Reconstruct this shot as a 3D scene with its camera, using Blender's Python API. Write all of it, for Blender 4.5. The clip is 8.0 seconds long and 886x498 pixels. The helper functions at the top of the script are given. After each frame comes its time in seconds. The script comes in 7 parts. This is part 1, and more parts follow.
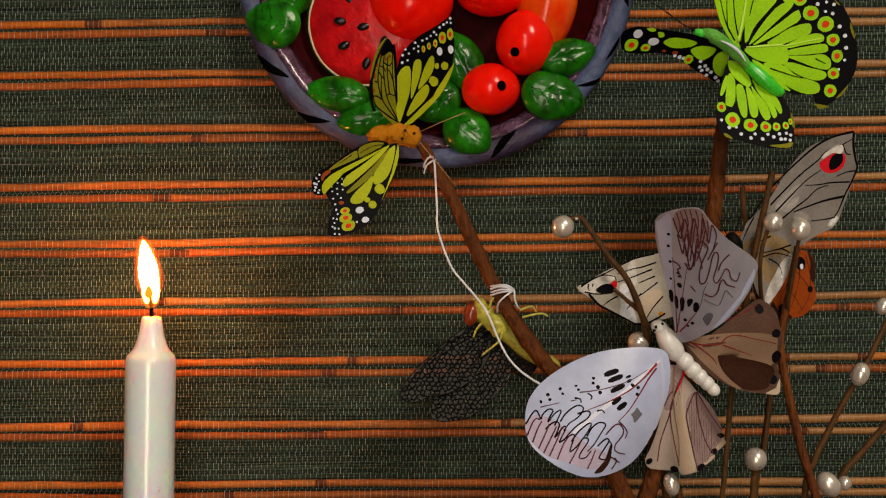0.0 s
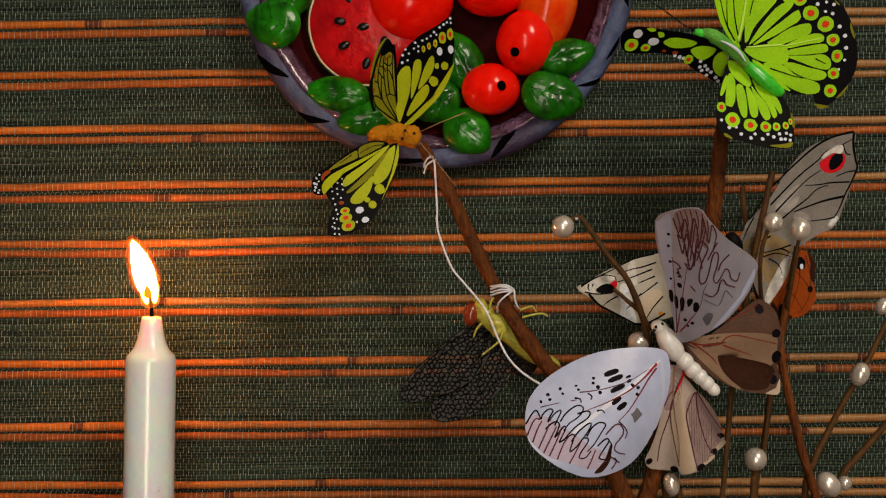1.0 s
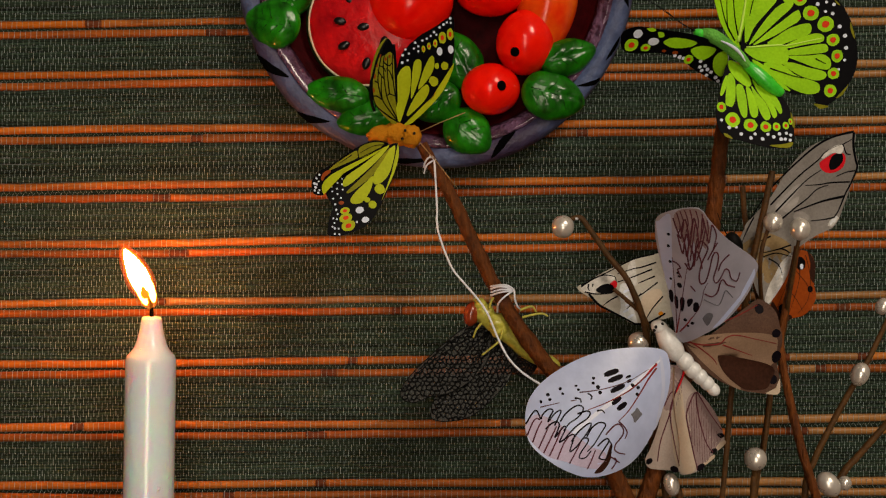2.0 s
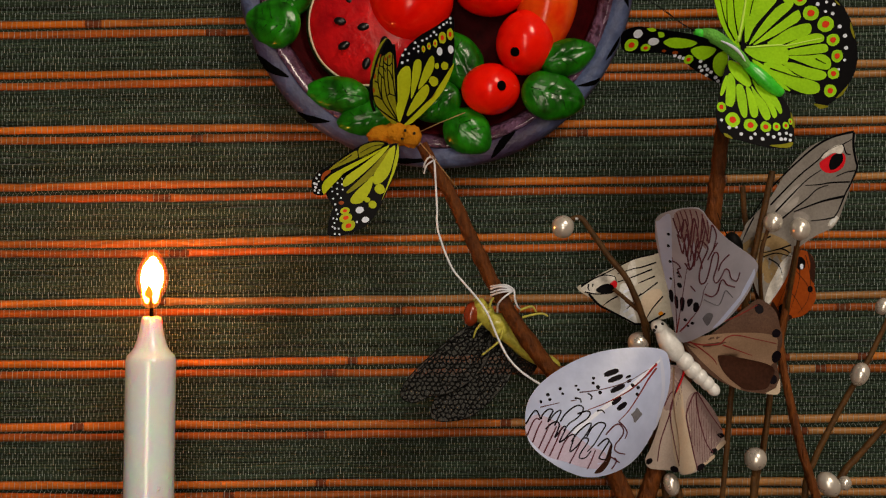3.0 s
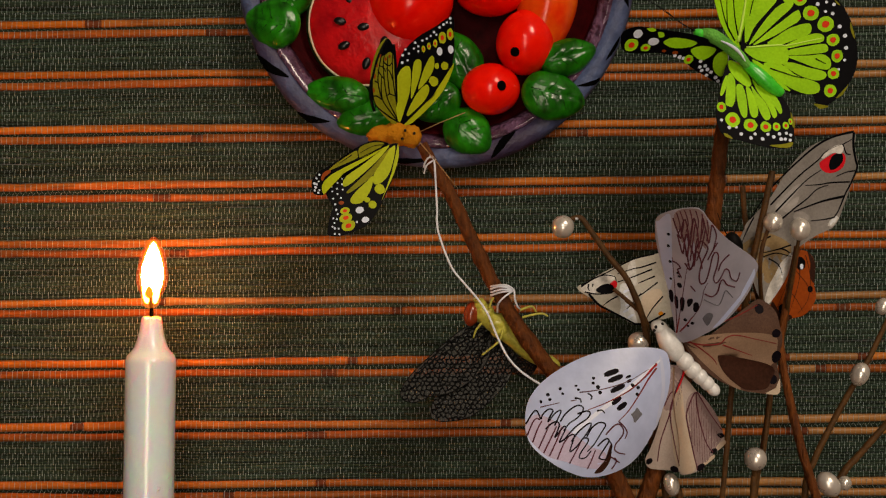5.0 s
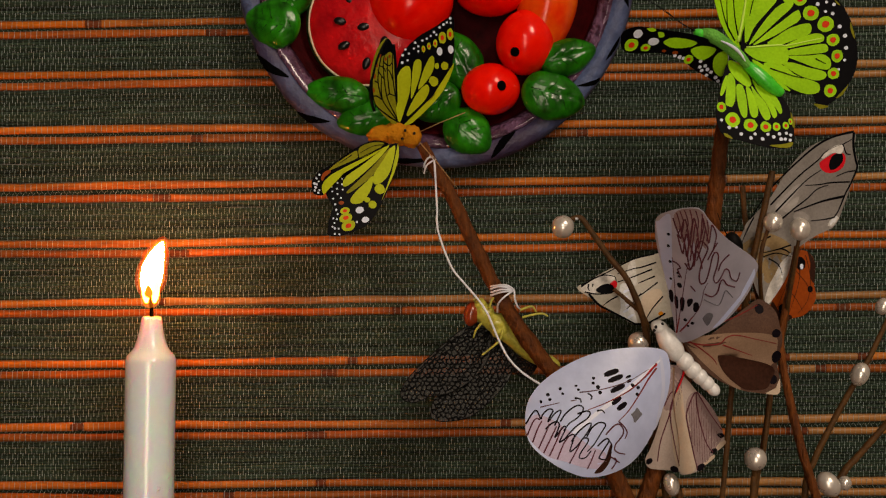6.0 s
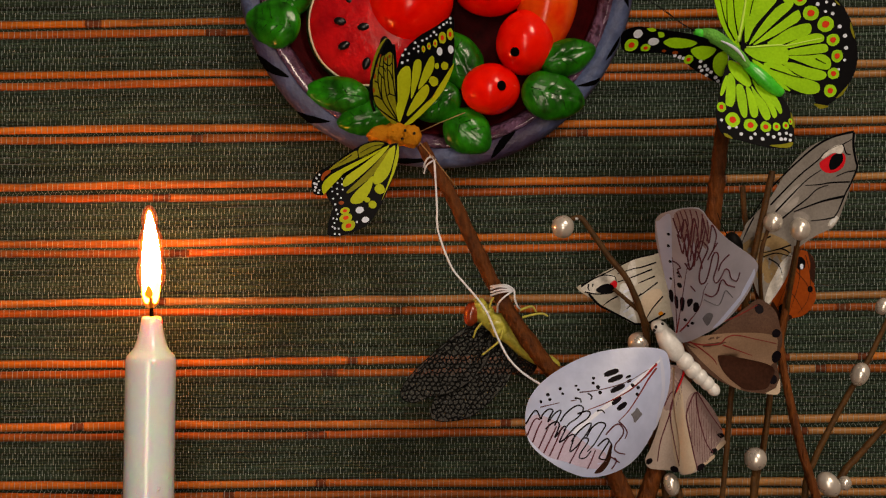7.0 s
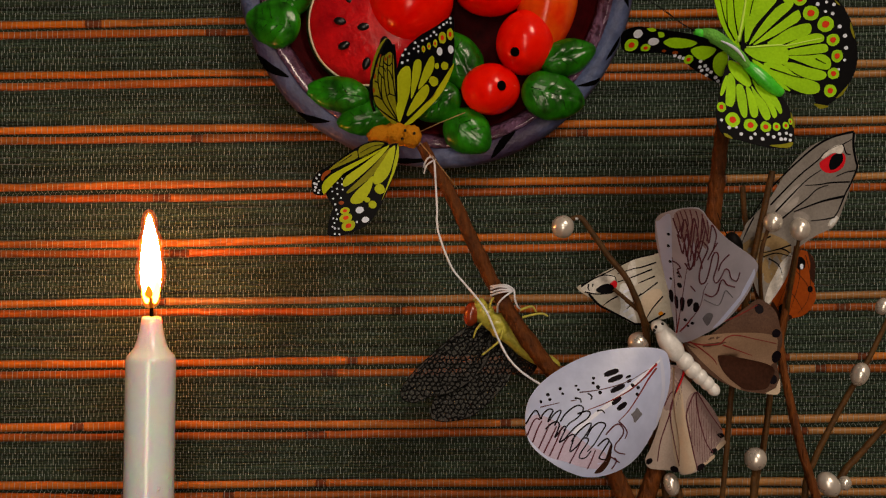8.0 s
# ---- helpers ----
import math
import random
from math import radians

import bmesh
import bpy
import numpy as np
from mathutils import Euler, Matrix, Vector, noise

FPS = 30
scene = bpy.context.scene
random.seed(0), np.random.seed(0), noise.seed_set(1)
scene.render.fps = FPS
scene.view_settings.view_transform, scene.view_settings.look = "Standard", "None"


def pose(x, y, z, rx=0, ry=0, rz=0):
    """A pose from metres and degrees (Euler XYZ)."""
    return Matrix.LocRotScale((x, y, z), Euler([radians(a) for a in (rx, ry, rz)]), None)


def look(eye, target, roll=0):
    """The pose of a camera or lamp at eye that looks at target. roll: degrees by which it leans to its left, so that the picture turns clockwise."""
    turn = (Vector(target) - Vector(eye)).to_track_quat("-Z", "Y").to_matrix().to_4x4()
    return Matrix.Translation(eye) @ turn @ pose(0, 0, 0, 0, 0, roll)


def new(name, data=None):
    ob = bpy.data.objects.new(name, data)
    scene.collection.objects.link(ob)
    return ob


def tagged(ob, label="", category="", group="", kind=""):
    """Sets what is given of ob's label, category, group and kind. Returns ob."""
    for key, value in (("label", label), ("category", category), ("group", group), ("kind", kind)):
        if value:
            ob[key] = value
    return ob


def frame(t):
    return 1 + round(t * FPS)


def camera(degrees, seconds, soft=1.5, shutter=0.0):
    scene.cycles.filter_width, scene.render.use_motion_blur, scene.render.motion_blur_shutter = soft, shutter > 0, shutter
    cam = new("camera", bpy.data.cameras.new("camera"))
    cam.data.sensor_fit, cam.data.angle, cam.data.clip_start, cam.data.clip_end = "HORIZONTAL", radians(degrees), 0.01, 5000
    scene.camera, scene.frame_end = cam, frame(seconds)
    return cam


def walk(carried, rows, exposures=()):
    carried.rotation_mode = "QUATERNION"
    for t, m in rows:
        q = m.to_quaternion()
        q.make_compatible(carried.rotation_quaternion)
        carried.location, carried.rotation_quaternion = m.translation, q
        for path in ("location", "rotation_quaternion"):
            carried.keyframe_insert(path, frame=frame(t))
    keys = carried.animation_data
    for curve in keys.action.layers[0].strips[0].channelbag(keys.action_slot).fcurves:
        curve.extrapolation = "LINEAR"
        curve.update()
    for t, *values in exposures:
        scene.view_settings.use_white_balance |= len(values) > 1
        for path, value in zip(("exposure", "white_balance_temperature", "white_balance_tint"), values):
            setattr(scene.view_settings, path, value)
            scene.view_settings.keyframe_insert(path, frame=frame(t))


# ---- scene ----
cam = camera(42, 8.0, soft=1.2)
EYE = (0, -0.58, 0.98)
walk(cam, [(0.0, look(EYE, (0, 0, 0.98))), (8.0, look(EYE, (0, 0, 0.98)))], exposures=[(0.0, 0.10, 6500, 22), (0.6, 0.09, 6500, 22), (1.5, -0.03, 6500, 22), (4.6, -0.03, 6600, 23), (6.0, -0.09, 6800, 27), (7.5, -0.05, 6800, 26), (8.0, -0.24, 6800, 27)])

TABLE = 0.78          # height of the table top
WALL = 0.0045         # y of the wall's face behind the woven mat

# ---- world and light ----
world = bpy.data.worlds.new("world")
scene.world = world
world.use_nodes = True
sky = world.node_tree.nodes.new("ShaderNodeTexSky")
sky.sky_type, sky.sun_disc = "NISHITA", False
sky.sun_elevation, sky.sun_rotation = radians(40), radians(150)
world.node_tree.links.new(sky.outputs[0], world.node_tree.nodes["Background"].inputs[0])
world.node_tree.nodes["Background"].inputs[1].default_value = 0.1

def daylight(name, place, wide, tall, power):
    """The sky's light in a window's opening, shining straight into the room."""
    data = bpy.data.lights.new(name, "AREA")
    data.shape, data.size, data.size_y = "RECTANGLE", wide, tall
    data.energy, data.color = power, (1.0, 0.89, 0.65)
    new(name, data).matrix_world = look(place, (place[0], 0, place[2]))


daylight("window_light", (0.95, -1.87, 2.4), 0.54, 0.94, 38)
daylight("narrow_window_light", (-0.06, -1.87, 1.0), 0.34, 1.34, 11)


# ---- materials ----
def nodes_of(name):
    m = bpy.data.materials.new(name)
    m.use_nodes = True
    t = m.node_tree
    return m, t, t.nodes["Principled BSDF"]


def add(t, kind, **values):
    n = t.nodes.new(kind)
    for key, v in values.items():
        n.inputs[key.replace("_", " ")].default_value = v
    return n


def surface(name, dark, light, rough=0.5, coarse=60.0, fine=900.0, stretch=(1, 1, 1), bump=0.15, metal=0.0, coat=0.0, coat_rough=0.12,
            vary=0.12, sheer=0.0, sss=0.0, sss_radius=(1, 0.5, 0.3), sss_scale=0.004, contrast=0.5, specular=0.5, depth=0.0004, second=None, patch=9.0):
    """Two-scale mottling between two colours, with fine relief, a little gloss change and a shift of tone from piece to piece."""
    m, t, b = nodes_of(name)
    co = t.nodes.new("ShaderNodeTexCoord")
    mp = t.nodes.new("ShaderNodeMapping")
    mp.inputs["Scale"].default_value = stretch
    t.links.new(co.outputs["Object"], mp.inputs[0])
    info = t.nodes.new("ShaderNodeObjectInfo")
    off = t.nodes.new("ShaderNodeVectorMath")
    off.operation = "MULTIPLY_ADD"
    off.inputs[1].default_value = (1, 1, 1)
    shift = t.nodes.new("ShaderNodeVectorMath")
    shift.operation = "SCALE"
    shift.inputs[0].default_value = (3.1, 1.7, 2.3)
    t.links.new(info.outputs["Random"], shift.inputs["Scale"])
    t.links.new(mp.outputs[0], off.inputs[0])
    t.links.new(shift.outputs[0], off.inputs[2])
    n1 = add(t, "ShaderNodeTexNoise", Scale=coarse, Detail=4.0, Roughness=0.6)
    n2 = add(t, "ShaderNodeTexNoise", Scale=fine, Detail=3.0, Roughness=0.6)
    t.links.new(off.outputs[0], n1.inputs["Vector"])
    t.links.new(off.outputs[0], n2.inputs["Vector"])
    mixn = add(t, "ShaderNodeMix")
    mixn.inputs[0].default_value = 0.45
    t.links.new(n1.outputs[0], mixn.inputs[2])
    t.links.new(n2.outputs[0], mixn.inputs[3])
    ramp = t.nodes.new("ShaderNodeValToRGB")
    ramp.color_ramp.elements[0].position, ramp.color_ramp.elements[1].position = 0.5 - contrast * 0.4, 0.5 + contrast * 0.4
    ramp.color_ramp.elements[0].color, ramp.color_ramp.elements[1].color = (*dark, 1), (*light, 1)
    t.links.new(mixn.outputs[0], ramp.inputs[0])
    tone = ramp.outputs[0]
    if second:             # broad patches of another tone
        other = t.nodes.new("ShaderNodeValToRGB")
        other.color_ramp.elements[0].position, other.color_ramp.elements[1].position = 0.5 - contrast * 0.4, 0.5 + contrast * 0.4
        other.color_ramp.elements[0].color, other.color_ramp.elements[1].color = (*second[0], 1), (*second[1], 1)
        t.links.new(mixn.outputs[0], other.inputs[0])
        n3 = add(t, "ShaderNodeTexNoise", Scale=patch, Detail=3.0, Roughness=0.55)
        t.links.new(off.outputs[0], n3.inputs["Vector"])
        edge = add(t, "ShaderNodeMapRange")
        edge.inputs[1].default_value, edge.inputs[2].default_value = 0.40, 0.62
        t.links.new(n3.outputs[0], edge.inputs[0])
        both = t.nodes.new("ShaderNodeMix")
        both.data_type = "RGBA"
        t.links.new(edge.outputs[0], both.inputs[0])
        t.links.new(tone, both.inputs[6])
        t.links.new(other.outputs[0], both.inputs[7])
        tone = both.outputs[2]
    hsv = t.nodes.new("ShaderNodeHueSaturation")
    rng = add(t, "ShaderNodeMapRange")
    rng.inputs[3].default_value, rng.inputs[4].default_value = 1 - vary, 1 + vary
    t.links.new(info.outputs["Random"], rng.inputs[0])
    t.links.new(rng.outputs[0], hsv.inputs["Value"])
    t.links.new(tone, hsv.inputs["Color"])
    t.links.new(hsv.outputs[0], b.inputs["Base Color"])
    rr = add(t, "ShaderNodeMapRange")
    rr.inputs[3].default_value, rr.inputs[4].default_value = max(0.03, rough - 0.12), min(1, rough + 0.12)
    t.links.new(n1.outputs[0], rr.inputs[0])
    t.links.new(rr.outputs[0], b.inputs["Roughness"])
    b.inputs["Metallic"].default_value = metal
    b.inputs["Coat Weight"].default_value = coat
    b.inputs["Coat Roughness"].default_value = coat_rough
    b.inputs["Specular IOR Level"].default_value = specular
    if bump:
        bp = add(t, "ShaderNodeBump", Strength=bump, Distance=depth)
        t.links.new(n2.outputs[0], bp.inputs["Height"])
        t.links.new(bp.outputs[0], b.inputs["Normal"])
    if sss:
        b.inputs["Subsurface Weight"].default_value = sss
        b.inputs["Subsurface Radius"].default_value = sss_radius
        b.inputs["Subsurface Scale"].default_value = sss_scale
    if sheer:
        tr = t.nodes.new("ShaderNodeBsdfTranslucent")
        t.links.new(hsv.outputs[0], tr.inputs[0])
        mx = add(t, "ShaderNodeMixShader", Fac=sheer)
        t.links.new(b.outputs[0], mx.inputs[1])
        t.links.new(tr.outputs[0], mx.inputs[2])
        t.links.new(mx.outputs[0], t.nodes["Material Output"].inputs[0])
    return m


def glow(name, colour, strength, clear=False):
    """A material that gives off light; a clear one lets all that is behind it through."""
    m, t, b = nodes_of(name)
    t.nodes.remove(b)
    e = add(t, "ShaderNodeEmission", Color=(*colour, 1), Strength=strength)
    if clear:
        tp = t.nodes.new("ShaderNodeBsdfTransparent")
        both = t.nodes.new("ShaderNodeAddShader")
        t.links.new(e.outputs[0], both.inputs[0])
        t.links.new(tp.outputs[0], both.inputs[1])
        e = both
    t.links.new(e.outputs[0], t.nodes["Material Output"].inputs[0])
    return m


def film(name, colour, clear, rough=0.3):
    """A thin sheer membrane."""
    m, t, b = nodes_of(name)
    b.inputs["Base Color"].default_value = (*colour, 1)
    b.inputs["Roughness"].default_value = rough
    b.inputs["Specular IOR Level"].default_value = 0.1
    tp = t.nodes.new("ShaderNodeBsdfTransparent")
    mx = add(t, "ShaderNodeMixShader", Fac=clear)
    t.links.new(b.outputs[0], mx.inputs[1])
    t.links.new(tp.outputs[0], mx.inputs[2])
    t.links.new(mx.outputs[0], t.nodes["Material Output"].inputs[0])
    return m


PLASTER = surface("plaster", (0.17, 0.15, 0.12), (0.23, 0.205, 0.17), 0.9, 3, 300, bump=0.2)
DARKWALL = surface("dark_wall", (0.05, 0.035, 0.025), (0.10, 0.07, 0.05), 0.6, 8, 200, (1, 1, 0.1))
WOODTOP = surface("table_wood", (0.12, 0.06, 0.03), (0.22, 0.12, 0.06), 0.4, 14, 200, (0.15, 1, 1))
FLOORBOARD = surface("floor_wood", (0.16, 0.1, 0.06), (0.25, 0.16, 0.09), 0.45, 6, 120, (1, 0.1, 1))
PAINT = surface("white_paint", (0.72, 0.72, 0.7), (0.8, 0.8, 0.78), 0.5, 8, 300, bump=0.05)
CANE = surface("cane", (0.20, 0.033, 0.002), (0.77, 0.208, 0.008), 0.48, 70, 800, (0.12, 1, 1), 0.4, vary=0.2, contrast=0.6, specular=0.18,
               second=((0.14, 0.030, 0.004), (0.56, 0.19, 0.024)), patch=18)
CANE_RED = surface("cane_red", (0.11, 0.016, 0.002), (0.57, 0.132, 0.008), 0.48, 70, 800, (0.12, 1, 1), 0.4, vary=0.22, contrast=0.6, specular=0.18,
                   second=((0.07, 0.016, 0.003), (0.44, 0.13, 0.016)), patch=18)
CANE_TAN = surface("cane_tan", (0.17, 0.066, 0.013), (0.46, 0.22, 0.060), 0.42, 70, 800, (0.12, 1, 1), 0.4, vary=0.15, contrast=0.8, specular=0.3)
CANE_NODE = surface("cane_node", (0.035, 0.009, 0.003), (0.20, 0.05, 0.014), 0.7, 260, 900, (0.5, 1, 1), 0.4, specular=0.15)
STRAW = surface("dyed_straw", (0.0015, 0.003, 0.002), (0.040, 0.074, 0.047), 0.7, 150, 900, (0.5, 1, 1), 0.9, vary=0.5, contrast=0.7, specular=0.15,
                second=((0.0015, 0.003, 0.002), (0.034, 0.058, 0.031)), patch=40)
THREAD = surface("warp_thread", (0.07, 0.095, 0.09), (0.58, 0.70, 0.70), 0.6, 260, 1500, bump=0.2, contrast=0.6, specular=0.15)
WAX = surface("candle_wax", (0.785, 0.87, 0.965), (0.83, 0.905, 0.985), 0.40, 30, 500, bump=0.03, vary=0.0, coat=1.0, coat_rough=0.2, specular=0.5,
              sss=1.0, sss_radius=(1.0, 0.14, 0.05), sss_scale=0.021)
WAX.node_tree.nodes["Principled BSDF"].inputs["Coat IOR"].default_value = 1.65
WICK = surface("charred_wick", (0.001, 0.001, 0.001), (0.004, 0.003, 0.003), 0.9, 400, 2500, bump=0.5, specular=0.0)
FLAME = glow("flame_core", (1.0, 0.45, 0.16), 92)
PETAL = glow("flame_petal", (1.0, 0.23, 0.0018), 465)
SHEATH = glow("flame_sheath", (1.0, 0.16, 0.008), 0.62, True)
# added glow: a clear red shell that draws the flame's halo of glare
HALO = glow("flame_halo", (1.0, 0.09, 0.004), 0.15, True)
HEART = glow("flame_heart", (1.0, 0.32, 0.012), 1.25)
ROOT = glow("flame_root", (1.0, 0.24, 0.015), 0.3, True)


# ---- building helpers ----
def world_of(ob):
    return (world_of(ob.parent) if ob.parent else Matrix()) @ ob.matrix_basis


def part(name, bm, material, parent, label="", smooth=True, kind=""):
    """Links a bmesh built in world places as one mesh object, under parent."""
    if parent is not None:
        bm.transform(world_of(parent).inverted())
    me = bpy.data.meshes.new(name)
    bmesh.ops.recalc_face_normals(bm, faces=bm.faces)
    bm.to_mesh(me)
    bm.free()
    me.materials.append(material)
    if smooth:
        me.shade_smooth()
    ob = new(name, me)
    ob.parent = parent
    return tagged(ob, label, "", "", kind)


def thing(name, place, label, category, group="", kind=""):
    ob = new(name)
    ob.empty_display_size = 0.01
    ob.location = place
    return tagged(ob, label, category, group, kind)


def solo(name, bm, material, place, label, category, group="", kind="", smooth=True):
    """A thing of one mesh, with its origin at place."""
    bm.transform(Matrix.Translation(-Vector(place)))
    ob = part(name, bm, material, None, label, smooth)
    ob.location = place
    return tagged(ob, label, category, group, kind)


def box(bm, lo, hi, bevel=0.0):
    vs = bmesh.ops.create_cube(bm, size=1)["verts"]
    for v in vs:
        v.co = Vector([lo[i] + (v.co[i] + 0.5) * (hi[i] - lo[i]) for i in range(3)])
    if bevel:
        es = list({e for v in vs for e in v.link_edges})
        bmesh.ops.bevel(bm, geom=es, offset=bevel, segments=2, affect="EDGES")


def spline(points, n=6, closed=False):
    """A smooth line through points."""
    pts = [Vector(q) for q in points]
    m = len(pts)
    out = []
    for i in range(m if closed else m - 1):
        if closed:
            a, b, c, d = (pts[(i + j) % m] for j in (-1, 0, 1, 2))
        else:
            a, b, c, d = pts[max(i - 1, 0)], pts[i], pts[i + 1], pts[min(i + 2, m - 1)]
        for j in range(n):
            t = j / n
            out.append(0.5 * (2 * b + (c - a) * t + (2 * a - 5 * b + 4 * c - d) * t * t + (3 * b - a - 3 * c + d) * t ** 3))
    if not closed:
        out.append(pts[-1])
    return out


def tube(bm, pts, radii, seg=8, flat=1.0, rough=0.0):
    """A round or flattened rod along pts; radii: one for each point, or the two ends'."""
    pts = [Vector(q).to_3d() for q in pts]
    n = len(pts)
    if len(radii) != n:
        radii = [radii[0] + (radii[-1] - radii[0]) * i / (n - 1) for i in range(n)]
    rings, side = [], None
    for i, q in enumerate(pts):
        way = (pts[min(i + 1, n - 1)] - pts[max(i - 1, 0)]).normalized()
        if side is None:
            side = way.cross(Vector((0, 1, 0)))
            if side.length < 0.2:
                side = way.cross(Vector((0, 0, 1)))
        side = (side - way * side.dot(way)).normalized()
        up = way.cross(side)
        ring = []
        for j in range(seg):
            a = 2 * math.pi * j / seg
            r = radii[i]
            if rough:
                r *= 1 + rough * (noise.noise(q * 160 + Vector((math.cos(a), math.sin(a), 0)) * 1.3) + 0.6 * noise.noise(q * 520 + Vector((math.cos(a), math.sin(a), 5)) * 2.2))
            ring.append(bm.verts.new(q + side * (math.cos(a) * r) + up * (math.sin(a) * r * flat)))
        rings.append(ring)
    for a, b in zip(rings, rings[1:]):
        for j in range(seg):
            bm.faces.new((a[j], a[(j + 1) % seg], b[(j + 1) % seg], b[j]))
    bm.faces.new(rings[0][::-1])
    bm.faces.new(rings[-1])


def lathe(bm, profile, m, seg=48, wobble=None, loop=False):
    """Turns (radius, height) pairs about m's z axis. wobble(angle, radius, height) gives the changed pair."""
    rings = []
    for r, h in profile:
        ring = []
        for j in range(seg):
            a = 2 * math.pi * j / seg
            rr, hh = wobble(a, r, h) if wobble else (r, h)
            ring.append(bm.verts.new(m @ Vector((rr * math.cos(a), rr * math.sin(a), hh))))
        rings.append(ring)
    for a, b in zip(rings, rings[1:] + rings[:1] if loop else rings[1:]):
        for j in range(seg):
            bm.faces.new((a[j], a[(j + 1) % seg], b[(j + 1) % seg], b[j]))
    if not loop:
        bm.faces.new(rings[0][::-1])
        bm.faces.new(rings[-1])


def ball(bm, m, radii, seg=32, rings=20, lumps=0.0, size=60.0, shape=None):
    """An egg of three radii at pose m, with soft lumps; shape(unit vector) scales it further."""
    vs = bmesh.ops.create_uvsphere(bm, u_segments=seg, v_segments=rings, radius=1)["verts"]
    for v in vs:
        u = v.co.copy()
        f = shape(u) if shape else 1.0
        q = Vector([u[i] * radii[i] for i in range(3)]) * f
        w = m @ q
        if lumps:
            w = m @ (q * (1 + lumps * noise.noise(w * size)))
        v.co = w



def facing(place, turn=0, tilt=0, lean=0):
    """A pose at place whose z points out of the wall, turned in the wall's plane and then tilted."""
    return Matrix.Translation(place) @ pose(0, 0, 0, 90 + tilt, 0, lean) @ pose(0, 0, 0, 0, 0, turn)


# ---- room ----
def room():
    lo, hi, top, south = -1.6, 2.2, 3.2, -1.9
    def slab(name, a, b, material, label):
        bm = bmesh.new()
        box(bm, a, b)
        tagged(part(name, bm, material, None, label, False), "", name.split("_")[0], "", "structure")
    slab("wall_north", (lo, WALL, 0), (hi, 0.12, top), PLASTER, "plain plaster wall behind the woven mat")
    slab("wall_west", (lo - 0.12, south - 0.12, 0), (lo, 0.12, top), PLASTER, "plain plaster wall of the room")
    slab("wall_east", (hi, south - 0.12, 0), (hi + 0.12, 0.12, top), PLASTER, "plain plaster wall of the room")
    slab("floor", (lo - 0.12, south - 0.12, -0.1), (hi + 0.12, 0.12, 0), FLOORBOARD, "brown wooden floor of the room")
    slab("ceiling", (lo - 0.12, south - 0.12, top), (hi + 0.12, 0.12, top + 0.1), PLASTER, "plain white ceiling of the room")
    bm = bmesh.new()          # unseen wall with two window openings, made dark to dim reflections
    for x0, x1, z0, z1 in ((lo, -0.26, 0, top), (-0.26, 0.14, 0, 0.3), (-0.26, 0.14, 1.7, top), (0.14, 0.65, 0, top),
                           (0.65, 1.25, 0, 1.9), (0.65, 1.25, 2.9, top), (1.25, hi, 0, top)):
        box(bm, (x0, south - 0.12, z0), (x1, south, z1))
    tagged(part("wall_south", bm, DARKWALL, None, "unseen wall with two window openings, kept dark to dim reflections", False), "", "wall", "", "structure")
    for name, x0, x1, z0, z1, label in (("window_1", 0.65, 1.25, 1.9, 2.9, "broad white framed window lighting the room"),
                                        ("window_2", -0.26, 0.14, 0.3, 1.7, "narrow tall white framed window")):
        win = thing(name, ((x0 + x1) / 2, south - 0.06, z0), label, "window", "", "structure")
        bm = bmesh.new()
        for a, b in (((x0, z0), (x0 + 0.03, z1)), ((x1 - 0.03, z0), (x1, z1)), ((x0 + 0.03, z0), (x1 - 0.03, z0 + 0.03)), ((x0 + 0.03, z1 - 0.03), (x1 - 0.03, z1))):
            box(bm, (a[0], south - 0.09, a[1]), (b[0], south - 0.04, b[1]), 0.003)
        part("window_frame", bm, PAINT, win, "", False)
    tab = thing("table", (0, -0.25, 0), "brown wooden table under the candle", "table")
    bm = bmesh.new()
    box(bm, (-0.55, -0.45, TABLE - 0.03), (0.55, WALL - 0.002, TABLE), 0.003)
    part("tabletop", bm, WOODTOP, tab)
    for x in (-0.5, 0.5):
        for y in (-0.4, -0.04):
            bm = bmesh.new()
            box(bm, (x - 0.025, y - 0.025, 0), (x + 0.025, y + 0.025, TABLE - 0.03), 0.003)
            part("leg", bm, WOODTOP, tab)


room()

# ---- the woven mat ----
# Pairs of canes: heights of the upper and the lower cane at the mat's two ends, in metres.
HALF = 0.262
CANES = [(1.121, 1.127, 1.1155, 1.1222), (1.0921, 1.1002, 1.087, 1.0947), (1.0663, 1.0737, 1.0612, 1.0686), (1.0388, 1.0455, 1.0337, 1.0404), (1.0105, 1.0171, 1.0041, 1.0121), (0.9821, 0.9878, 0.977, 0.9827), (0.952, 0.9577, 0.947, 0.9514), (0.9217, 0.9267, 0.9164, 0.9201), (0.8901, 0.8955, 0.8848, 0.8892), (0.8605, 0.8641, 0.8551, 0.8584), (0.8307, 0.8337, 0.8253, 0.828)]
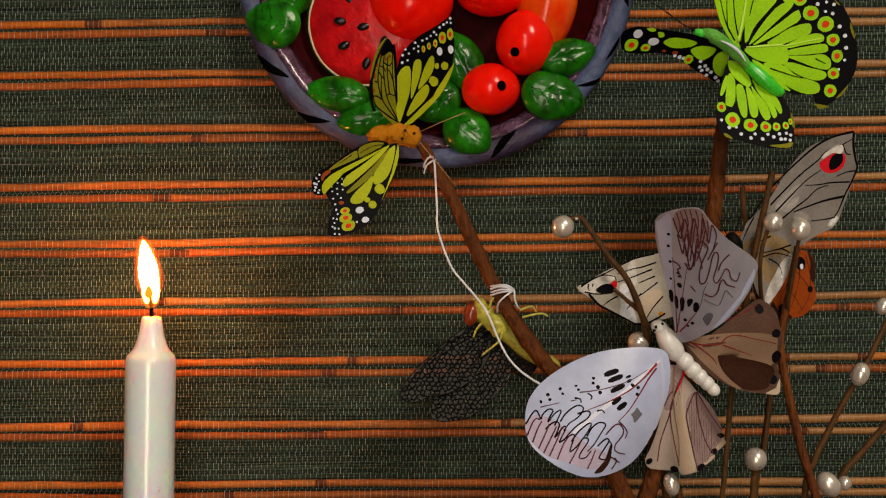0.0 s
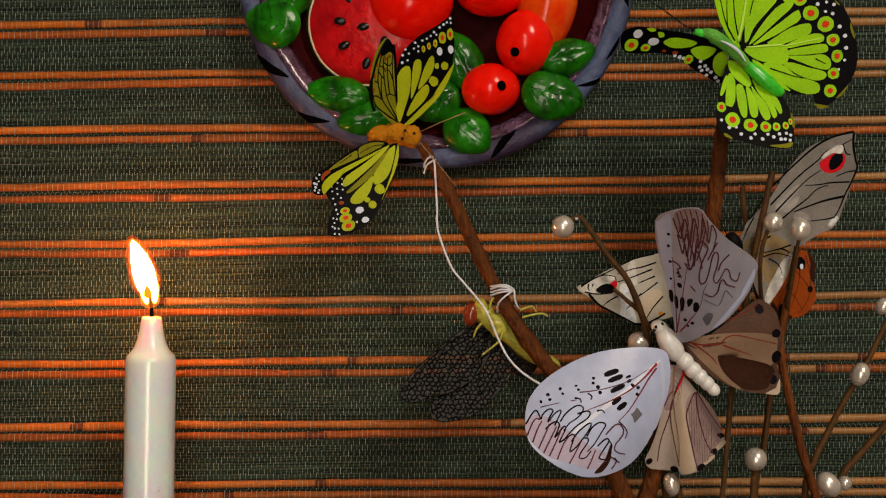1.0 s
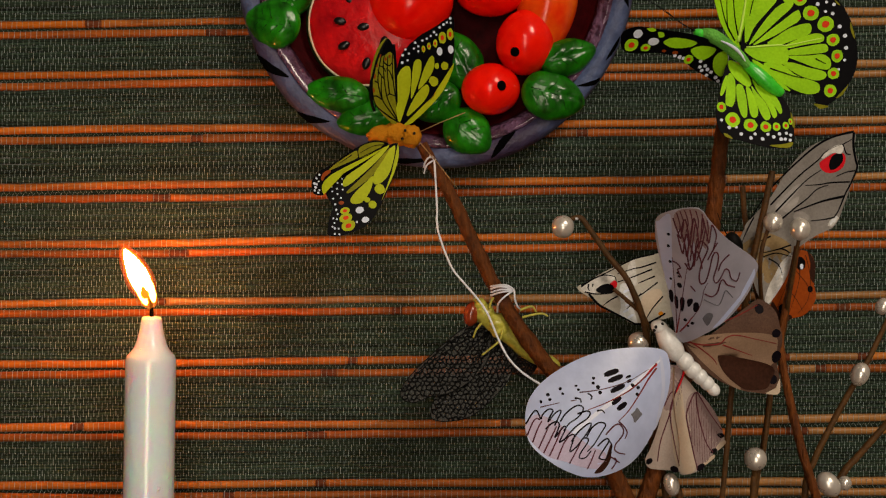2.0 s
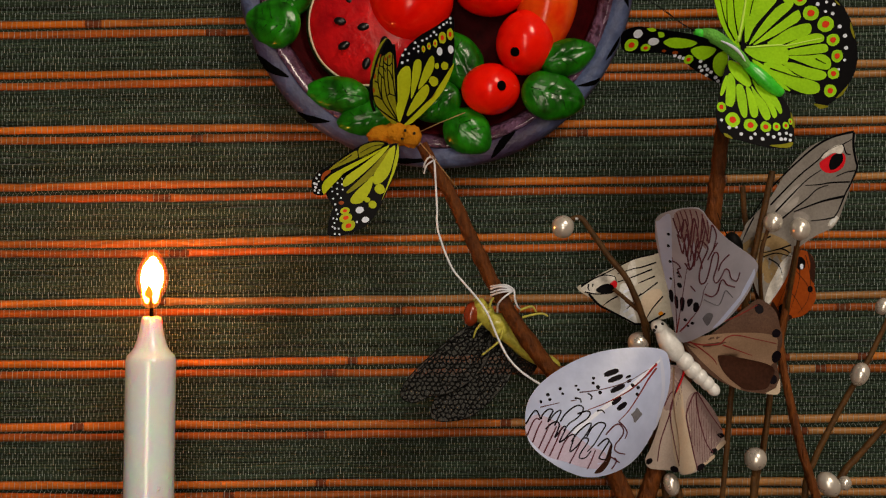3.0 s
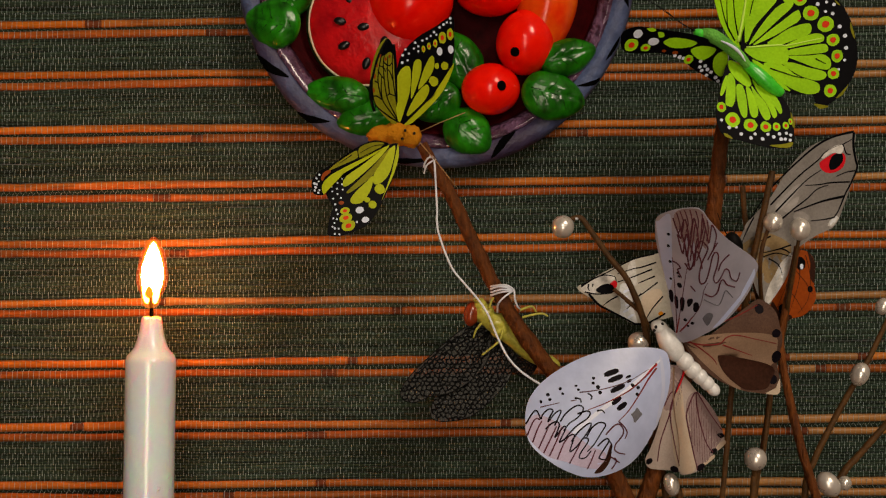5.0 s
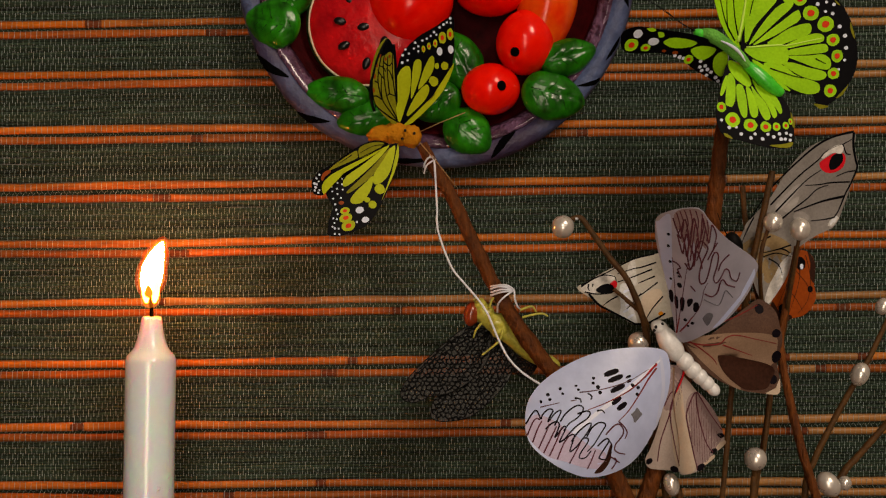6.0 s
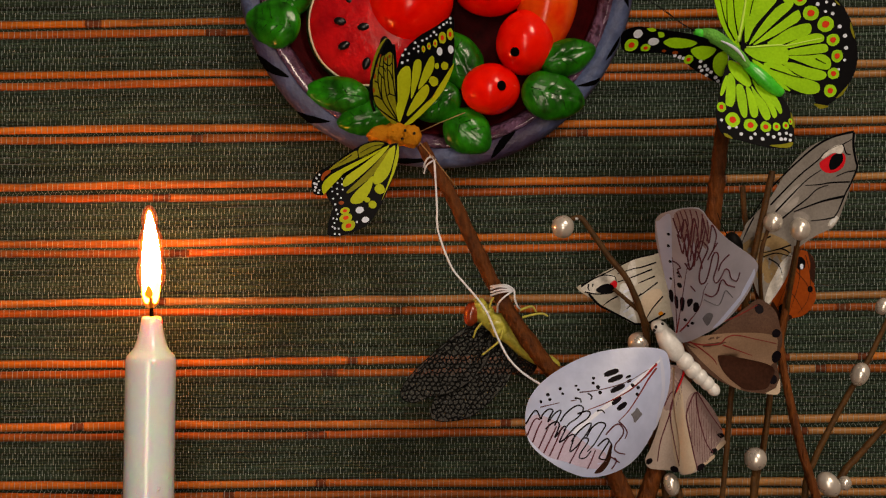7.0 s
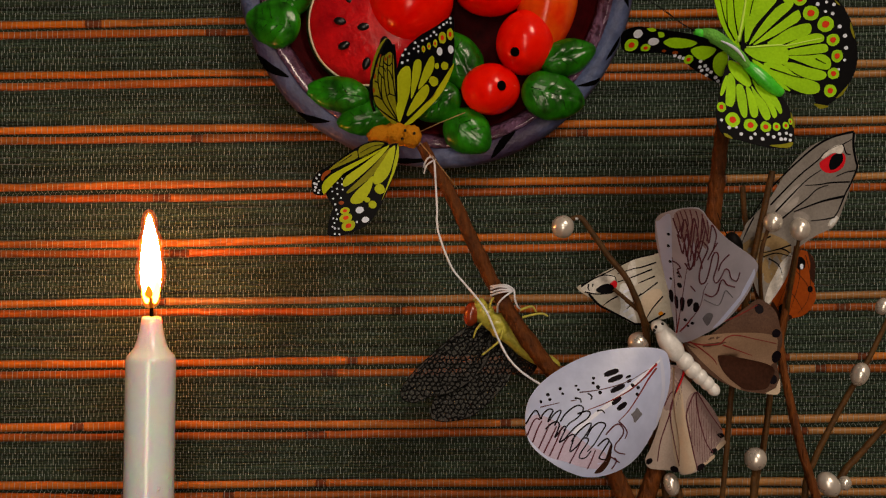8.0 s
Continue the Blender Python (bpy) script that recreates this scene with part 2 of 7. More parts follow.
# Joints of the canes: pair, upper (0) or lower (1), place along the mat.
JOINTS = [(1, 0, -0.1749), (1, 1, -0.1139), (3, 1, -0.1232), (3, 1, 0.0699), (4, 1, -0.1409), (5, 1, -0.1323), (6, 0, -0.1426), (6, 1, -0.023), (7, 0, -0.0452), (7, 1, -0.0574), (8, 0, -0.1829), (8, 0, 0.0315), (8, 1, -0.0636), (9, 0, -0.0613), (9, 1, -0.1076), (7, 1, 0.1897), (7, 1, 0.1712), (7, 0, 0.1715), (7, 0, 0.211), (8, 1, 0.1778), (6, 1, 0.2005), (2, 1, 0.1437), (1, 0, 0.155), (1, 1, 0.151), (2, 0, 0.152), (3, 0, 0.143), (4, 0, 0.139), (9, 0, 0.085), (9, 1, 0.088)]


# Paler pieces of cane between two joints: pair, upper or lower, which piece along the mat.
TANNED = {(8, 0, 2), (9, 0, 2), (9, 1, 2), (1, 0, 2), (1, 1, 2), (2, 0, 1), (2, 1, 1), (3, 0, 1), (4, 0, 1), (7, 1, 2), (7, 0, 2), (8, 1, 2), (6, 0, 1)}


def cane_line(pair, low):
    z0, z1 = CANES[pair][low * 2], CANES[pair][low * 2 + 1]
    phase = pair * 7.3 + low * 3.1
    def line(x):
        f = (x + HALF) / (2 * HALF)
        return z0 + (z1 - z0) * f + 0.0009 * noise.noise(Vector((x * 9, phase, 0))) + 0.00025 * noise.noise(Vector((x * 40, phase, 5)))
    return line


def straw_fibre(mat, line, half, place, size, i, fibre, pair):
    """One blade of straw: uneven along its length, and pinched where the warp threads tie it."""
    n = 640
    verts, faces = [], []
    for j in range(n + 1):
        x = -HALF + 2 * HALF * j / n
        sway = 0.3 * noise.noise(Vector((x * 25, i * 3.3 + fibre * 7.7, pair)))
        y = 0.0003 * noise.noise(Vector((x * 60, i + fibre * 3.1, pair)))
        z = line(x) + half * (place + sway)
        r = half * size * (0.92 + 0.45 * noise.noise(Vector((x * 38, i * 2.7 + fibre, pair * 4.1 + 9))) + 0.28 * noise.noise(Vector((x * 330, i * 1.9 + fibre * 5, pair * 2.2))))
        for a, b in ((0, 1), (-0.8, 0.2), (0, -1), (0.8, 0)):
            verts.append((x, y + a * r * 1.1, z + b * r - 0.78))
        if j:
            k = j * 4
            faces += [(k - 4 + c, k - 4 + (c + 1) % 4, k + (c + 1) % 4, k + c) for c in range(4)]
    me = bpy.data.meshes.new("straw_fibre")
    me.from_pydata(verts, [], faces)
    me.materials.append(STRAW)
    me.shade_smooth()
    new("straw_fibre", me).parent = mat


def woven_mat():
    mat = thing("woven_mat", (0, 0, 0.78), "dark green straw mat with paired orange bamboo canes", "mat")
    rows = []                     # height line, half depth, half height
    steps = 90
    for pair in range(len(CANES)):
        for low in (0, 1):
            line = cane_line(pair, low)
            rows.append((line, 0.0019))
            knots = [x for p, l, x in JOINTS if p == pair and l == low]
            xs = [-HALF + 2 * HALF * i / steps for i in range(steps + 1)]
            phase = pair * 3.7 + low * 11.9
            cuts = [-HALF] + sorted(knots) + [HALF]
            every = sorted(set(xs + [min(HALF, k + e) for k in knots for e in (-0.004, -0.002, 0, 0.002, 0.004)]))
            for piece, (left, right) in enumerate(zip(cuts, cuts[1:])):
                pts, radii = [], []
                for x in every:
                    if left <= x <= right:
                        r = 0.00195 * (1 + 0.26 * noise.noise(Vector((x * 14, phase, 2))))
                        for kx in knots:
                            r *= 1 - 0.22 * math.exp(-((x - kx) / 0.0022) ** 2) + 0.14 * math.exp(-((x - kx - 0.005) / 0.002) ** 2)
                        pts.append((x, -0.0004 * noise.noise(Vector((x * 11, phase, 8))), line(x)))
                        radii.append(r)
                bm = bmesh.new()
                tube(bm, pts, radii, 8, 0.85)
                cane = part("bamboo_cane", bm, CANE_TAN if (pair, low, piece) in TANNED else CANE_RED if low else CANE, mat)
            for kx in knots:
                bm = bmesh.new()
                w = 0.0022 + 0.006 * abs(noise.noise(Vector((kx * 90, phase, 0))))
                pp = [(kx + w * f, -0.0001, line(kx + w * f)) for f in (-1, -0.6, -0.2, 0.2, 0.6, 1)]
                tube(bm, pp, [0.00188, 0.00196, 0.00178, 0.00182, 0.002, 0.00186], 8, 0.87)
                part("cane_joint", bm, CANE_NODE, cane, "dark brown joint")
        upper, lower = cane_line(pair, 0), cane_line(pair, 1)
        bm = bmesh.new()
        pts = [(-HALF + 2 * HALF * j / 60, 0.0014, (upper(-HALF + 2 * HALF * j / 60) + lower(-HALF + 2 * HALF * j / 60)) / 2) for j in range(61)]
        tube(bm, pts, [0.0019, 0.0019], 6, 0.6)
        part("straw_fibre", bm, STRAW, mat)
        if pair + 1 < len(CANES):
            up, down = cane_line(pair, 1), cane_line(pair + 1, 0)
            gap = up(0) - down(0) - 0.0042
            n = max(4, round(gap / 0.0031))
            for i in range(n):
                f = (i + 0.5) / n
                def line(x, up=up, down=down, f=f, n=n, i=i, pair=pair):
                    a, b = up(x) - 0.0022, down(x) + 0.0022
                    return a + (b - a) * f + 0.00022 * noise.noise(Vector((x * 30, i * 5.1, pair * 2.3)))
                rows.append((line, 0.0010))
                half = gap / n / 2
                for fibre, (place, size) in enumerate(((0.46, 0.66), (-0.46, 0.64))):
                    straw_fibre(mat, line, half, place, size, i, fibre, pair)
    # the warp: fine threads that pass over and under the rows by turns
    verts, faces = [], []
    x, j = -HALF + 0.001, 0
    while x < HALF - 0.001:
        ring_before = None
        pts = []
        for i, (line, deep) in enumerate(rows):
            jit = 0.0003 * noise.noise(Vector((j * 1.7, i * 0.61, 3)))
            side = -1 if (i + j) % 2 else 1
            z = line(x)
            zn = rows[i + 1][0](x) if i + 1 < len(rows) else z - 0.002
            w = min(0.0021, abs(z - zn) * 0.6)
            slant = 0.00004 + 0.00014 * noise.noise(Vector((j * 0.9, i * 1.3, 8))) + 0.0001 * noise.noise(Vector((j * 0.05, i * 0.2, 4)))
            pts.append((x + jit + slant, side * (deep + 0.0002) * 0.9, z + w))
            pts.append((x + jit - slant, side * (deep + 0.0002) * 0.9, z - w))
        for q in pts:
            base = len(verts)
            r = 0.000100 * (1 + 0.7 * noise.noise(Vector((q[0] * 700, q[2] * 260, 1))))
            for a, b in ((-1, 0), (0, -1), (1, 0), (0, 1)):
                verts.append((q[0] + a * r, q[1] + b * r, q[2]))
            if ring_before is not None:
                for c in range(4):
                    faces.append((ring_before + c, ring_before + (c + 1) % 4, base + (c + 1) % 4, base + c))
            ring_before = base
        x += 0.00136 * (1 + 0.5 * noise.noise(Vector((j * 0.77, 0, 0))))
        j += 1
    me = bpy.data.meshes.new("warp_thread")
    me.from_pydata([(a, b, c - 0.78) for a, b, c in verts], [], faces)
    me.materials.append(THREAD)
    ob = new("warp_thread", me)
    ob.parent = mat
    tagged(ob, "pale warp threads of the mat", "", "", "stuff")


woven_mat()

# ---- candle and flame ----
def candle():
    foot, head = Vector((-0.1344, -0.057, 0.8151)), Vector((-0.132, -0.057, 0.9495))
    foot = foot + (foot - head) * ((foot.z - TABLE) / (head.z - foot.z))
    tall = (head - foot).length
    can = thing("candle", foot, "lit white household candle with a tapered neck", "candle")
    m = Matrix.Translation(foot) @ (head - foot).to_track_quat("Z", "Y").to_matrix().to_4x4()
    neck = [(0.01127, -0.02458), (0.01127, -0.02049), (0.01106, -0.01921), (0.0105, -0.01767), (0.00896, -0.01613), (0.00755, -0.01408), (0.0064, -0.01101), (0.00545, -0.00717), (0.00484, -0.00359), (0.00451, -0.00128), (0.0042, -0.00031), (0.00359, 0.0), (0.00282, -0.00038), (0.00179, -0.00102), (0.00051, -0.00128)]
    profile = [(0.0105, 0.0), (0.0112, 0.0006)] + [(0.01127, tall * f) for f in (0.1, 0.3, 0.5, 0.7)] + [(r, tall + h) for r, h in neck]
    bm = bmesh.new()
    lathe(bm, profile, m, 56, lambda a, r, h: (r * (1 + 0.012 * noise.noise(Vector((math.cos(a) * 1.5, math.sin(a) * 1.5, h * 30)))), h))
    wax = part("wax_body", bm, WAX, can)
    for place, size in (((-0.1258, -0.068, 0.8735), (0.0006, 0.0009, 0.0006)),):
        bm = bmesh.new()
        ball(bm, facing(place, -6), size, 16, 10, 0.15, 400)
        part("wax_drip", bm, WAX, wax)
    bm = bmesh.new()
    tube(bm, spline([(-0.1321, -0.057, 0.9475), (-0.1321, -0.057, 0.9516), (-0.1323, -0.057, 0.9552), (-0.1326, -0.057, 0.9582), (-0.1334, -0.057, 0.96)]), [0.00095, 0.0007], 8, rough=0.3)
    part("wick", bm, WICK, can, "short black charred wick")


candle()

SEAT = (-0.1324, -0.057, 0.9544)
# The flame's lobes, from root to tip: half width and half length, in metres.
LOBES = [(0.00371, 0.00461), (0.0041, 0.00538), (0.00415, 0.0064), (0.0044, 0.00743), (0.00436, 0.00794), (0.0041, 0.00794), (0.00366, 0.00768), (0.00312, 0.00691), (0.00236, 0.00589), (0.00145, 0.00435)]
flame = thing("candle_flame", SEAT, "bright yellow-white flame with an orange rim", "flame")


def lobe(i):
    w, h = LOBES[i]
    def egg(grow, stretch=1.0):
        bm = bmesh.new()
        vs = bmesh.ops.create_uvsphere(bm, u_segments=24, v_segments=16, radius=1)["verts"]
        for v in vs:
            z = v.co.z
            thin = (1 - 0.28 * max(z, 0) ** 1.5) if i > 4 else 1.0
            v.co = Vector((v.co.x * (w * 1.17 * thin + grow), v.co.y * (w * 0.55 * thin + grow), z * (h * stretch + grow)))
        bm.transform(Matrix.Translation(SEAT))
        return bm
    if i == 0:
        return part("flame_root", egg(0.0004), ROOT, flame, "sheer orange root of the flame")
    if i == 1:             # the two petals at either side of the wick
        bm = bmesh.new()
        for side in (-1, 1):
            vs = bmesh.ops.create_uvsphere(bm, u_segments=16, v_segments=12, radius=1)["verts"]
            for v in vs:
                v.co = Vector((side * (0.0024 + 0.0006 * v.co.z) + v.co.x * 0.0015, v.co.y * 0.0024, v.co.z * h))
        bm.transform(Matrix.Translation(SEAT))
        petals = part("flame_petals", bm, PETAL, flame, "pair of yellow petals beside the wick")
        bm = bmesh.new()          # the darker cone of vapour over the wick
        vs = bmesh.ops.create_uvsphere(bm, u_segments=16, v_segments=12, radius=1)["verts"]
        for v in vs:
            z = v.co.z
            v.co = Vector((v.co.x * 0.0017 * (1 - 0.45 * z), v.co.y * 0.0006 - 0.0036, 0.0002 + z * 0.0029))
        bm.transform(Matrix.Translation(SEAT))
        part("dark_zone", bm, HEART, petals, "orange cone of vapour over the wick")
        return petals
    ob = part("flame_lobe", egg(0.0), FLAME, flame)
    if i in (3, 6, 9):
        part("sheath", egg(0.0010, 1.15 if i < 9 else 1.0), SHEATH, ob, "sheer orange rim of the flame")
        part("halo_shell", egg(0.0023, 1.12 if i < 9 else 1.0), HALO, ob, "faint red shell drawing the halo round the flame")
    return ob


LOBE_PARTS = [lobe(i) for i in range(len(LOBES))]

# ---- ceramic plate with fruit in relief ----
RIM = surface("rim_glaze", (0.010, 0.012, 0.034), (0.115, 0.165, 0.33), 0.5, 30, 190, bump=0.8, contrast=0.7, coat=0.06, coat_rough=0.35, vary=0, specular=0.25, depth=0.0016,
              second=((0.016, 0.008, 0.024), (0.065, 0.05, 0.11)), patch=24)
LIP = surface("lip_glaze", (0.016, 0.003, 0.008), (0.21, 0.11, 0.21), 0.4, 75, 170, bump=1.0, contrast=0.7, coat=0.8, coat_rough=0.12, vary=0, specular=0.15, depth=0.006,
              second=((0.012, 0.001, 0.002), (0.06, 0.004, 0.008)), patch=34)
MAROON = surface("maroon_glaze", (0.003, 0.0003, 0.0005), (0.055, 0.0015, 0.003), 0.62, 60, 190, bump=0.7, contrast=0.75, vary=0, specular=0.04, depth=0.0012)
INK = surface("black_glaze", (0.0015, 0.0015, 0.002), (0.005, 0.005, 0.006), 0.3, 100, 800, vary=0, specular=0.3)
MATTE = surface("matte_black", (0.001, 0.001, 0.0012), (0.003, 0.003, 0.003), 0.9, 200, 900, vary=0, specular=0.0)
RED = surface("red_glaze", (0.74, 0.004, 0.0005), (0.92, 0.016, 0.001), 0.24, 40, 200, bump=0.3, coat=0.3, coat_rough=0.1, vary=0.06, depth=0.0009, specular=0.12)
ORANGE = surface("orange_glaze", (0.66, 0.050, 0.001), (0.82, 0.15, 0.004), 0.24, 30, 260, bump=0.25, coat=0.3, coat_rough=0.1, vary=0, depth=0.0009, specular=0.12,
                 second=((0.68, 0.016, 0.001), (0.84, 0.045, 0.002)), patch=38)
FLESH = surface("melon_glaze", (0.24, 0.002, 0.006), (0.70, 0.012, 0.012), 0.34, 60, 95, bump=0.7, coat=0.22, coat_rough=0.16, vary=0, depth=0.0022, specular=0.1)
RIND = surface("rind_glaze", (0.004, 0.012, 0.003), (0.012, 0.035, 0.008), 0.3, 60, 400, vary=0, specular=0.2)
PITH = surface("pith_glaze", (0.5, 0.42, 0.26), (0.68, 0.60, 0.42), 0.3, 60, 400, vary=0)
CREASE = surface("leaf_crease", (0.0002, 0.010, 0.0003), (0.002, 0.055, 0.001), 0.5, 200, 900, vary=0, specular=0.1)
LEAF = surface("leaf_glaze", (0.0003, 0.012, 0.0004), (0.008, 0.235, 0.003), 0.35, 150, 95, (1, 1, 0.5), bump=0.4, coat=0.5, coat_rough=0.17, vary=0.15, contrast=0.4, depth=0.002, specular=0.1)

PLATE_M = facing((-0.0033, -0.002, 1.1157))


def rim_wave(a, r, h):
    """The hand-made plate is not quite round or flat."""
    c, s = math.cos(a), math.sin(a)
    return (r * (0.98 + 0.012 * noise.noise(Vector((c * 1.6, s * 1.6, 3))) + 0.005 * noise.noise(Vector((c * 5, s * 5, 1)))),
            h + (0.0012 * noise.noise(Vector((c * 3, s * 3, 7))) + 0.0005 * noise.noise(Vector((c * 9, s * 9, 4)))) * r / 0.09)


RIM_TOP = [(0.0855, 0.0175), (0.0885, 0.0205), (0.0925, 0.0220), (0.0962, 0.0210), (0.0982, 0.0185)]


def rim_spot(a, r, lift=0.00025):
    for (r0, h0), (r1, h1) in zip(RIM_TOP, RIM_TOP[1:]):
        if r <= r1 or r1 == RIM_TOP[-1][0]:
            h = h0 + (h1 - h0) * min(1, max(0, (r - r0) / (r1 - r0)))
            break
    rr, hh = rim_wave(a, r, h)
    return PLATE_M @ Vector((rr * math.cos(a), rr * math.sin(a), hh + lift))


def ceramic_plate():
    pl = thing("decorative_plate", PLATE_M.translation, "glazed ceramic plate with painted fruit in relief", "plate")
    bm = bmesh.new()
    lathe(bm, [(0.045, 0.0021), (0.062, 0.0024), (0.08, 0.0065), (0.0935, 0.0140), (0.0975, 0.0172)] + RIM_TOP[::-1] + [(0.0845, 0.0155), (0.075, 0.0085), (0.06, 0.0055)], PLATE_M, 120, rim_wave, True)
    part("rim", bm, RIM, pl, "blue-violet glazed rim")
    bm = bmesh.new()
    lathe(bm, [(0.04, 0.003), (0.083, 0.013), (0.0868, 0.0185), (0.0858, 0.0188), (0.0815, 0.0162), (0.076, 0.0118), (0.067, 0.0088), (0.04, 0.0080), (0.0008, 0.0080)],
          PLATE_M, 120, rim_wave)
    part("bowl", bm, MAROON, pl, "dark maroon glazed bowl")
    bm = bmesh.new()          # the glossy lip where the bowl turns over into the rim
    def lip_wave(a, r, h):
        rr, hh = rim_wave(a, r, h)
        return rr * (1 + 0.004 * noise.noise(Vector((a * 7, 2, 0)))), hh + 0.0006 * noise.noise(Vector((a * 11, r * 300, 5)))
    lathe(bm, [(0.0812, 0.0160), (0.0828, 0.0183), (0.0846, 0.0200), (0.0866, 0.0209), (0.0884, 0.0212), (0.0878, 0.0198), (0.0845, 0.0165)], PLATE_M, 200, lip_wave, True)
    part("lip", bm, LIP, pl, "glossy violet-maroon lip of the bowl")
    # dark brush strokes across the rim: start and end angle (degrees), start and end radius, half width
    for a0, a1, r0, r1, w in ((207.5, 214.5, 0.0985, 0.0905, 0.0021), (227.5, 233.5, 0.0985, 0.0918, 0.0019), (294, 288, 0.0885, 0.0965, 0.0022),
                              (325, 321, 0.0975, 0.0905, 0.0012), (338, 333, 0.0968, 0.0955, 0.0009), (353, 349.5, 0.0925, 0.0968, 0.0013), (258, 266, 0.097, 0.094, 0.0012)):
        bm = bmesh.new()
        before = None
        n = 12
        for i in range(n + 1):
            f = i / n
            a, r = radians(a0 + (a1 - a0) * (f * 1.6 - 0.3)), r0 + (r1 - r0) * f ** 1.6
            half = 1.05 * w * (math.sin(math.pi * min(0.97, f * 0.95 + 0.04)) ** 0.7) * (1 + 0.3 * noise.noise(Vector((f * 4, a0, 0))))
            pair = [bm.verts.new(rim_spot(a, min(0.0985, max(0.0858, r + e * half)), 0.0003)) for e in (-1, -0.5, 0, 0.5, 1)]
            if before:
                for c in range(4):
                    bm.faces.new((before[c], before[c + 1], pair[c + 1], pair[c]))
            before = pair
        part("brush_stroke", bm, MATTE, pl)

    def fruit(name, place, radii, material, label, turn=0, dimple=None, lumps=0.03):
        bm = bmesh.new()
        ball(bm, facing(place, turn), radii, 40, 26, lumps, 45)
        ob = part(name, bm, material, pl, label)
        if dimple:
            bm = bmesh.new()
            ball(bm, facing(dimple[0]), (dimple[1], dimple[1] * 1.1, dimple[1] * 0.3), 16, 10, 0.1, 300)
            part("stalk_hole", bm, MATTE, ob, "black stalk hole")
        return ob

    fruit("tomato", (-0.0158, -0.023, 1.1019), (0.021, 0.02291, 0.018), RED, "round shiny red tomato")
    fruit("peach", (0.023, -0.02, 1.1059), (0.01755, 0.01316, 0.016), RED, "shiny red-orange peach")
    fruit("mango", (0.0506, -0.018, 1.0975), (0.01431, 0.02642, 0.016), ORANGE, "shiny orange mango", -14)
    fruit("apple", (0.0395, -0.024, 1.0794), (0.01388, 0.01579, 0.0145), RED, "shiny red apple", -8, ((0.0337, -0.038, 1.0726), 0.00212))
    fruit("cherry_tomato", (0.0229, -0.024, 1.057), (0.01429, 0.01252, 0.0135), RED, "small shiny red cherry tomato", 0, ((0.0276, -0.037, 1.0568), 0.00213))

    # watermelon half: rind, pith, flesh and seeds
    mm = facing((-0.0345, -0.016, 1.0896), 0, 4, -6)
    bm = bmesh.new()
    lathe(bm, [(0.006, -0.008), (0.024, -0.005), (0.0312, 0.002), (0.0318, 0.0058), (0.0306, 0.0068), (0.0290, 0.0066)], mm, 64, None)
    melon = part("watermelon", bm, RIND, pl, "cut watermelon with dark green rind")
    bm = bmesh.new()
    lathe(bm, [(0.0285, 0.0055), (0.0306, 0.0068), (0.0303, 0.0075), (0.0297, 0.0078), (0.0284, 0.0068)], mm, 64, None, True)
    part("pith", bm, PITH, melon, "pale ring of pith")
    bm = bmesh.new()
    def uneven(a, r, h):
        return r, h + 0.0006 * noise.noise(Vector((math.cos(a) * r * 130, math.sin(a) * r * 130, 2)))
    lathe(bm, [(0.0298, 0.0068), (0.0293, 0.0079), (0.026, 0.0095), (0.021, 0.0113), (0.015, 0.0124), (0.008, 0.013), (0.0006, 0.0132)], mm, 64, uneven)
    part("flesh", bm, FLESH, melon, "red melon flesh")
    for place, turn in zip([(-0.0487, -0.0275, 1.089), (-0.0373, -0.0285, 1.0864), (-0.0468, -0.028, 1.0776), (-0.0365, -0.0275, 1.0695), (-0.0441, -0.0275, 1.0988), (-0.0281, -0.029, 1.0793)], (-10, 10, 25, 70, -40, 80)):
        bm = bmesh.new()
        ball(bm, facing(place, turn), (0.0031, 0.0019, 0.0011), 14, 8, shape=lambda u: 1 - 0.22 * u.x)
        part("seed", bm, INK, melon)

    def leaf(place, long, wide, turn, tilt=0, lean=0, thick=0.007):
        """A thick glazed leaf: rounded at its stalk, pointed at its tip, with a groove along the middle and along the side veins."""
        m = facing(place, turn, tilt, lean)
        def glazed(x, y, z, lift=0.0):
            taper = (1 - 0.28 * max(0, x) ** 2) * (1 - 0.06 * x)
            groove = 0.16 * math.exp(-(y / 0.10) ** 2) * (1 - x * x * 0.6)
            veins = 0.09 * math.sin((x - abs(y) * 0.6) * 13 + place[0] * 300) * min(1, abs(y) * 4) * (1 - abs(y))
            zz = z * (1 - (groove + veins) * (1 if z > 0 else 0) + 0.085 * noise.noise(Vector((x * 4.2 + place[0] * 90, y * 3.6, place[2] * 90))))
            wavy = 1 + 0.015 * math.sin(x * 9 + place[0] * 400)
            return m @ Vector((x * long * (1.08 if x > 0 else 1), y * wide * taper * wavy, zz * thick + 0.0012 * x * x + lift))

        bm = bmesh.new()
        vs = bmesh.ops.create_uvsphere(bm, u_segments=48, v_segments=24, radius=1)["verts"]
        bmesh.ops.rotate(bm, verts=vs, cent=(0, 0, 0), matrix=Matrix.Rotation(radians(90), 3, "Y"))
        for v in vs:
            v.co = glazed(*v.co)
        ob = part("leaf", bm, LEAF, pl)
        # dark creases pressed into the glaze: the midrib and the side veins
        creases = [[(x, 0.03 * math.sin(x * 4 + place[0] * 200)) for x in (-0.75, -0.45, -0.15, 0.15, 0.45, 0.72)]]
        for k in range(4):
            for side in (-1, 1):
                x = -0.62 + 0.31 * k + 0.06 * side + 0.08 * noise.noise(Vector((k, side, place[0] * 200)))
                reach = 0.46 + 0.22 * noise.noise(Vector((k * 3, side, place[2] * 170)))
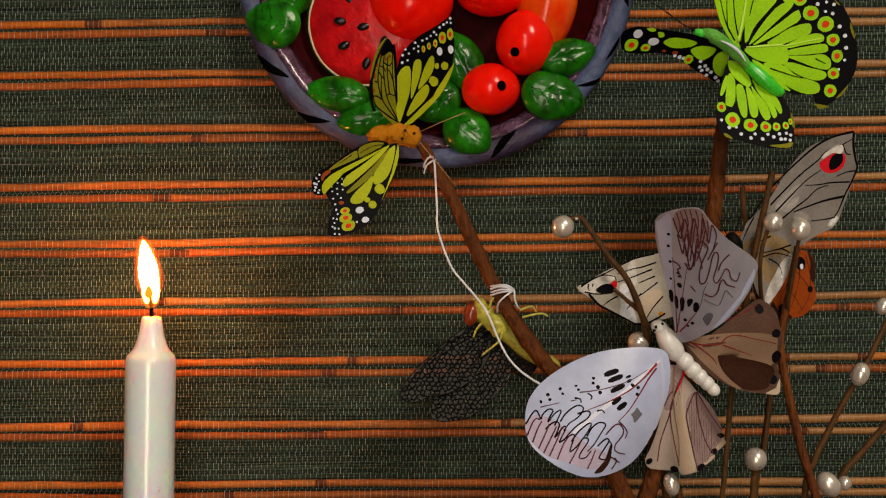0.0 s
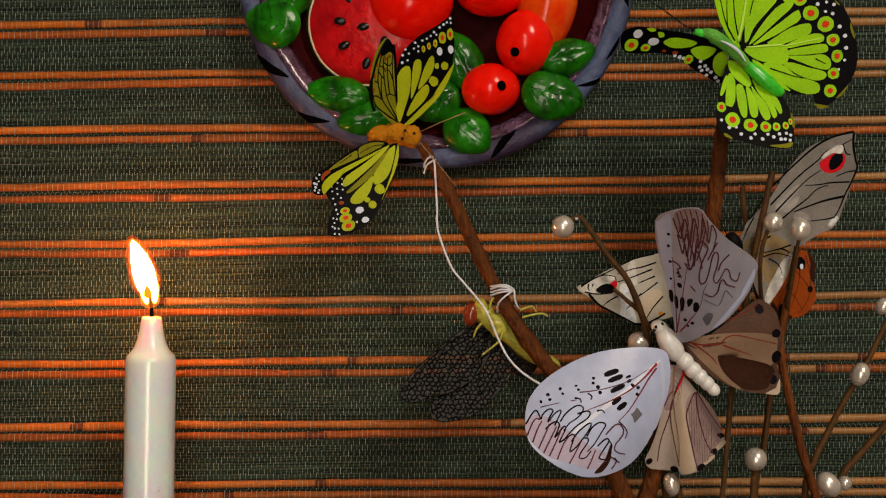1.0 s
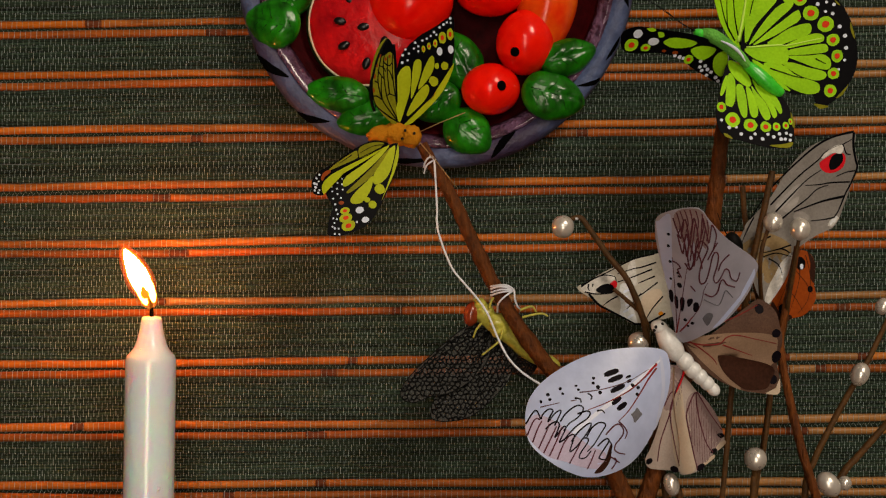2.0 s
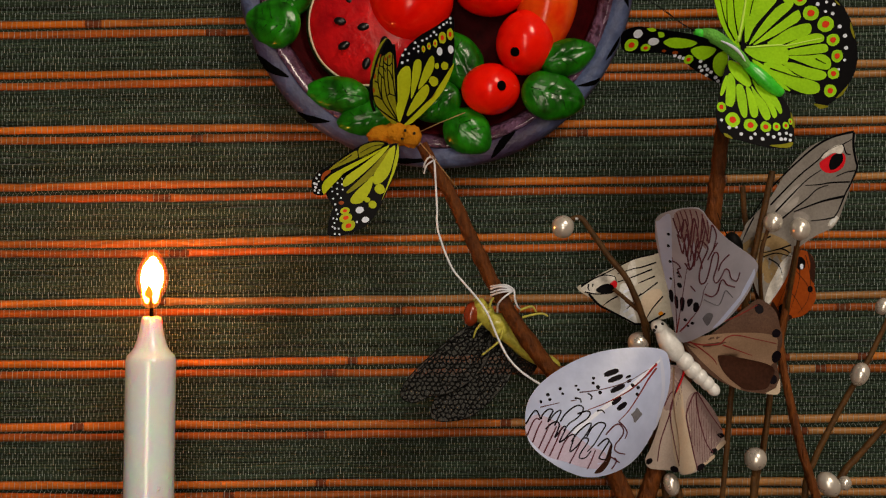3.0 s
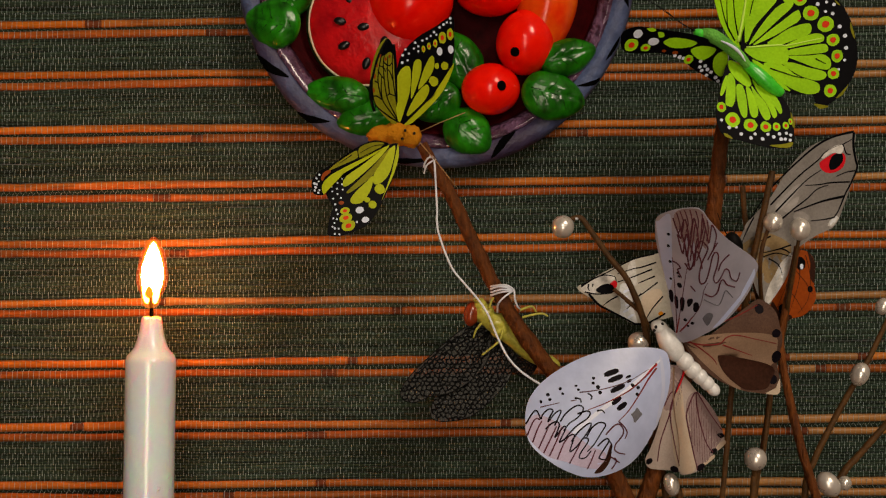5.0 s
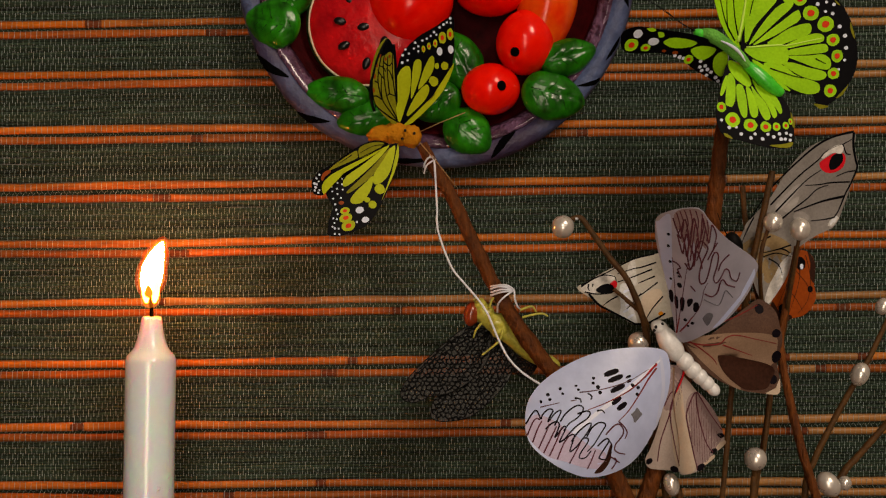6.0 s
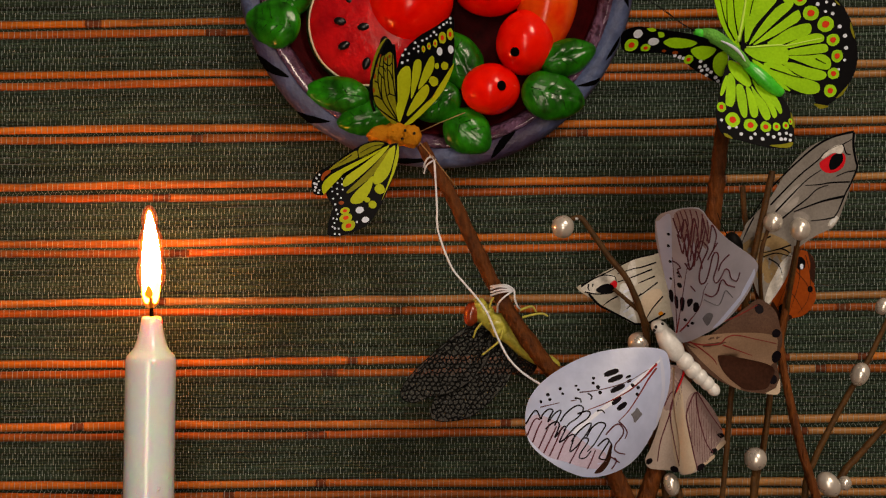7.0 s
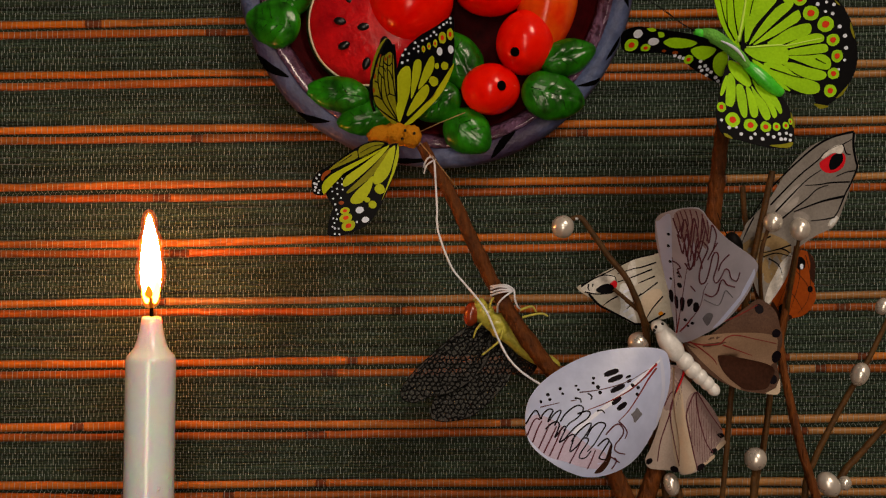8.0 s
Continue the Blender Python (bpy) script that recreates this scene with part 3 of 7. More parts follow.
                creases.append([(x + f * reach * 0.55, side * (0.08 + f * reach) * (1 + 0.12 * math.sin(f * 7 + k))) for f in (0.0, 0.35, 0.7, 1.0)])
        for line in creases:
            line = [(x, y) for x, y in line if x * x + y * y < 0.86]
            if len(line) > 2:
                bm = bmesh.new()
                tube(bm, [glazed(x, y, math.sqrt(1 - x * x - y * y), -0.00016) for x, y in line], [0.00034, 0.00014], 6)
                part("crease", bm, CREASE, ob)

    leaf((-0.0814, -0.022, 1.089), 0.01339, 0.01202, 165, 0, -10)
    leaf((-0.0718, -0.02, 1.1042), 0.01261, 0.00932, 60)
    leaf((-0.051, -0.02, 1.0549), 0.0159, 0.00905, 172, 0, -6)
    leaf((-0.0373, -0.02, 1.0428), 0.01371, 0.00905, 190)
    leaf((0.0077, -0.018, 1.0716), 0.01431, 0.01156, 115)
    leaf((-0.0022, -0.02, 1.051), 0.01152, 0.00987, 215)
    leaf((0.012, -0.022, 1.0366), 0.01257, 0.0112, -42, -8, 0)
    leaf((0.0596, -0.024, 1.0723), 0.01361, 0.00898, 18, 0, 6)
    leaf((0.0522, -0.025, 1.0536), 0.01522, 0.01196, -14, -4, 8)


ceramic_plate()

# ---- branches, pearl sprays and wire ----
BARK = surface("brown_bark", (0.020, 0.004, 0.001), (0.19, 0.056, 0.009), 0.6, 130, 520, (1, 1, 0.4), 1.0, vary=0.1, contrast=0.6, depth=0.002, specular=0.15)
STEM = surface("stem_wrap", (0.022, 0.010, 0.002), (0.115, 0.052, 0.013), 0.6, 200, 1200, bump=0.4, vary=0.15, specular=0.2)
PEARL = surface("pearl", (0.62, 0.58, 0.52), (0.86, 0.82, 0.76), 0.28, 90, 400, bump=0.02, metal=0.6, coat=0.6, vary=0.08)
WIRE = surface("white_wire", (0.60, 0.64, 0.72), (0.74, 0.79, 0.88), 0.3, 100, 800, bump=0.02, vary=0)


def branch(line, radii, label, knots=(), material=BARK):
    bm = bmesh.new()
    pts = spline(line, 16)
    n = len(pts)
    rr = []
    for i in range(n):
        f = i / (n - 1)
        r = radii[0] + (radii[1] - radii[0]) * f
        for kf in knots:
            r *= 1 + 0.14 * math.exp(-((f - kf) / 0.012) ** 2)
        rr.append(r)
    tube(bm, pts, rr, 14, 1.0, 0.12)
    return solo("branch", bm, material, line[-1], label, "branch", "brown branches")


branch([(-0.0098, -0.055, 1.0276), (-0.0023, -0.055, 1.0142), (0.0041, -0.056, 1.0033), (0.0131, -0.057, 0.9841), (0.0225, -0.058, 0.9649), (0.0334, -0.06, 0.9459), (0.0439, -0.062, 0.9311), (0.0521, -0.063, 0.9215), (0.0644, -0.066, 0.9035), (0.0774, -0.067, 0.8773), (0.0869, -0.067, 0.8522), (0.1022, -0.066, 0.7792)],
       (0.00269, 0.00428), "slender reddish brown branch leaning over the mat", (0.12, 0.31, 0.5))
branch([(0.1236, -0.072, 1.0362), (0.1224, -0.072, 1.0275), (0.1209, -0.072, 1.0126), (0.1191, -0.07, 0.9915), (0.1156, -0.068, 0.9677), (0.1098, -0.068, 0.9376), (0.1022, -0.066, 0.9048), (0.0931, -0.066, 0.8771), (0.0846, -0.066, 0.8469), (0.0758, -0.066, 0.7792)],
       (0.0031, 0.0042), "upright dark brown branch carrying butterflies", (0.25, 0.6))
branch([(0.156, -0.072, 0.9812), (0.1541, -0.07, 0.9678), (0.1514, -0.068, 0.9502), (0.1497, -0.068, 0.9371), (0.1528, -0.07, 0.9153), (0.1582, -0.072, 0.8907), (0.1638, -0.074, 0.8707), (0.1737, -0.074, 0.8341), (0.1823, -0.074, 0.7823)],
       (0.00135, 0.0023), "thin reddish brown branch with a pearl tip", (0.4, 0.55))
branch([(0.1427, -0.08, 1.0138), (0.1386, -0.08, 0.9949), (0.1344, -0.078, 0.9729), (0.1331, -0.066, 0.9475), (0.1319, -0.054, 0.9184), (0.1298, -0.054, 0.8953), (0.1272, -0.054, 0.8664), (0.1174, -0.054, 0.7745)],
       (0.0014, 0.00122), "thin dark brown twig behind the butterflies", (0.3, 0.66), STEM)
branch([(0.1386, -0.046, 1.009), (0.1401, -0.046, 0.992), (0.1446, -0.047, 0.962), (0.1506, -0.048, 0.9334), (0.1508, -0.048, 0.9125), (0.148, -0.048, 0.8891), (0.1438, -0.048, 0.8651), (0.137, -0.048, 0.7721)],
       (0.0013, 0.0012), "short brown twig close to the mat", (0.2,), STEM)


def spray(line, radii, pearls, label):
    """A wrapped stem with pearls: place, radius, stretch, turn of each."""
    sp = thing("pearl_spray", line[-1], label, "spray", "pearl sprays")
    bm = bmesh.new()
    tube(bm, spline(line, 8), radii, 8, 1.0, 0.12)
    part("stem", bm, STEM, sp)
    for place, r, stretch, turn in pearls:
        bm = bmesh.new()
        ball(bm, facing(place, turn), (r, r * stretch, r), 28, 18, shape=lambda u: 1 + 0.06 * max(0, -u.y) ** 2)
        part("pearl", bm, PEARL, sp, "glossy ivory pearl")


bm = bmesh.new()
ball(bm, facing((0.0571, -0.084, 0.9934), -10), (0.0016, 0.0010, 0.0011), 12, 8, 0.1, 500)
solo("bead_cap", bm, WIRE, (0.0571, -0.084, 0.9934), "small white cap between pearl and stem", "cap")
spray([(0.0534, -0.084, 0.9924), (0.0578, -0.084, 0.9936), (0.0602, -0.084, 0.9924), (0.0646, -0.084, 0.9863), (0.0714, -0.084, 0.9766), (0.0787, -0.084, 0.9676), (0.0837, -0.083, 0.9571), (0.0874, -0.08, 0.9465), (0.0914, -0.07, 0.9303), (0.0962, -0.06, 0.8988), (0.1008, -0.06, 0.8631), (0.1059, -0.06, 0.7768)],
      (0.0011, 0.0016), [((0.0515, -0.084, 0.9897), 0.00486, 1.0, 0)], "arching brown stem ending in an ivory pearl")
spray([(0.0736, -0.082, 0.9627), (0.0783, -0.082, 0.9588), (0.0873, -0.079, 0.9503), (0.0897, -0.074, 0.9406), (0.0925, -0.064, 0.9146), (0.0976, -0.057, 0.7757)], (0.0008, 0.0013),
      [((0.0857, -0.074, 0.9391), 0.00471, 1.0, 0)], "thin brown stem with an ivory pearl")
spray([(0.1414, -0.082, 0.991), (0.1395, -0.082, 0.9863), (0.1378, -0.082, 0.9802), (0.1373, -0.08, 0.9705), (0.1436, -0.062, 0.9498), (0.1514, -0.043, 0.9303), (0.152, -0.042, 0.9118), (0.1491, -0.042, 0.8881), (0.1449, -0.042, 0.8638), (0.138, -0.042, 0.7698)], (0.0008, 0.0013),
      [((0.1421, -0.083, 0.9917), 0.00414, 1.0, 0)], "thin brown stem with an ivory pearl")
spray([(0.1536, -0.082, 0.9841), (0.1528, -0.079, 0.9753), (0.1522, -0.072, 0.9579), (0.1531, -0.063, 0.9448), (0.1528, -0.059, 0.9343), (0.156, -0.061, 0.9142), (0.1616, -0.062, 0.8889), (0.178, -0.063, 0.8309), (0.1866, -0.063, 0.778)], (0.0008, 0.0014),
      [((0.1538, -0.083, 0.9888), 0.00438, 1.12, 0)], "brown stem with a bright ivory pearl")
spray([(0.2117, -0.066, 0.9727), (0.2028, -0.066, 0.9576), (0.1958, -0.066, 0.9438), (0.1899, -0.067, 0.9325), (0.1855, -0.068, 0.9251), (0.1795, -0.068, 0.9151), (0.172, -0.068, 0.9013), (0.1641, -0.069, 0.8857), (0.1601, -0.069, 0.8697), (0.1554, -0.069, 0.7803)], (0.0011, 0.0016),
      [((0.1839, -0.071, 0.9249), 0.00399, 1.3, -22), ((0.196, -0.066, 0.9546), 0.00327, 1.2, -30)], "slanting brown stem strung with pearls")
spray([(0.2179, -0.06, 0.9191), (0.2078, -0.06, 0.909), (0.1996, -0.06, 0.9008), (0.1887, -0.06, 0.8886), (0.1794, -0.061, 0.8781), (0.1758, -0.061, 0.8634), (0.1718, -0.061, 0.7772)], (0.0014, 0.0018),
      [((0.1696, -0.072, 0.8765), 0.00473, 1.25, 40), ((0.1789, -0.066, 0.8758), 0.00302, 1.05, 0)], "slanting brown stem with two pearls")
spray([(0.1397, -0.064, 0.8855), (0.14, -0.062, 0.8775), (0.1392, -0.062, 0.8682), (0.1372, -0.062, 0.7776)], (0.0014, 0.0017), [((0.1397, -0.064, 0.8863), 0.00505, 1.0, 0)], "upright brown stem topped by an ivory pearl")
spray([(0.1004, -0.07, 0.8779), (0.1029, -0.07, 0.8724), (0.1049, -0.07, 0.8654), (0.1076, -0.07, 0.7807)], (0.0011, 0.0016), [((0.1007, -0.071, 0.8763), 0.00349, 1.45, 14)], "brown stem with a drop-shaped pearl")


def wires():
    bm = bmesh.new()
    line = [(-0.0066, -0.055, 1.0226), (-0.0047, -0.0612, 1.0212), (-0.0038, -0.0615, 1.0182), (-0.0033, -0.061, 1.0098), (-0.0027, -0.061, 0.9988), (-0.0025, -0.061, 0.9897), (-0.0006, -0.062, 0.9828), (0.0019, -0.063, 0.976), (0.0049, -0.063, 0.9701), (0.0091, -0.064, 0.9651), (0.0142, -0.066, 0.9592), (0.0176, -0.066, 0.9549), (0.0206, -0.067, 0.9496), (0.0243, -0.068, 0.9406), (0.029, -0.069, 0.9317), (0.0352, -0.07, 0.9253), (0.0444, -0.07, 0.9193)]
    tube(bm, spline(line, 8), [0.00046, 0.00052], 8)
    solo("white_wire", bm, WIRE, line[0], "white plastic-coated wire hung along the branch", "wire")
    # five strands round the branch, spread at one side and gathered at the other
    gather = (0.0312, -0.0628, 0.9612)
    strands = [[(0.0216, -0.061, 0.9631), (0.0258, -0.0645, 0.9639), (0.0292, -0.0645, 0.9635), (0.0317, -0.064, 0.9614), (0.0321, -0.064, 0.9576), (0.0334, -0.063, 0.9542), (0.0346, -0.060, 0.9531)],
               [(0.0214, -0.061, 0.9619), (0.0250, -0.0640, 0.9631), (0.0288, -0.0645, 0.9627), gather],
               [(0.0216, -0.061, 0.9605), (0.0258, -0.0645, 0.9618), (0.0294, -0.0645, 0.9617), gather],
               [(0.0218, -0.061, 0.9592), (0.0256, -0.0640, 0.9606), (0.0292, -0.0645, 0.9611), gather],
               [(0.0246, -0.058, 0.9513), (0.0246, -0.0630, 0.9551), (0.0263, -0.0645, 0.9576), (0.0290, -0.0645, 0.9598), gather]]
    back = [[(0.0216, -0.061, z), (0.0232, -0.0545, z + 0.0002), (0.0290, -0.0530, 0.9612), (0.0318, -0.0560, 0.9611), gather] for z in (0.9631, 0.9619, 0.9605, 0.9592)]
    bm = bmesh.new()
    for k, strand in enumerate(strands + back):
        tube(bm, spline(strand, 7), [0.00046, 0.00042], 6)
    solo("wire_coil", bm, WIRE, gather, "white wire wound round the branch", "wire")
    bm = bmesh.new()
    for loop in ([(-0.0047, -0.0595, 1.0214), (-0.0062, -0.0605, 1.0212), (-0.0076, -0.0600, 1.0199), (-0.0086, -0.0590, 1.0175), (-0.0080, -0.0550, 1.0165)],
                 [(-0.0040, -0.0605, 1.0199), (-0.0057, -0.0612, 1.0190), (-0.0076, -0.0605, 1.0172), (-0.0086, -0.0590, 1.0140)],
                 [(-0.0086, -0.0590, 1.0175), (-0.0078, -0.0530, 1.0180), (-0.0050, -0.0512, 1.0200), (-0.0034, -0.0560, 1.0206), (-0.0040, -0.0605, 1.0199)]):
        tube(bm, spline(loop, 7), [0.00042, 0.00042], 6)
    solo("wire_knot", bm, WIRE, (-0.0047, -0.0595, 1.0214), "white wire knotted near the branch tip", "wire")


wires()

# ---- butterflies and dragonfly ----
LIME = surface("lime_wing", (0.25, 0.58, 0.003), (0.40, 0.82, 0.010), 0.5, 60, 900, bump=0.2, vary=0, sheer=0.12, specular=0.05)
OLIVE = surface("olive_wing", (0.15, 0.15, 0.004), (0.31, 0.31, 0.014), 0.5, 60, 900, bump=0.2, vary=0, sheer=0.2, specular=0.05)
YELLOWGREEN = surface("yellow_green_wing", (0.34, 0.40, 0.004), (0.50, 0.58, 0.012), 0.45, 60, 900, bump=0.2, vary=0, sheer=0.12, specular=0.05)
BLACKWING = surface("black_wing", (0.0008, 0.0008, 0.0014), (0.0030, 0.0030, 0.0042), 0.5, 80, 900, bump=0.2, vary=0, specular=0.04)
WHITESPOT = surface("white_spot", (0.56, 0.62, 0.74), (0.72, 0.79, 0.92), 0.5, 100, 900, vary=0, specular=0.05)
REDSPOT = surface("red_spot", (0.55, 0.02, 0.005), (0.75, 0.06, 0.01), 0.5, 300, 900, vary=0, specular=0.05)
CRIMSON = surface("crimson_spot", (0.45, 0.006, 0.010), (0.66, 0.014, 0.022), 0.5, 300, 900, vary=0, specular=0.05)
FUZZ = surface("orange_fuzz", (0.40, 0.12, 0.004), (0.70, 0.30, 0.014), 0.85, 160, 1500, bump=0.9, vary=0, contrast=0.8, depth=0.001, specular=0.05)
GREENBODY = surface("green_satin", (0.015, 0.46, 0.015), (0.05, 0.74, 0.05), 0.3, 60, 700, bump=0.15, vary=0, coat=0.3)
GREENFUZZ = surface("green_fuzz", (0.05, 0.25, 0.03), (0.17, 0.54, 0.08), 0.7, 150, 1200, bump=0.8, vary=0, depth=0.0008, specular=0.1)
SILK = surface("white_silk", (0.43, 0.515, 0.76), (0.60, 0.69, 0.95), 0.4, 30, 120, bump=0.3, depth=0.0016, vary=0, sheer=0.2, specular=0.5, coat=0.45, coat_rough=0.25)
PALESILK = surface("pale_silk", (0.50, 0.56, 0.76), (0.64, 0.70, 0.90), 0.4, 30, 120, bump=0.3, depth=0.0016, vary=0, sheer=0.2, coat=0.45, coat_rough=0.25)
# paler silk for the highlight painted along the wing's crease
SHEENSILK = surface("silk_sheen", (0.66, 0.71, 0.90), (0.80, 0.85, 0.98), 0.3, 90, 900, bump=0.1, vary=0, coat=0.6, coat_rough=0.2)
# the white silk again, darkened and greyed for the wing in shade
SHADESILK = surface("shaded_silk", (0.33, 0.33, 0.41), (0.47, 0.47, 0.57), 0.4, 30, 150, bump=0.3, depth=0.0014, vary=0, sheer=0.25, specular=0.5, coat=0.3, coat_rough=0.3)
BEIGE = surface("beige_silk", (0.38, 0.31, 0.27), (0.55, 0.47, 0.42), 0.45, 40, 1400, bump=0.15, vary=0, sheer=0.22, specular=0.05)
# brown silk, darkened further for the shadow of the wing above
SHADEDBROWN = surface("shaded_brown_silk", (0.055, 0.029, 0.020), (0.155, 0.085, 0.058), 0.5, 40, 1400, bump=0.15, vary=0, sheer=0.2, specular=0.05)
TANSILK = surface("tan_silk", (0.20, 0.125, 0.082), (0.34, 0.225, 0.15), 0.5, 50, 1400, bump=0.15, vary=0, sheer=0.2, specular=0.05)
CREAMSILK = surface("cream_silk", (0.50, 0.40, 0.30), (0.64, 0.54, 0.42), 0.45, 50, 1400, bump=0.15, vary=0, sheer=0.2, specular=0.05)
MAUVETINT = surface("mauve_grey_silk", (0.20, 0.14, 0.135), (0.34, 0.26, 0.255), 0.45, 90, 1200, vary=0, specular=0.05)
SPECKLE = surface("speckled_white", (0.34, 0.33, 0.30), (0.72, 0.71, 0.68), 0.4, 300, 900, bump=0.3, vary=0, contrast=0.6, specular=0.3)
PINK = surface("pink_tint", (0.40, 0.345, 0.47), (0.53, 0.47, 0.62), 0.45, 90, 1200, vary=0, specular=0.05)
DARKBROWN = surface("dark_brown_patch", (0.014, 0.005, 0.003), (0.05, 0.018, 0.010), 0.6, 50, 800, vary=0, specular=0.05)
INKLINE = surface("ink_line", (0.002, 0.0015, 0.003), (0.009, 0.006, 0.009), 0.55, 200, 900, vary=0, specular=0.05)
REDLINE = surface("red_line", (0.12, 0.012, 0.012), (0.27, 0.032, 0.028), 0.5, 120, 900, vary=0, specular=0.05)
MAUVELINE = surface("mauve_line", (0.05, 0.012, 0.02), (0.14, 0.04, 0.05), 0.5, 120, 900, vary=0, specular=0.05)
SILVER = surface("silver_scale", (0.42, 0.45, 0.46), (0.80, 0.83, 0.85), 0.3, 260, 700, bump=0.4, vary=0, contrast=0.5, specular=0.5, coat=0.4, coat_rough=0.2)
GREYSTREAK = surface("grey_streak", (0.24, 0.225, 0.21), (0.38, 0.36, 0.34), 0.35, 60, 500, bump=0.2, vary=0, specular=0.4, coat=0.25, coat_rough=0.25)
ROOTTAN = surface("root_tan", (0.20, 0.135, 0.06), (0.36, 0.26, 0.13), 0.45, 50, 900, bump=0.2, vary=0, specular=0.2)
GREYMARK = surface("grey_mark", (0.09, 0.09, 0.11), (0.16, 0.16, 0.18), 0.5, 120, 900, vary=0, specular=0.05)
TAN = surface("tan_filament", (0.22, 0.12, 0.04), (0.42, 0.27, 0.12), 0.5, vary=0, specular=0.2)
PLUSH = surface("white_enamel", (0.58, 0.60, 0.60), (0.80, 0.82, 0.82), 0.45, 120, 900, bump=0.25, vary=0, depth=0.0006, coat=0.9, coat_rough=0.22)
GREYWING = surface("grey_wing", (0.165, 0.152, 0.14), (0.31, 0.29, 0.27), 0.35, 40, 900, bump=0.2, vary=0, sheer=0.2, specular=0.4, coat=0.25, coat_rough=0.25)
PALEWING = surface("pale_wing", (0.36, 0.34, 0.285), (0.54, 0.51, 0.44), 0.4, 50, 900, bump=0.2, vary=0, sheer=0.2, specular=0.05)
RUST = surface("rust_wing", (0.15, 0.02, 0.001), (0.33, 0.065, 0.004), 0.5, 60, 700, bump=0.3, vary=0, contrast=0.8, specular=0.1)
DRAGON = surface("dragonfly_body", (0.16, 0.13, 0.012), (0.68, 0.66, 0.09), 0.4, 190, 700, bump=0.5, vary=0, coat=0.3, contrast=0.65)
EYE_RED = surface("eye_red", (0.13, 0.018, 0.005), (0.34, 0.05, 0.01), 0.25, 120, 700, vary=0, coat=0.5)
NET = surface("black_net", (0.002, 0.002, 0.002), (0.008, 0.008, 0.008), 0.45, 200, 900, vary=0, specular=0.05)
GAUZE = film("black_gauze", (0.065, 0.065, 0.062), 0.5, 0.6)


def pane(bm, m, outline, bend, lift=0.0, thick=0.25, smooth=True, n=5, rings=6):
    """A thin sheet within an outline (mm, in m's own plane), curved by bend(u, v)."""
    rim = spline([(u, v, 0) for u, v in outline], n, True) if smooth else [Vector((u, v, 0)) for u, v in outline]
    mid = sum(rim, Vector()) / len(rim)
    def put(q, up):
        return bm.verts.new(m @ (Vector((q.x, q.y, bend(q.x, q.y) + up)) / 1000))
    faces = []
    for up in (lift + thick, lift):
        top = put(mid, up)
        before = [top] * len(rim)
        for k in range(1, rings + 1):
            ring = [put(mid.lerp(q, k / rings), up) for q in rim]
            for i in range(len(rim)):
                j = (i + 1) % len(rim)
                if k == 1:
                    bm.faces.new((top, ring[i], ring[j]))
                else:
                    bm.faces.new((before[i], ring[i], ring[j], before[j]))
            before = ring
        faces.append(before)
    # the edge has corners of its own, so that it stays crisp
    a, b = ([bm.verts.new(v.co) for v in loop] for loop in faces)
    for i in range(len(rim)):
        j = (i + 1) % len(rim)
        bm.faces.new((a[i], b[i], b[j], a[j]))


class Wing:
    """A wing sheet with its painted marks, each kind of mark a sub-part laid on it."""

    def __init__(self, body, name, m, outline, material, bend=None, label="", thick=0.25):
        self.m, self.bend = m, bend or (lambda u, v: 0.0006 * u * u)
        self.thick = thick
        bm = bmesh.new()
        pane(bm, m, outline, self.bend, 0, thick, True, 6, 10)
        self.ob = part(name, bm, material, body, label)
        self.level = thick

    def blocks(self, name, shapes, material, label=""):
        """Marks with straight sides and worn corners."""
        worn = []
        for sh in shapes:
            n = len(sh)
            worn.append([tuple(sh[i][c] + 0.24 * (sh[j % n][c] - sh[i][c]) for c in (0, 1)) for i in range(n) for j in (i - 1, i + 1)])
        self.cells(name, worn, material, label, False)

    def cells(self, name, shapes, material, label="", smooth=True, lift=0.0, grow=1.0):
        for sh in shapes:
            mid = [sum(q[c] for q in sh) / len(sh) for c in (0, 1)]
            sh = [tuple(mid[c] + (q[c] - mid[c]) * grow for c in (0, 1)) for q in sh]
            bm = bmesh.new()
            pane(bm, self.m, sh, self.bend, self.level - 0.05 + lift, 0.13, smooth, 5, 4)
            part(name, bm, material, self.ob, label)

    def spots(self, name, rounds, material, label="", lift=0.0, scale=1.0):
        """rounds: place, radius and, if not round, height over width and turn in degrees."""
        for u, v, r, *more in rounds:
            bm = bmesh.new()
            tall, turn = (more + [1.0, 0.0])[:2] if len(more) != 1 else (more[0], 0.0)
            c, s = math.cos(radians(turn)), math.sin(radians(turn))
            ring = []
            for i in range(14):
                a = 2 * math.pi * i / 14
                x, y = math.cos(a) * r * scale, math.sin(a) * r * scale * tall
                w = 1 + 0.12 * noise.noise(Vector((u + x, v + y, 3)))
                ring.append((u + (x * c - y * s) * w, v + (x * s + y * c) * w))
            pane(bm, self.m, ring, self.bend, self.level - 0.05 + lift, 0.16, False, 1, 2)
            part(name, bm, material, self.ob, label)

    def lines(self, name, paths, material, width=0.35, label="", taper=0.5, lift=0.0, n=5):
        for line in paths:
            bm = bmesh.new()
            pts = [self.m @ (Vector((q.x, q.y, self.bend(q.x, q.y) + self.level + 0.06 + lift)) / 1000) for q in spline([(u, v, 0) for u, v in line], n)]
            tube(bm, pts, [width / 2000, width / 2000 * taper], 5, 1.0)
            part(name, bm, material, self.ob, label)


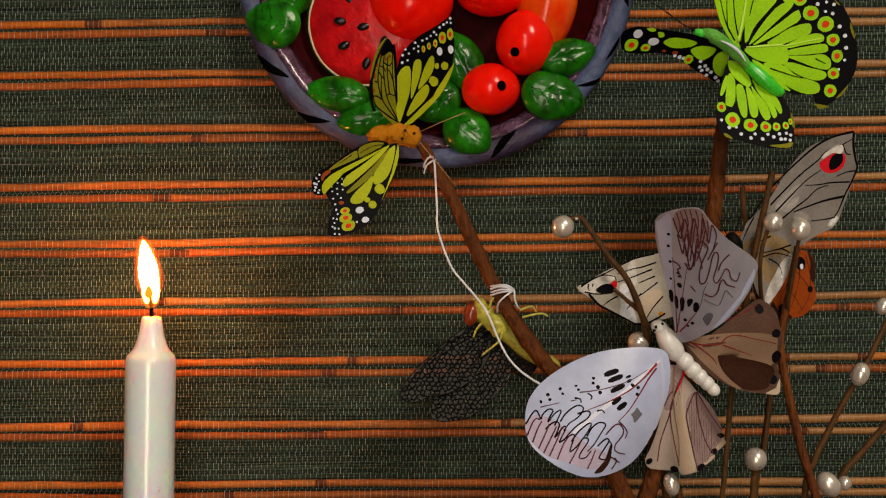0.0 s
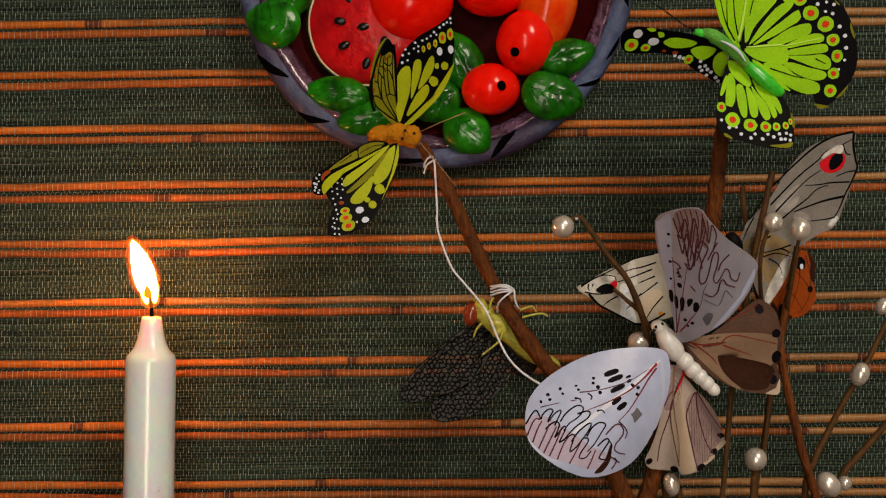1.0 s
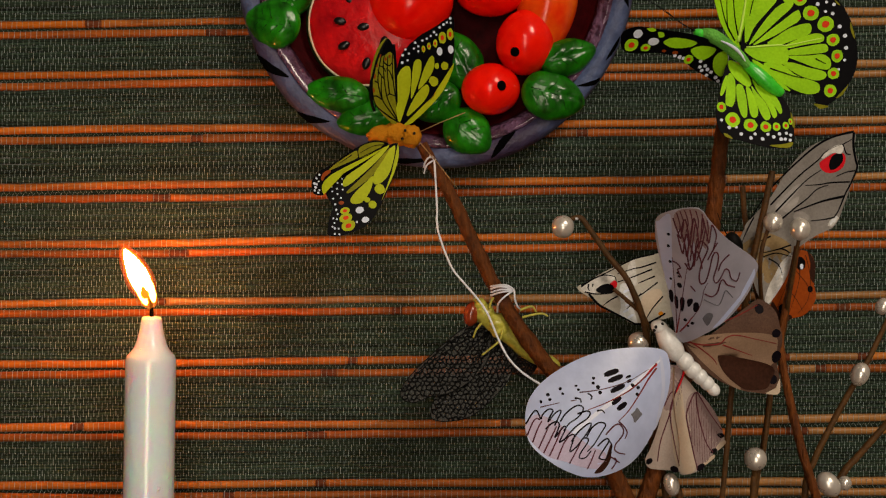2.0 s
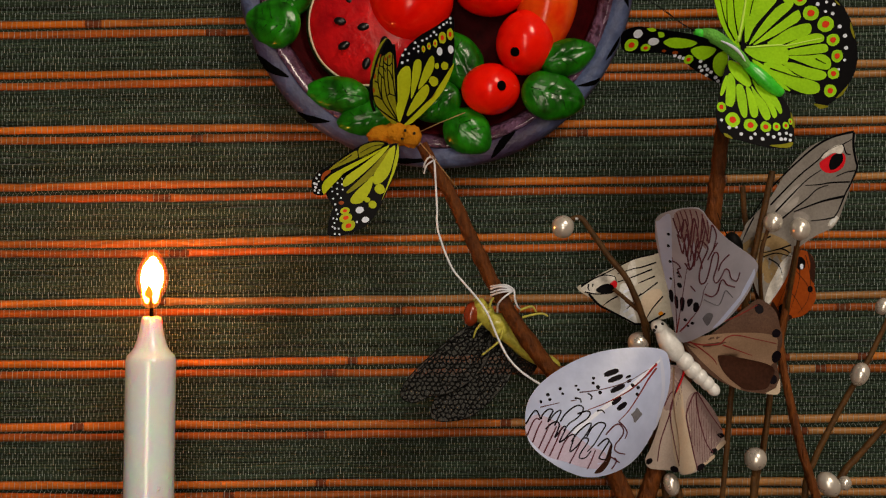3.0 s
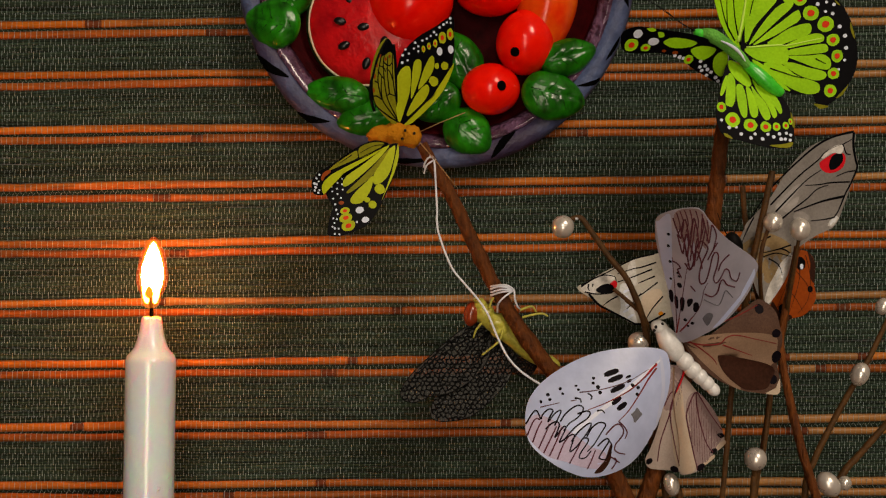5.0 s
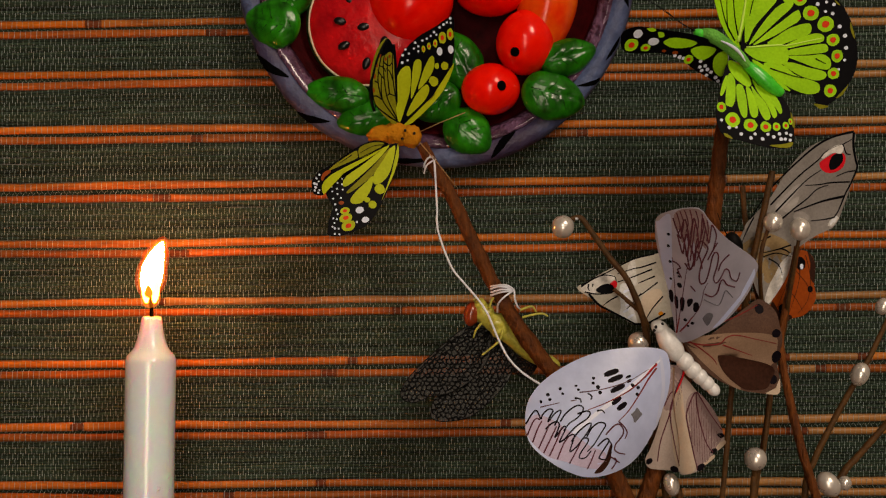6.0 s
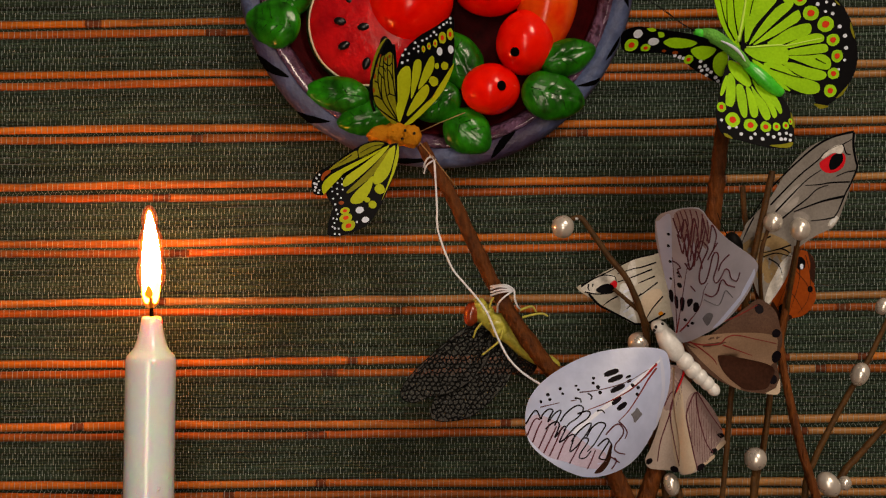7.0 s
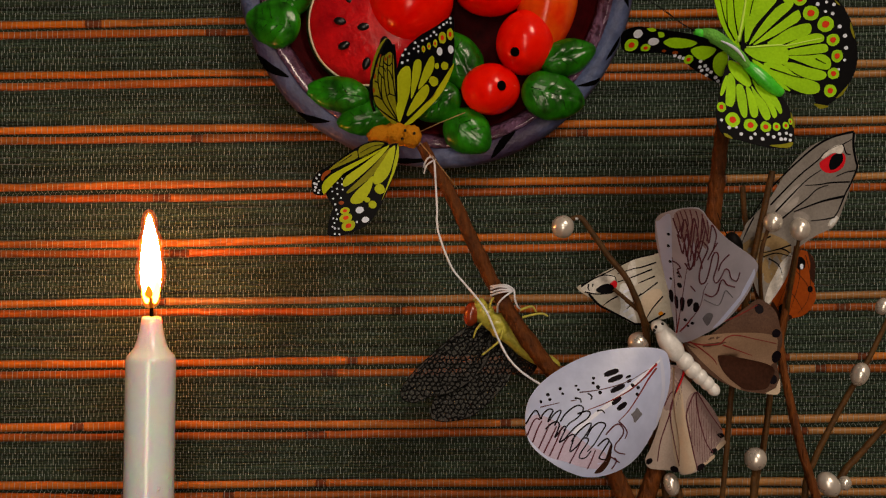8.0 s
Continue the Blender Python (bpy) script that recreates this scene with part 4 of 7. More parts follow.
def ring_marks(w, rounds, outer):
    w.spots("ring_spot", rounds, outer)
    w.spots("ring_centre", [(u, v, r, *m) for u, v, r, *m in rounds], REDSPOT, "", 0.12, 0.45)


def yellow_butterfly():
    bf = thing("butterfly", (-0.02, -0.062, 1.031), "yellow-green butterfly with black borders on the branch tip", "butterfly", "butterflies")
    bm = bmesh.new()
    ball(bm, facing((-0.0198, -0.061, 1.0316), -8), (0.0074, 0.0053, 0.0053), 36, 24, 0.2, 700)
    ball(bm, facing((-0.0274, -0.061, 1.0316), 8), (0.0070, 0.0040, 0.0040), 32, 20, 0.22, 700)
    part("body", bm, FUZZ, bf, "fuzzy orange body")
    bm = bmesh.new()
    ball(bm, facing((-0.0144, -0.063, 1.0306)), (0.0047, 0.0052, 0.0048), 32, 20, 0.18, 800)
    head = part("head", bm, FUZZ, bf, "fuzzy orange head")
    for q in [(-0.0168, -0.0672, 1.0327), (-0.0181, -0.067, 1.029), (-0.0128, -0.0675, 1.0314)]:
        bm = bmesh.new()
        ball(bm, facing(q), (0.0007, 0.0007, 0.0006), 10, 8)
        part("eye", bm, INK, head)
    for line in ([(-0.0106, -0.064, 1.0323), (-0.001, -0.067, 1.0363), (0.01, -0.07, 1.0404)], [(-0.0104, -0.064, 1.0277), (-0.003, -0.066, 1.019), (0.006, -0.068, 1.0076)]):
        bm = bmesh.new()
        tube(bm, line, [0.00024, 0.0002], 6)
        part("antenna", bm, TAN, bf, "thin straight brown antenna")

    w = Wing(bf, "hind_wing", pose(-0.0203, -0.062, 1.035, 98, 0, 38), [(0.6, 0.1), (-4.5, 1.8), (-11.8, 7.2), (-16.0, 13.6), (-17.7, 21.6), (-16.3, 29.6), (-13.6, 35.2), (-9.9, 38.1), (-6.9, 35.5), (-4.0, 27.8), (-1.6, 16.0)], OLIVE,
             lambda u, v: 0.004 * u * u, "dull olive hind wing with dark veins")
    w.cells("dark_tip", [[(-13.4, 29.9), (-12.3, 34.1), (-9.9, 37.9), (-6.8, 35.5), (-5.6, 31.5), (-8.1, 32.4), (-10.2, 31.0)]], BLACKWING)
    w.lines("vein", [[(0.1, 2.3), (-4.1, 7.5), (-7.7, 13.0), (-9.9, 20.3), (-11.1, 27.6), (-10.3, 35.1)], [(0.1, 2.3), (-2.4, 11.8), (-4.8, 20.0), (-6.1, 28.1), (-6.5, 34.7)], [(-0.4, 2.3), (-4.4, 5.8), (-10.0, 11.2), (-13.2, 18.4), (-13.4, 24.9), (-12.1, 32.4)], [(-0.9, 2.3), (-6.9, 4.8), (-13.3, 8.4), (-15.8, 13.2), (-16.6, 18.9)], [(-7.7, 13.0), (-6.2, 14.0), (-3.1, 13.4)], [(-9.9, 20.3), (-12.7, 22.5), (-14.0, 24.1)], [(-11.1, 27.6), (-7.9, 26.3), (-6.1, 28.1)], [(-4.8, 20.0), (-7.2, 23.9), (-9.3, 24.9)], [(-13.2, 18.4), (-15.3, 19.0)], [(-10.0, 11.2), (-13.7, 12.6), (-15.5, 12.0)], [(-9.5, 23.6), (-10.7, 25.2), (-13.2, 25.8)], [(-13.3, 8.4), (-14.2, 7.1)]], BLACKWING, 0.7, taper=0.7)
    w.lines("vein", [[(-6.2, 14.0), (-7.3, 18.1), (-8.5, 23.7), (-8.9, 30.3)], [(-10.0, 11.2), (-11.1, 15.2), (-11.5, 21.0)]], BLACKWING, 0.7, taper=0.7)
    w.lines("dark_edge", [[(-14.1, 5.9), (-16.6, 11.5), (-17.2, 17.2), (-16.4, 21.8), (-15.0, 28.0), (-12.3, 34.1), (-9.9, 37.6)], [(-6.4, 35.9), (-4.5, 28.3), (-3.2, 20.1), (-1.0, 7.7)]], BLACKWING, 1.5, "dark edge", 0.8)
    w.spots("orange_spot", [(-14.8, 26.0, 0.76, 1.4), (-15.5, 21.0, 0.76, 1.4), (-13.2, 30.0, 0.68, 1.3), (-15.5, 14.9, 0.76, 1.4), (-7.9, 30.4, 0.59, 1.4), (-10.0, 29.0, 0.59, 1.4)], RUST)

    w = Wing(bf, "fore_wing", pose(-0.0192, -0.063, 1.0354, 100, 0, -14), [(-0.6, -0.5), (-1.4, 9.4), (-1.2, 18.1), (0.2, 26.1), (3.1, 32.4), (10.2, 38.5), (18.1, 42.5), (26.4, 46.7), (26.8, 39.2), (26.1, 29.0), (22.7, 19.8), (15.3, 10.6), (7.2, 2.4), (2.6, -0.0)], BLACKWING,
             lambda u, v: 0.0015 * u * u, "black fore wing with yellow-green cells")
    w.cells("yellow_cell", [[(-1.3, 5.6), (-1.0, 18.1), (1.2, 24.0), (4.4, 26.1), (6.1, 24.3), (5.4, 15.4), (2.4, 6.8), (0.0, 1.5)], [(6.5, 20.4), (7.8, 27.3), (9.7, 28.9), (11.2, 27.6), (10.7, 22.7), (8.4, 16.6), (5.8, 11.7)], [(9.7, 17.8), (12.6, 25.1), (15.7, 29.9), (17.2, 28.9), (16.7, 24.4), (13.7, 19.6), (9.6, 15.8)], [(4.0, 6.5), (8.5, 13.8), (13.1, 17.7), (14.3, 15.1), (12.3, 11.2), (8.2, 7.3), (3.8, 4.0)], [(2.1, 0.5), (10.0, 6.3), (18.1, 13.8), (24.1, 22.2), (26.0, 26.5), (25.1, 22.7), (19.9, 13.7), (11.2, 5.3), (4.7, 0.4)]], YELLOWGREEN)
    w.spots("yellow_spot", [(18.3, 25.6, 1.01, 1.3), (21.9, 25.5, 1.65, 1.1), (16.5, 19.0, 2.03, 1.15, 30.0)], YELLOWGREEN)
    w.spots("white_spot", [(19.9, 31.9, 1.27, 1.4), (25.0, 32.5, 1.27, 1.4), (2.8, 30.9, 0.61), (2.4, 27.7, 0.61), (5.0, 28.6, 0.51), (4.2, 33.3, 0.51), (5.7, 31.5, 0.51), (8.1, 33.6, 0.51), (10.1, 32.3, 0.51), (8.8, 36.1, 0.61), (10.2, 34.5, 0.51), (12.2, 36.9, 0.51), (14.2, 37.6, 0.51), (16.1, 38.7, 0.51), (17.7, 40.3, 0.56), (18.7, 39.1, 0.51), (20.3, 42.2, 0.61), (22.2, 43.3, 0.61), (23.7, 44.2, 0.51), (25.3, 45.8, 0.61), (25.5, 43.9, 0.51)], WHITESPOT)
    ring_marks(w, [(21.4, 37.7, 1.77, 1.45), (25.0, 39.0, 1.52, 1.7), (18.0, 35.4, 1.01, 1.7), (15.1, 34.3, 0.89, 1.7), (12.5, 33.2, 0.89, 1.7)], YELLOWGREEN)

    w = Wing(bf, "hind_wing", pose(-0.0216, -0.062, 1.0269, 78, 0, 30), [(-3.1, 0.0), (-7.3, 1.3), (-12.9, 0.7), (-21.7, -3.7), (-32.4, -10.7), (-38.5, -13.9), (-42.0, -17.9), (-42.8, -21.7), (-41.8, -24.4), (-38.3, -24.7), (-36.4, -23.2), (-32.4, -18.7), (-24.4, -13.4), (-14.3, -7.7), (-4.7, -1.5)], BLACKWING,
             lambda u, v: 0.002 * v * v, "black hind wing with yellow-green streaks")
    w.cells("olive_cell", [[(-5.5, 0.2), (-12.0, 0.2), (-17.9, -2.4), (-18.7, -5.9), (-17.5, -7.1), (-10.6, -3.5)], [(-19.9, -3.9), (-24.7, -6.6), (-31.5, -11.1), (-33.6, -13.3), (-27.9, -11.0), (-20.1, -7.5), (-19.3, -5.9)]], OLIVE)
    w.cells("yellow_cell", [[(-4.7, -1.2), (-14.6, -6.1), (-25.3, -11.3), (-32.9, -15.3), (-37.1, -19.0), (-38.2, -22.0), (-37.7, -24.3), (-36.3, -22.8), (-32.4, -18.2), (-24.4, -12.9), (-14.3, -7.3)]], YELLOWGREEN, "", True, 0.05)
    w.cells("brown_mark", [[(-38.0, -16.9), (-36.3, -14.3), (-33.5, -13.1), (-33.2, -14.2), (-36.1, -16.4), (-37.5, -18.2)]], RUST)
    w.lines("vein", [[(-5.0, -0.5), (-11.0, -1.3), (-18.2, -5.0)], [(-22.0, -5.8), (-28.5, -10.0)], [(-5.5, -0.9), (-13.0, -4.6), (-20.0, -8.0), (-29.0, -12.4)]], BLACKWING, 0.5, lift=0.1)
    w.spots("white_spot", [(-40.2, -17.2, 0.5), (-38.6, -15.5, 0.5), (-41.4, -19.6, 0.61), (-41.1, -21.3, 0.6), (-39.3, -18.6, 0.4), (-41.7, -22.7, 0.5), (-39.5, -22.5, 0.4), (-40.4, -19.9, 0.5), (-40.2, -23.7, 0.51)], WHITESPOT)

    w = Wing(bf, "fore_wing", pose(-0.0214, -0.065, 1.0261, 76, 0, 12), [(-0.6, 1.0), (-4.1, -0.7), (-12.4, -6.2), (-21.0, -12.2), (-28.1, -17.3), (-31.5, -22.2), (-30.1, -26.6), (-28.7, -29.3), (-30.1, -33.0), (-31.5, -40.2), (-30.6, -42.0), (-26.0, -42.0), (-19.8, -39.9), (-13.9, -36.8), (-9.0, -30.4), (-4.1, -20.8), (-0.8, -12.9), (1.4, -5.0), (1.5, 0.5)], BLACKWING,
             lambda u, v: 0.0015 * u * u, "black fore wing with yellow-green cells and white spots")
    w.cells("yellow_cell", [[(-0.7, -0.6), (-5.1, -4.7), (-8.1, -9.6), (-10.2, -14.8), (-9.8, -17.6), (-7.1, -17.2), (-3.8, -13.8), (-1.7, -8.5), (-0.5, -3.2)], [(-11.0, -14.9), (-14.0, -17.7), (-18.4, -22.0), (-20.6, -25.3), (-19.7, -27.0), (-16.0, -26.4), (-12.5, -22.0), (-11.0, -17.5)], [(1.1, -0.1), (1.1, -5.9), (-1.0, -12.9), (-4.0, -19.1), (-6.9, -25.2), (-4.7, -19.5), (-2.3, -13.4), (-0.3, -6.8)]], YELLOWGREEN, "", True, 0.0, 1.06)
    w.cells("olive_cell", [[(-23.7, -17.8), (-21.6, -14.3), (-15.4, -9.8), (-6.7, -2.7), (-3.3, -0.7), (-8.2, -6.9), (-15.1, -13.4), (-20.3, -17.9), (-22.9, -19.2)]], YELLOWGREEN, "", True, 0.0, 1.06)
    w.cells("olive_cell", [[(-2.4, -1.5), (-5.4, -4.3), (-9.5, -9.0), (-15.6, -15.2), (-21.2, -20.6), (-22.6, -22.3), (-20.9, -22.3), (-14.0, -17.1), (-9.9, -13.1)]], OLIVE)
    w.spots("yellow_spot", [(-7.7, -20.4, 2.3, 1.0), (-11.2, -27.6, 1.8, 1.0), (-13.5, -25.4, 1.4, 0.85)], YELLOWGREEN)
    w.spots("white_spot", [(-17.0, -30.2, 1.9, 0.75, 20), (-14.6, -34.5, 1.7, 0.75, 25)], WHITESPOT)
    w.spots("white_dot", [(-24.4, -16.1, 0.42), (-26.4, -18.1, 0.42), (-29.1, -20.0, 0.42), (-26.8, -20.8, 0.42), (-24.5, -18.7, 0.42), (-28.8, -22.1, 0.42), (-26.6, -23.2, 0.42), (-28.5, -25.3, 0.42), (-24.2, -21.1, 0.42), (-25.1, -24.9, 0.42), (-27.7, -27.8, 0.42), (-26.8, -32.2, 0.42), (-28.3, -36.3, 0.4), (-27.2, -34.6, 0.42), (-28.2, -38.7, 0.51), (-26.5, -38.8, 0.42), (-28.3, -41.2, 0.42), (-26.3, -41.3, 0.42), (-28.7, -34.2, 0.42), (-29.2, -38.0, 0.42), (-18.4, -35.6, 0.42), (-27.4, -30.3, 0.5)], WHITESPOT)
    ring_marks(w, [(-23.5, -30.7, 2.2, 0.72, 20), (-23.2, -33.9, 3.0, 0.66, 22), (-22.2, -37.4, 3.2, 0.7, 25)], YELLOWGREEN)
    w.spots("brown_ring", [(-25.0, -27.1, 1.2, 0.7, 20)], RUST)


def green_butterfly():
    bf = thing("butterfly", (0.1272, -0.086, 1.0601), "lime green butterfly with black spotted borders on the branch", "butterfly", "butterflies")
    bm = bmesh.new()
    line = spline([(0.1094, -0.0905, 1.0712), (0.1111, -0.091, 1.0713), (0.1136, -0.091, 1.0705), (0.1175, -0.091, 1.0684), (0.1224, -0.091, 1.0644), (0.1268, -0.091, 1.0605), (0.1295, -0.0905, 1.0573)], 5)
    tube(bm, line, [0.0028 * math.sin(math.pi * (0.12 + 0.80 * k / (len(line) - 1))) ** 0.5 for k in range(len(line))], 16, 1.0, 0.10)
    part("thorax", bm, GREENFUZZ, bf, "fuzzy dull green thorax")
    bm = bmesh.new()
    ball(bm, facing((0.1086, -0.091, 1.0713), -20), (0.0026, 0.0021, 0.0022), 20, 14, 0.15, 500)
    part("head", bm, GREENBODY, bf, "bright green head")
    bm = bmesh.new()
    line = spline([(0.1288, -0.0895, 1.0585), (0.1325, -0.09, 1.0553), (0.1365, -0.09, 1.0518), (0.1404, -0.0895, 1.0486), (0.1445, -0.0885, 1.0462)], 8)
    tube(bm, line, [0.0006 + 0.0024 * math.sin(math.pi * (0.06 + 0.90 * k / (len(line) - 1))) ** 0.45 for k in range(len(line))], 16, 1.0, 0.05)
    part("abdomen", bm, GREENBODY, bf, "bright green abdomen")
    # a white tube stands in for the highlight on the body's back
    bm = bmesh.new()
    line = spline([(0.1169, -0.0942, 1.0677), (0.1201, -0.0945, 1.0661), (0.123, -0.0945, 1.0643), (0.1255, -0.0942, 1.0619), (0.1274, -0.0938, 1.059)], 6)
    tube(bm, line, [0.0002 + 0.0005 * math.sin(math.pi * k / (len(line) - 1)) for k in range(len(line))], 8)
    part("white_cord", bm, WHITESPOT, bf, "highlight along its back, made as a white strip")
    for line in ([(0.1075, -0.092, 1.0719), (0.0998, -0.094, 1.0753), (0.093, -0.095, 1.0806), (0.0852, -0.096, 1.0845)], [(0.1087, -0.091, 1.0707), (0.0966, -0.094, 1.0778), (0.0796, -0.096, 1.0892)]):
        bm = bmesh.new()
        tube(bm, spline(line, 6), [0.0002, 0.00014], 5)
        part("antenna", bm, NET, bf, "hair-thin dark antenna")

    w = Wing(bf, "fore_wing", pose(0.1275, -0.087, 1.0635, 96, 0, -8), [(-0.0, -1.2), (0.3, 8.3), (4.0, 17.7), (9.0, 26.5), (20.0, 31.8), (32.8, 27.7), (40.5, 19.5), (45.3, 9.5), (47.3, -2.3), (45.3, -11.7), (40.3, -18.7), (35.3, -22.9), (31.4, -23.3), (29.2, -18.0), (20.8, -17.4), (12.8, -13.4), (5.2, -7.0)], BLACKWING,
             lambda u, v: 0.0009 * u * u, "black fore wing with lime cells")
    w.cells("lime_cell", [[(2.0, 5.0), (5.5, 11.7), (11.1, 18.3), (13.9, 22.1), (13.8, 27.9), (2.9, 28.3), (1.8, 16.7)], [(3.7, 4.4), (9.3, 13.1), (14.9, 19.2), (20.1, 21.1), (19.9, 18.5), (15.0, 13.9), (9.4, 8.7)], [(5.6, 3.9), (10.3, 8.2), (16.9, 13.3), (22.1, 17.0), (23.5, 15.5), (23.1, 13.1), (18.9, 10.4), (13.2, 7.1)], [(11.3, 4.2), (15.1, 7.1), (20.7, 10.3), (26.8, 11.6), (28.1, 9.6), (26.9, 7.2), (20.8, 5.0), (16.1, 3.6)]], LIME, "", True, 0.0, 1.07)
    w.cells("lime_cell", [[(2.0, 1.7), (9.4, 3.3), (16.6, 3.1), (18.8, 0.6), (18.9, -2.8), (17.2, -4.7), (11.4, -4.0), (6.0, -2.2)], [(18.5, 2.9), (22.7, 5.2), (29.3, 7.4), (32.8, 6.6), (32.6, 4.1), (26.5, 3.2), (19.5, 1.9)], [(19.9, 0.9), (26.5, 2.2), (33.1, 3.0), (34.8, 1.7), (34.1, -0.2), (27.5, -0.9), (20.0, -1.0)], [(20.0, -1.8), (27.6, -1.7), (33.2, -1.4), (36.0, -3.7), (35.6, -7.1), (31.4, -6.8), (24.8, -4.2)]], LIME, "", True, 0.0, 1.07)
    w.cells("lime_cell", [[(18.0, -5.4), (21.0, -4.5), (27.6, -6.6), (33.8, -8.5), (34.0, -10.9), (30.6, -11.8), (24.9, -10.0)], [(10.0, -5.3), (17.2, -5.6), (23.0, -10.0), (30.6, -12.8), (31.8, -15.7), (30.2, -17.2), (25.9, -17.1), (18.6, -13.5)], [(4.9, -3.2), (9.4, -5.4), (16.0, -11.6), (20.0, -15.9), (15.0, -13.6), (9.0, -8.6)]], LIME, "", True, 0.0, 1.07)
    w.cells("lime_cell", [[(18.1, 21.2), (16.3, 24.4), (20.5, 29.3), (24.3, 26.7), (22.5, 22.7)]], LIME, "", True, 0.0, 1.07)
    w.lines("pale_vein", [[(2.0, 2.5), (15.2, 3.2), (19.0, 3.0), (33.0, 5.6)]], surface("pale_vein", (0.50, 0.82, 0.06), (0.62, 0.92, 0.14), 0.4, vary=0), 0.9, lift=0.05)
    w.lines("vein", [[(11.9, -6.5), (21.1, -9.8), (25.8, -11.0)], [(30.4, -2.9), (34.6, -5.2)], [(1.3, 4.0), (4.6, 6.4)]], BLACKWING, 0.6, lift=0.1)
    ring_marks(w, [(28.2, 16.1, 3.3, 0.95), (34.2, 11.3, 3.3, 1.0), (37.3, 4.7, 2.7, 0.95), (39.1, -2.0, 2.4, 1.1), (37.8, -9.3, 2.4, 1.0), (36.6, -16.5, 2.6, 1.05), (23.7, 22.2, 2.9)], LIME)
    w.spots("white_spot", [(30.9, 19.8, 0.8), (34.1, 16.6, 0.6), (34.4, 20.5, 0.61), (37.0, 15.6, 0.71), (39.9, 10.2, 0.8), (42.1, 6.3, 0.81), (42.6, 1.3, 0.81), (37.4, 19.4, 0.7), (42.1, -3.8, 0.61), (39.8, -7.7, 0.6), (37.4, 22.3, 0.61), (31.8, 22.9, 0.6)], WHITESPOT)
    w.cells("pale_edge", [[(30.2, -21.8), (33.9, -22.4), (36.0, -23.1), (32.6, -24.0)], [(44.1, 11.9), (45.5, 8.1), (46.0, 4.8), (44.4, 8.2)], [(37.7, 21.5), (40.0, 19.0), (38.6, 19.6)], [(39.0, -19.6), (42.6, -15.4), (43.9, -14.0), (41.7, -18.2)]], OLIVE)

    w = Wing(bf, "fore_wing", pose(0.1267, -0.086, 1.0663, 104, 0, 6), [(0.6, -0.9), (-6.5, 6.1), (-10.6, 13.8), (-13.5, 24.3), (-11.1, 34.1), (-2.7, 36.1), (7.8, 29.4), (5.9, 17.7), (2.9, 7.0)], LIME,
             lambda u, v: 0.0012 * u * u, "lime fore wing with dark veins")
    w.lines("vein", [[(-2.2, 2.9), (-6.8, 10.4), (-10.8, 22.0)], [(0.5, 1.0), (-3.1, 12.8), (-5.5, 29.1)], [(1.7, 3.4), (3.6, 15.3), (5.5, 27.1)], [(-4.0, 5.7), (-6.0, 9.2), (-7.2, 19.8)]], BLACKWING, 0.7)
    w.lines("pale_vein", [[(-0.7, 2.4), (0.7, 15.2), (1.3, 24.6)]], bpy.data.materials["pale_vein"], 1.5)

    w = Wing(bf, "hind_wing", pose(0.1229, -0.084, 1.0618, 130, 0, 10), [(-51.0, 9.1), (-50.0, 12.6), (-44.3, 14.6), (-34.8, 13.4), (-19.7, 11.3), (-7.1, 7.2), (-1.3, 1.7), (0.9, -9.8), (-1.2, -12.2), (-7.3, -9.4), (-15.4, -5.0), (-23.0, 0.0), (-33.0, 2.2), (-42.2, 1.8), (-48.6, 3.4)], BLACKWING,
             lambda u, v: 0.0006 * u * u, "narrow black hind wing with lime cells")
    w.cells("lime_cell", [[(-31.6, 7.2), (-28.5, 9.5), (-22.3, 9.2), (-16.6, 7.5), (-19.2, 5.4), (-26.3, 4.7)], [(-18.3, 4.1), (-14.1, 5.9), (-7.5, 4.9), (-8.5, 1.5), (-12.2, -0.9), (-16.5, 1.3)], [(-6.9, -1.9), (-6.2, 2.1), (-2.3, 3.4), (0.3, -4.0), (-1.1, -8.7), (-4.9, -6.5)], [(-40.5, 13.7), (-38.0, 14.0), (-36.2, 13.1), (-38.0, 12.3)], [(-35.2, 12.1), (-32.8, 11.9), (-32.0, 10.2), (-34.0, 9.7)]], LIME)
    w.spots("white_spot", [(-43.9, 11.3, 2.0, 1.0), (-36.1, 7.7, 2.4, 0.75), (-24.9, 1.1, 0.8), (-22.6, 0.4, 0.9), (-20.7, -0.2, 0.81), (-12.6, -1.5, 0.8), (-12.2, -4.3, 0.8), (-9.9, -3.7, 0.8), (-10.9, -6.0, 0.8), (-8.4, -5.4, 0.9), (-6.4, -6.7, 0.8), (-8.1, -8.3, 0.8), (-3.6, -9.3, 0.9), (-2.0, -11.1, 0.81)], WHITESPOT)
    w.spots("orange_spot", [(-25.2, 2.5, 1.3, 0.7), (-30.5, 3.3, 1.0, 0.6)], RUST)
    ring_marks(w, [(-45.6, 6.0, 3.0, 1.0), (-39.0, 4.7, 2.2, 0.8), (-18.3, -0.7, 2.2, 1.0)], LIME)

    w = Wing(bf, "hind_wing", pose(0.1243, -0.088, 1.0559, 76, 0, 8), [(-2.7, 3.5), (-6.6, -6.3), (-8.8, -13.5), (-10.3, -21.1), (-8.3, -28.6), (-0.1, -31.5), (11.5, -34.4), (21.1, -34.3), (23.1, -29.7), (23.4, -22.4), (21.7, -15.0), (17.3, -8.4), (11.3, -3.4), (4.7, 1.6)], BLACKWING,
             lambda u, v: 0.0009 * u * u, "black hind wing with lime cells")
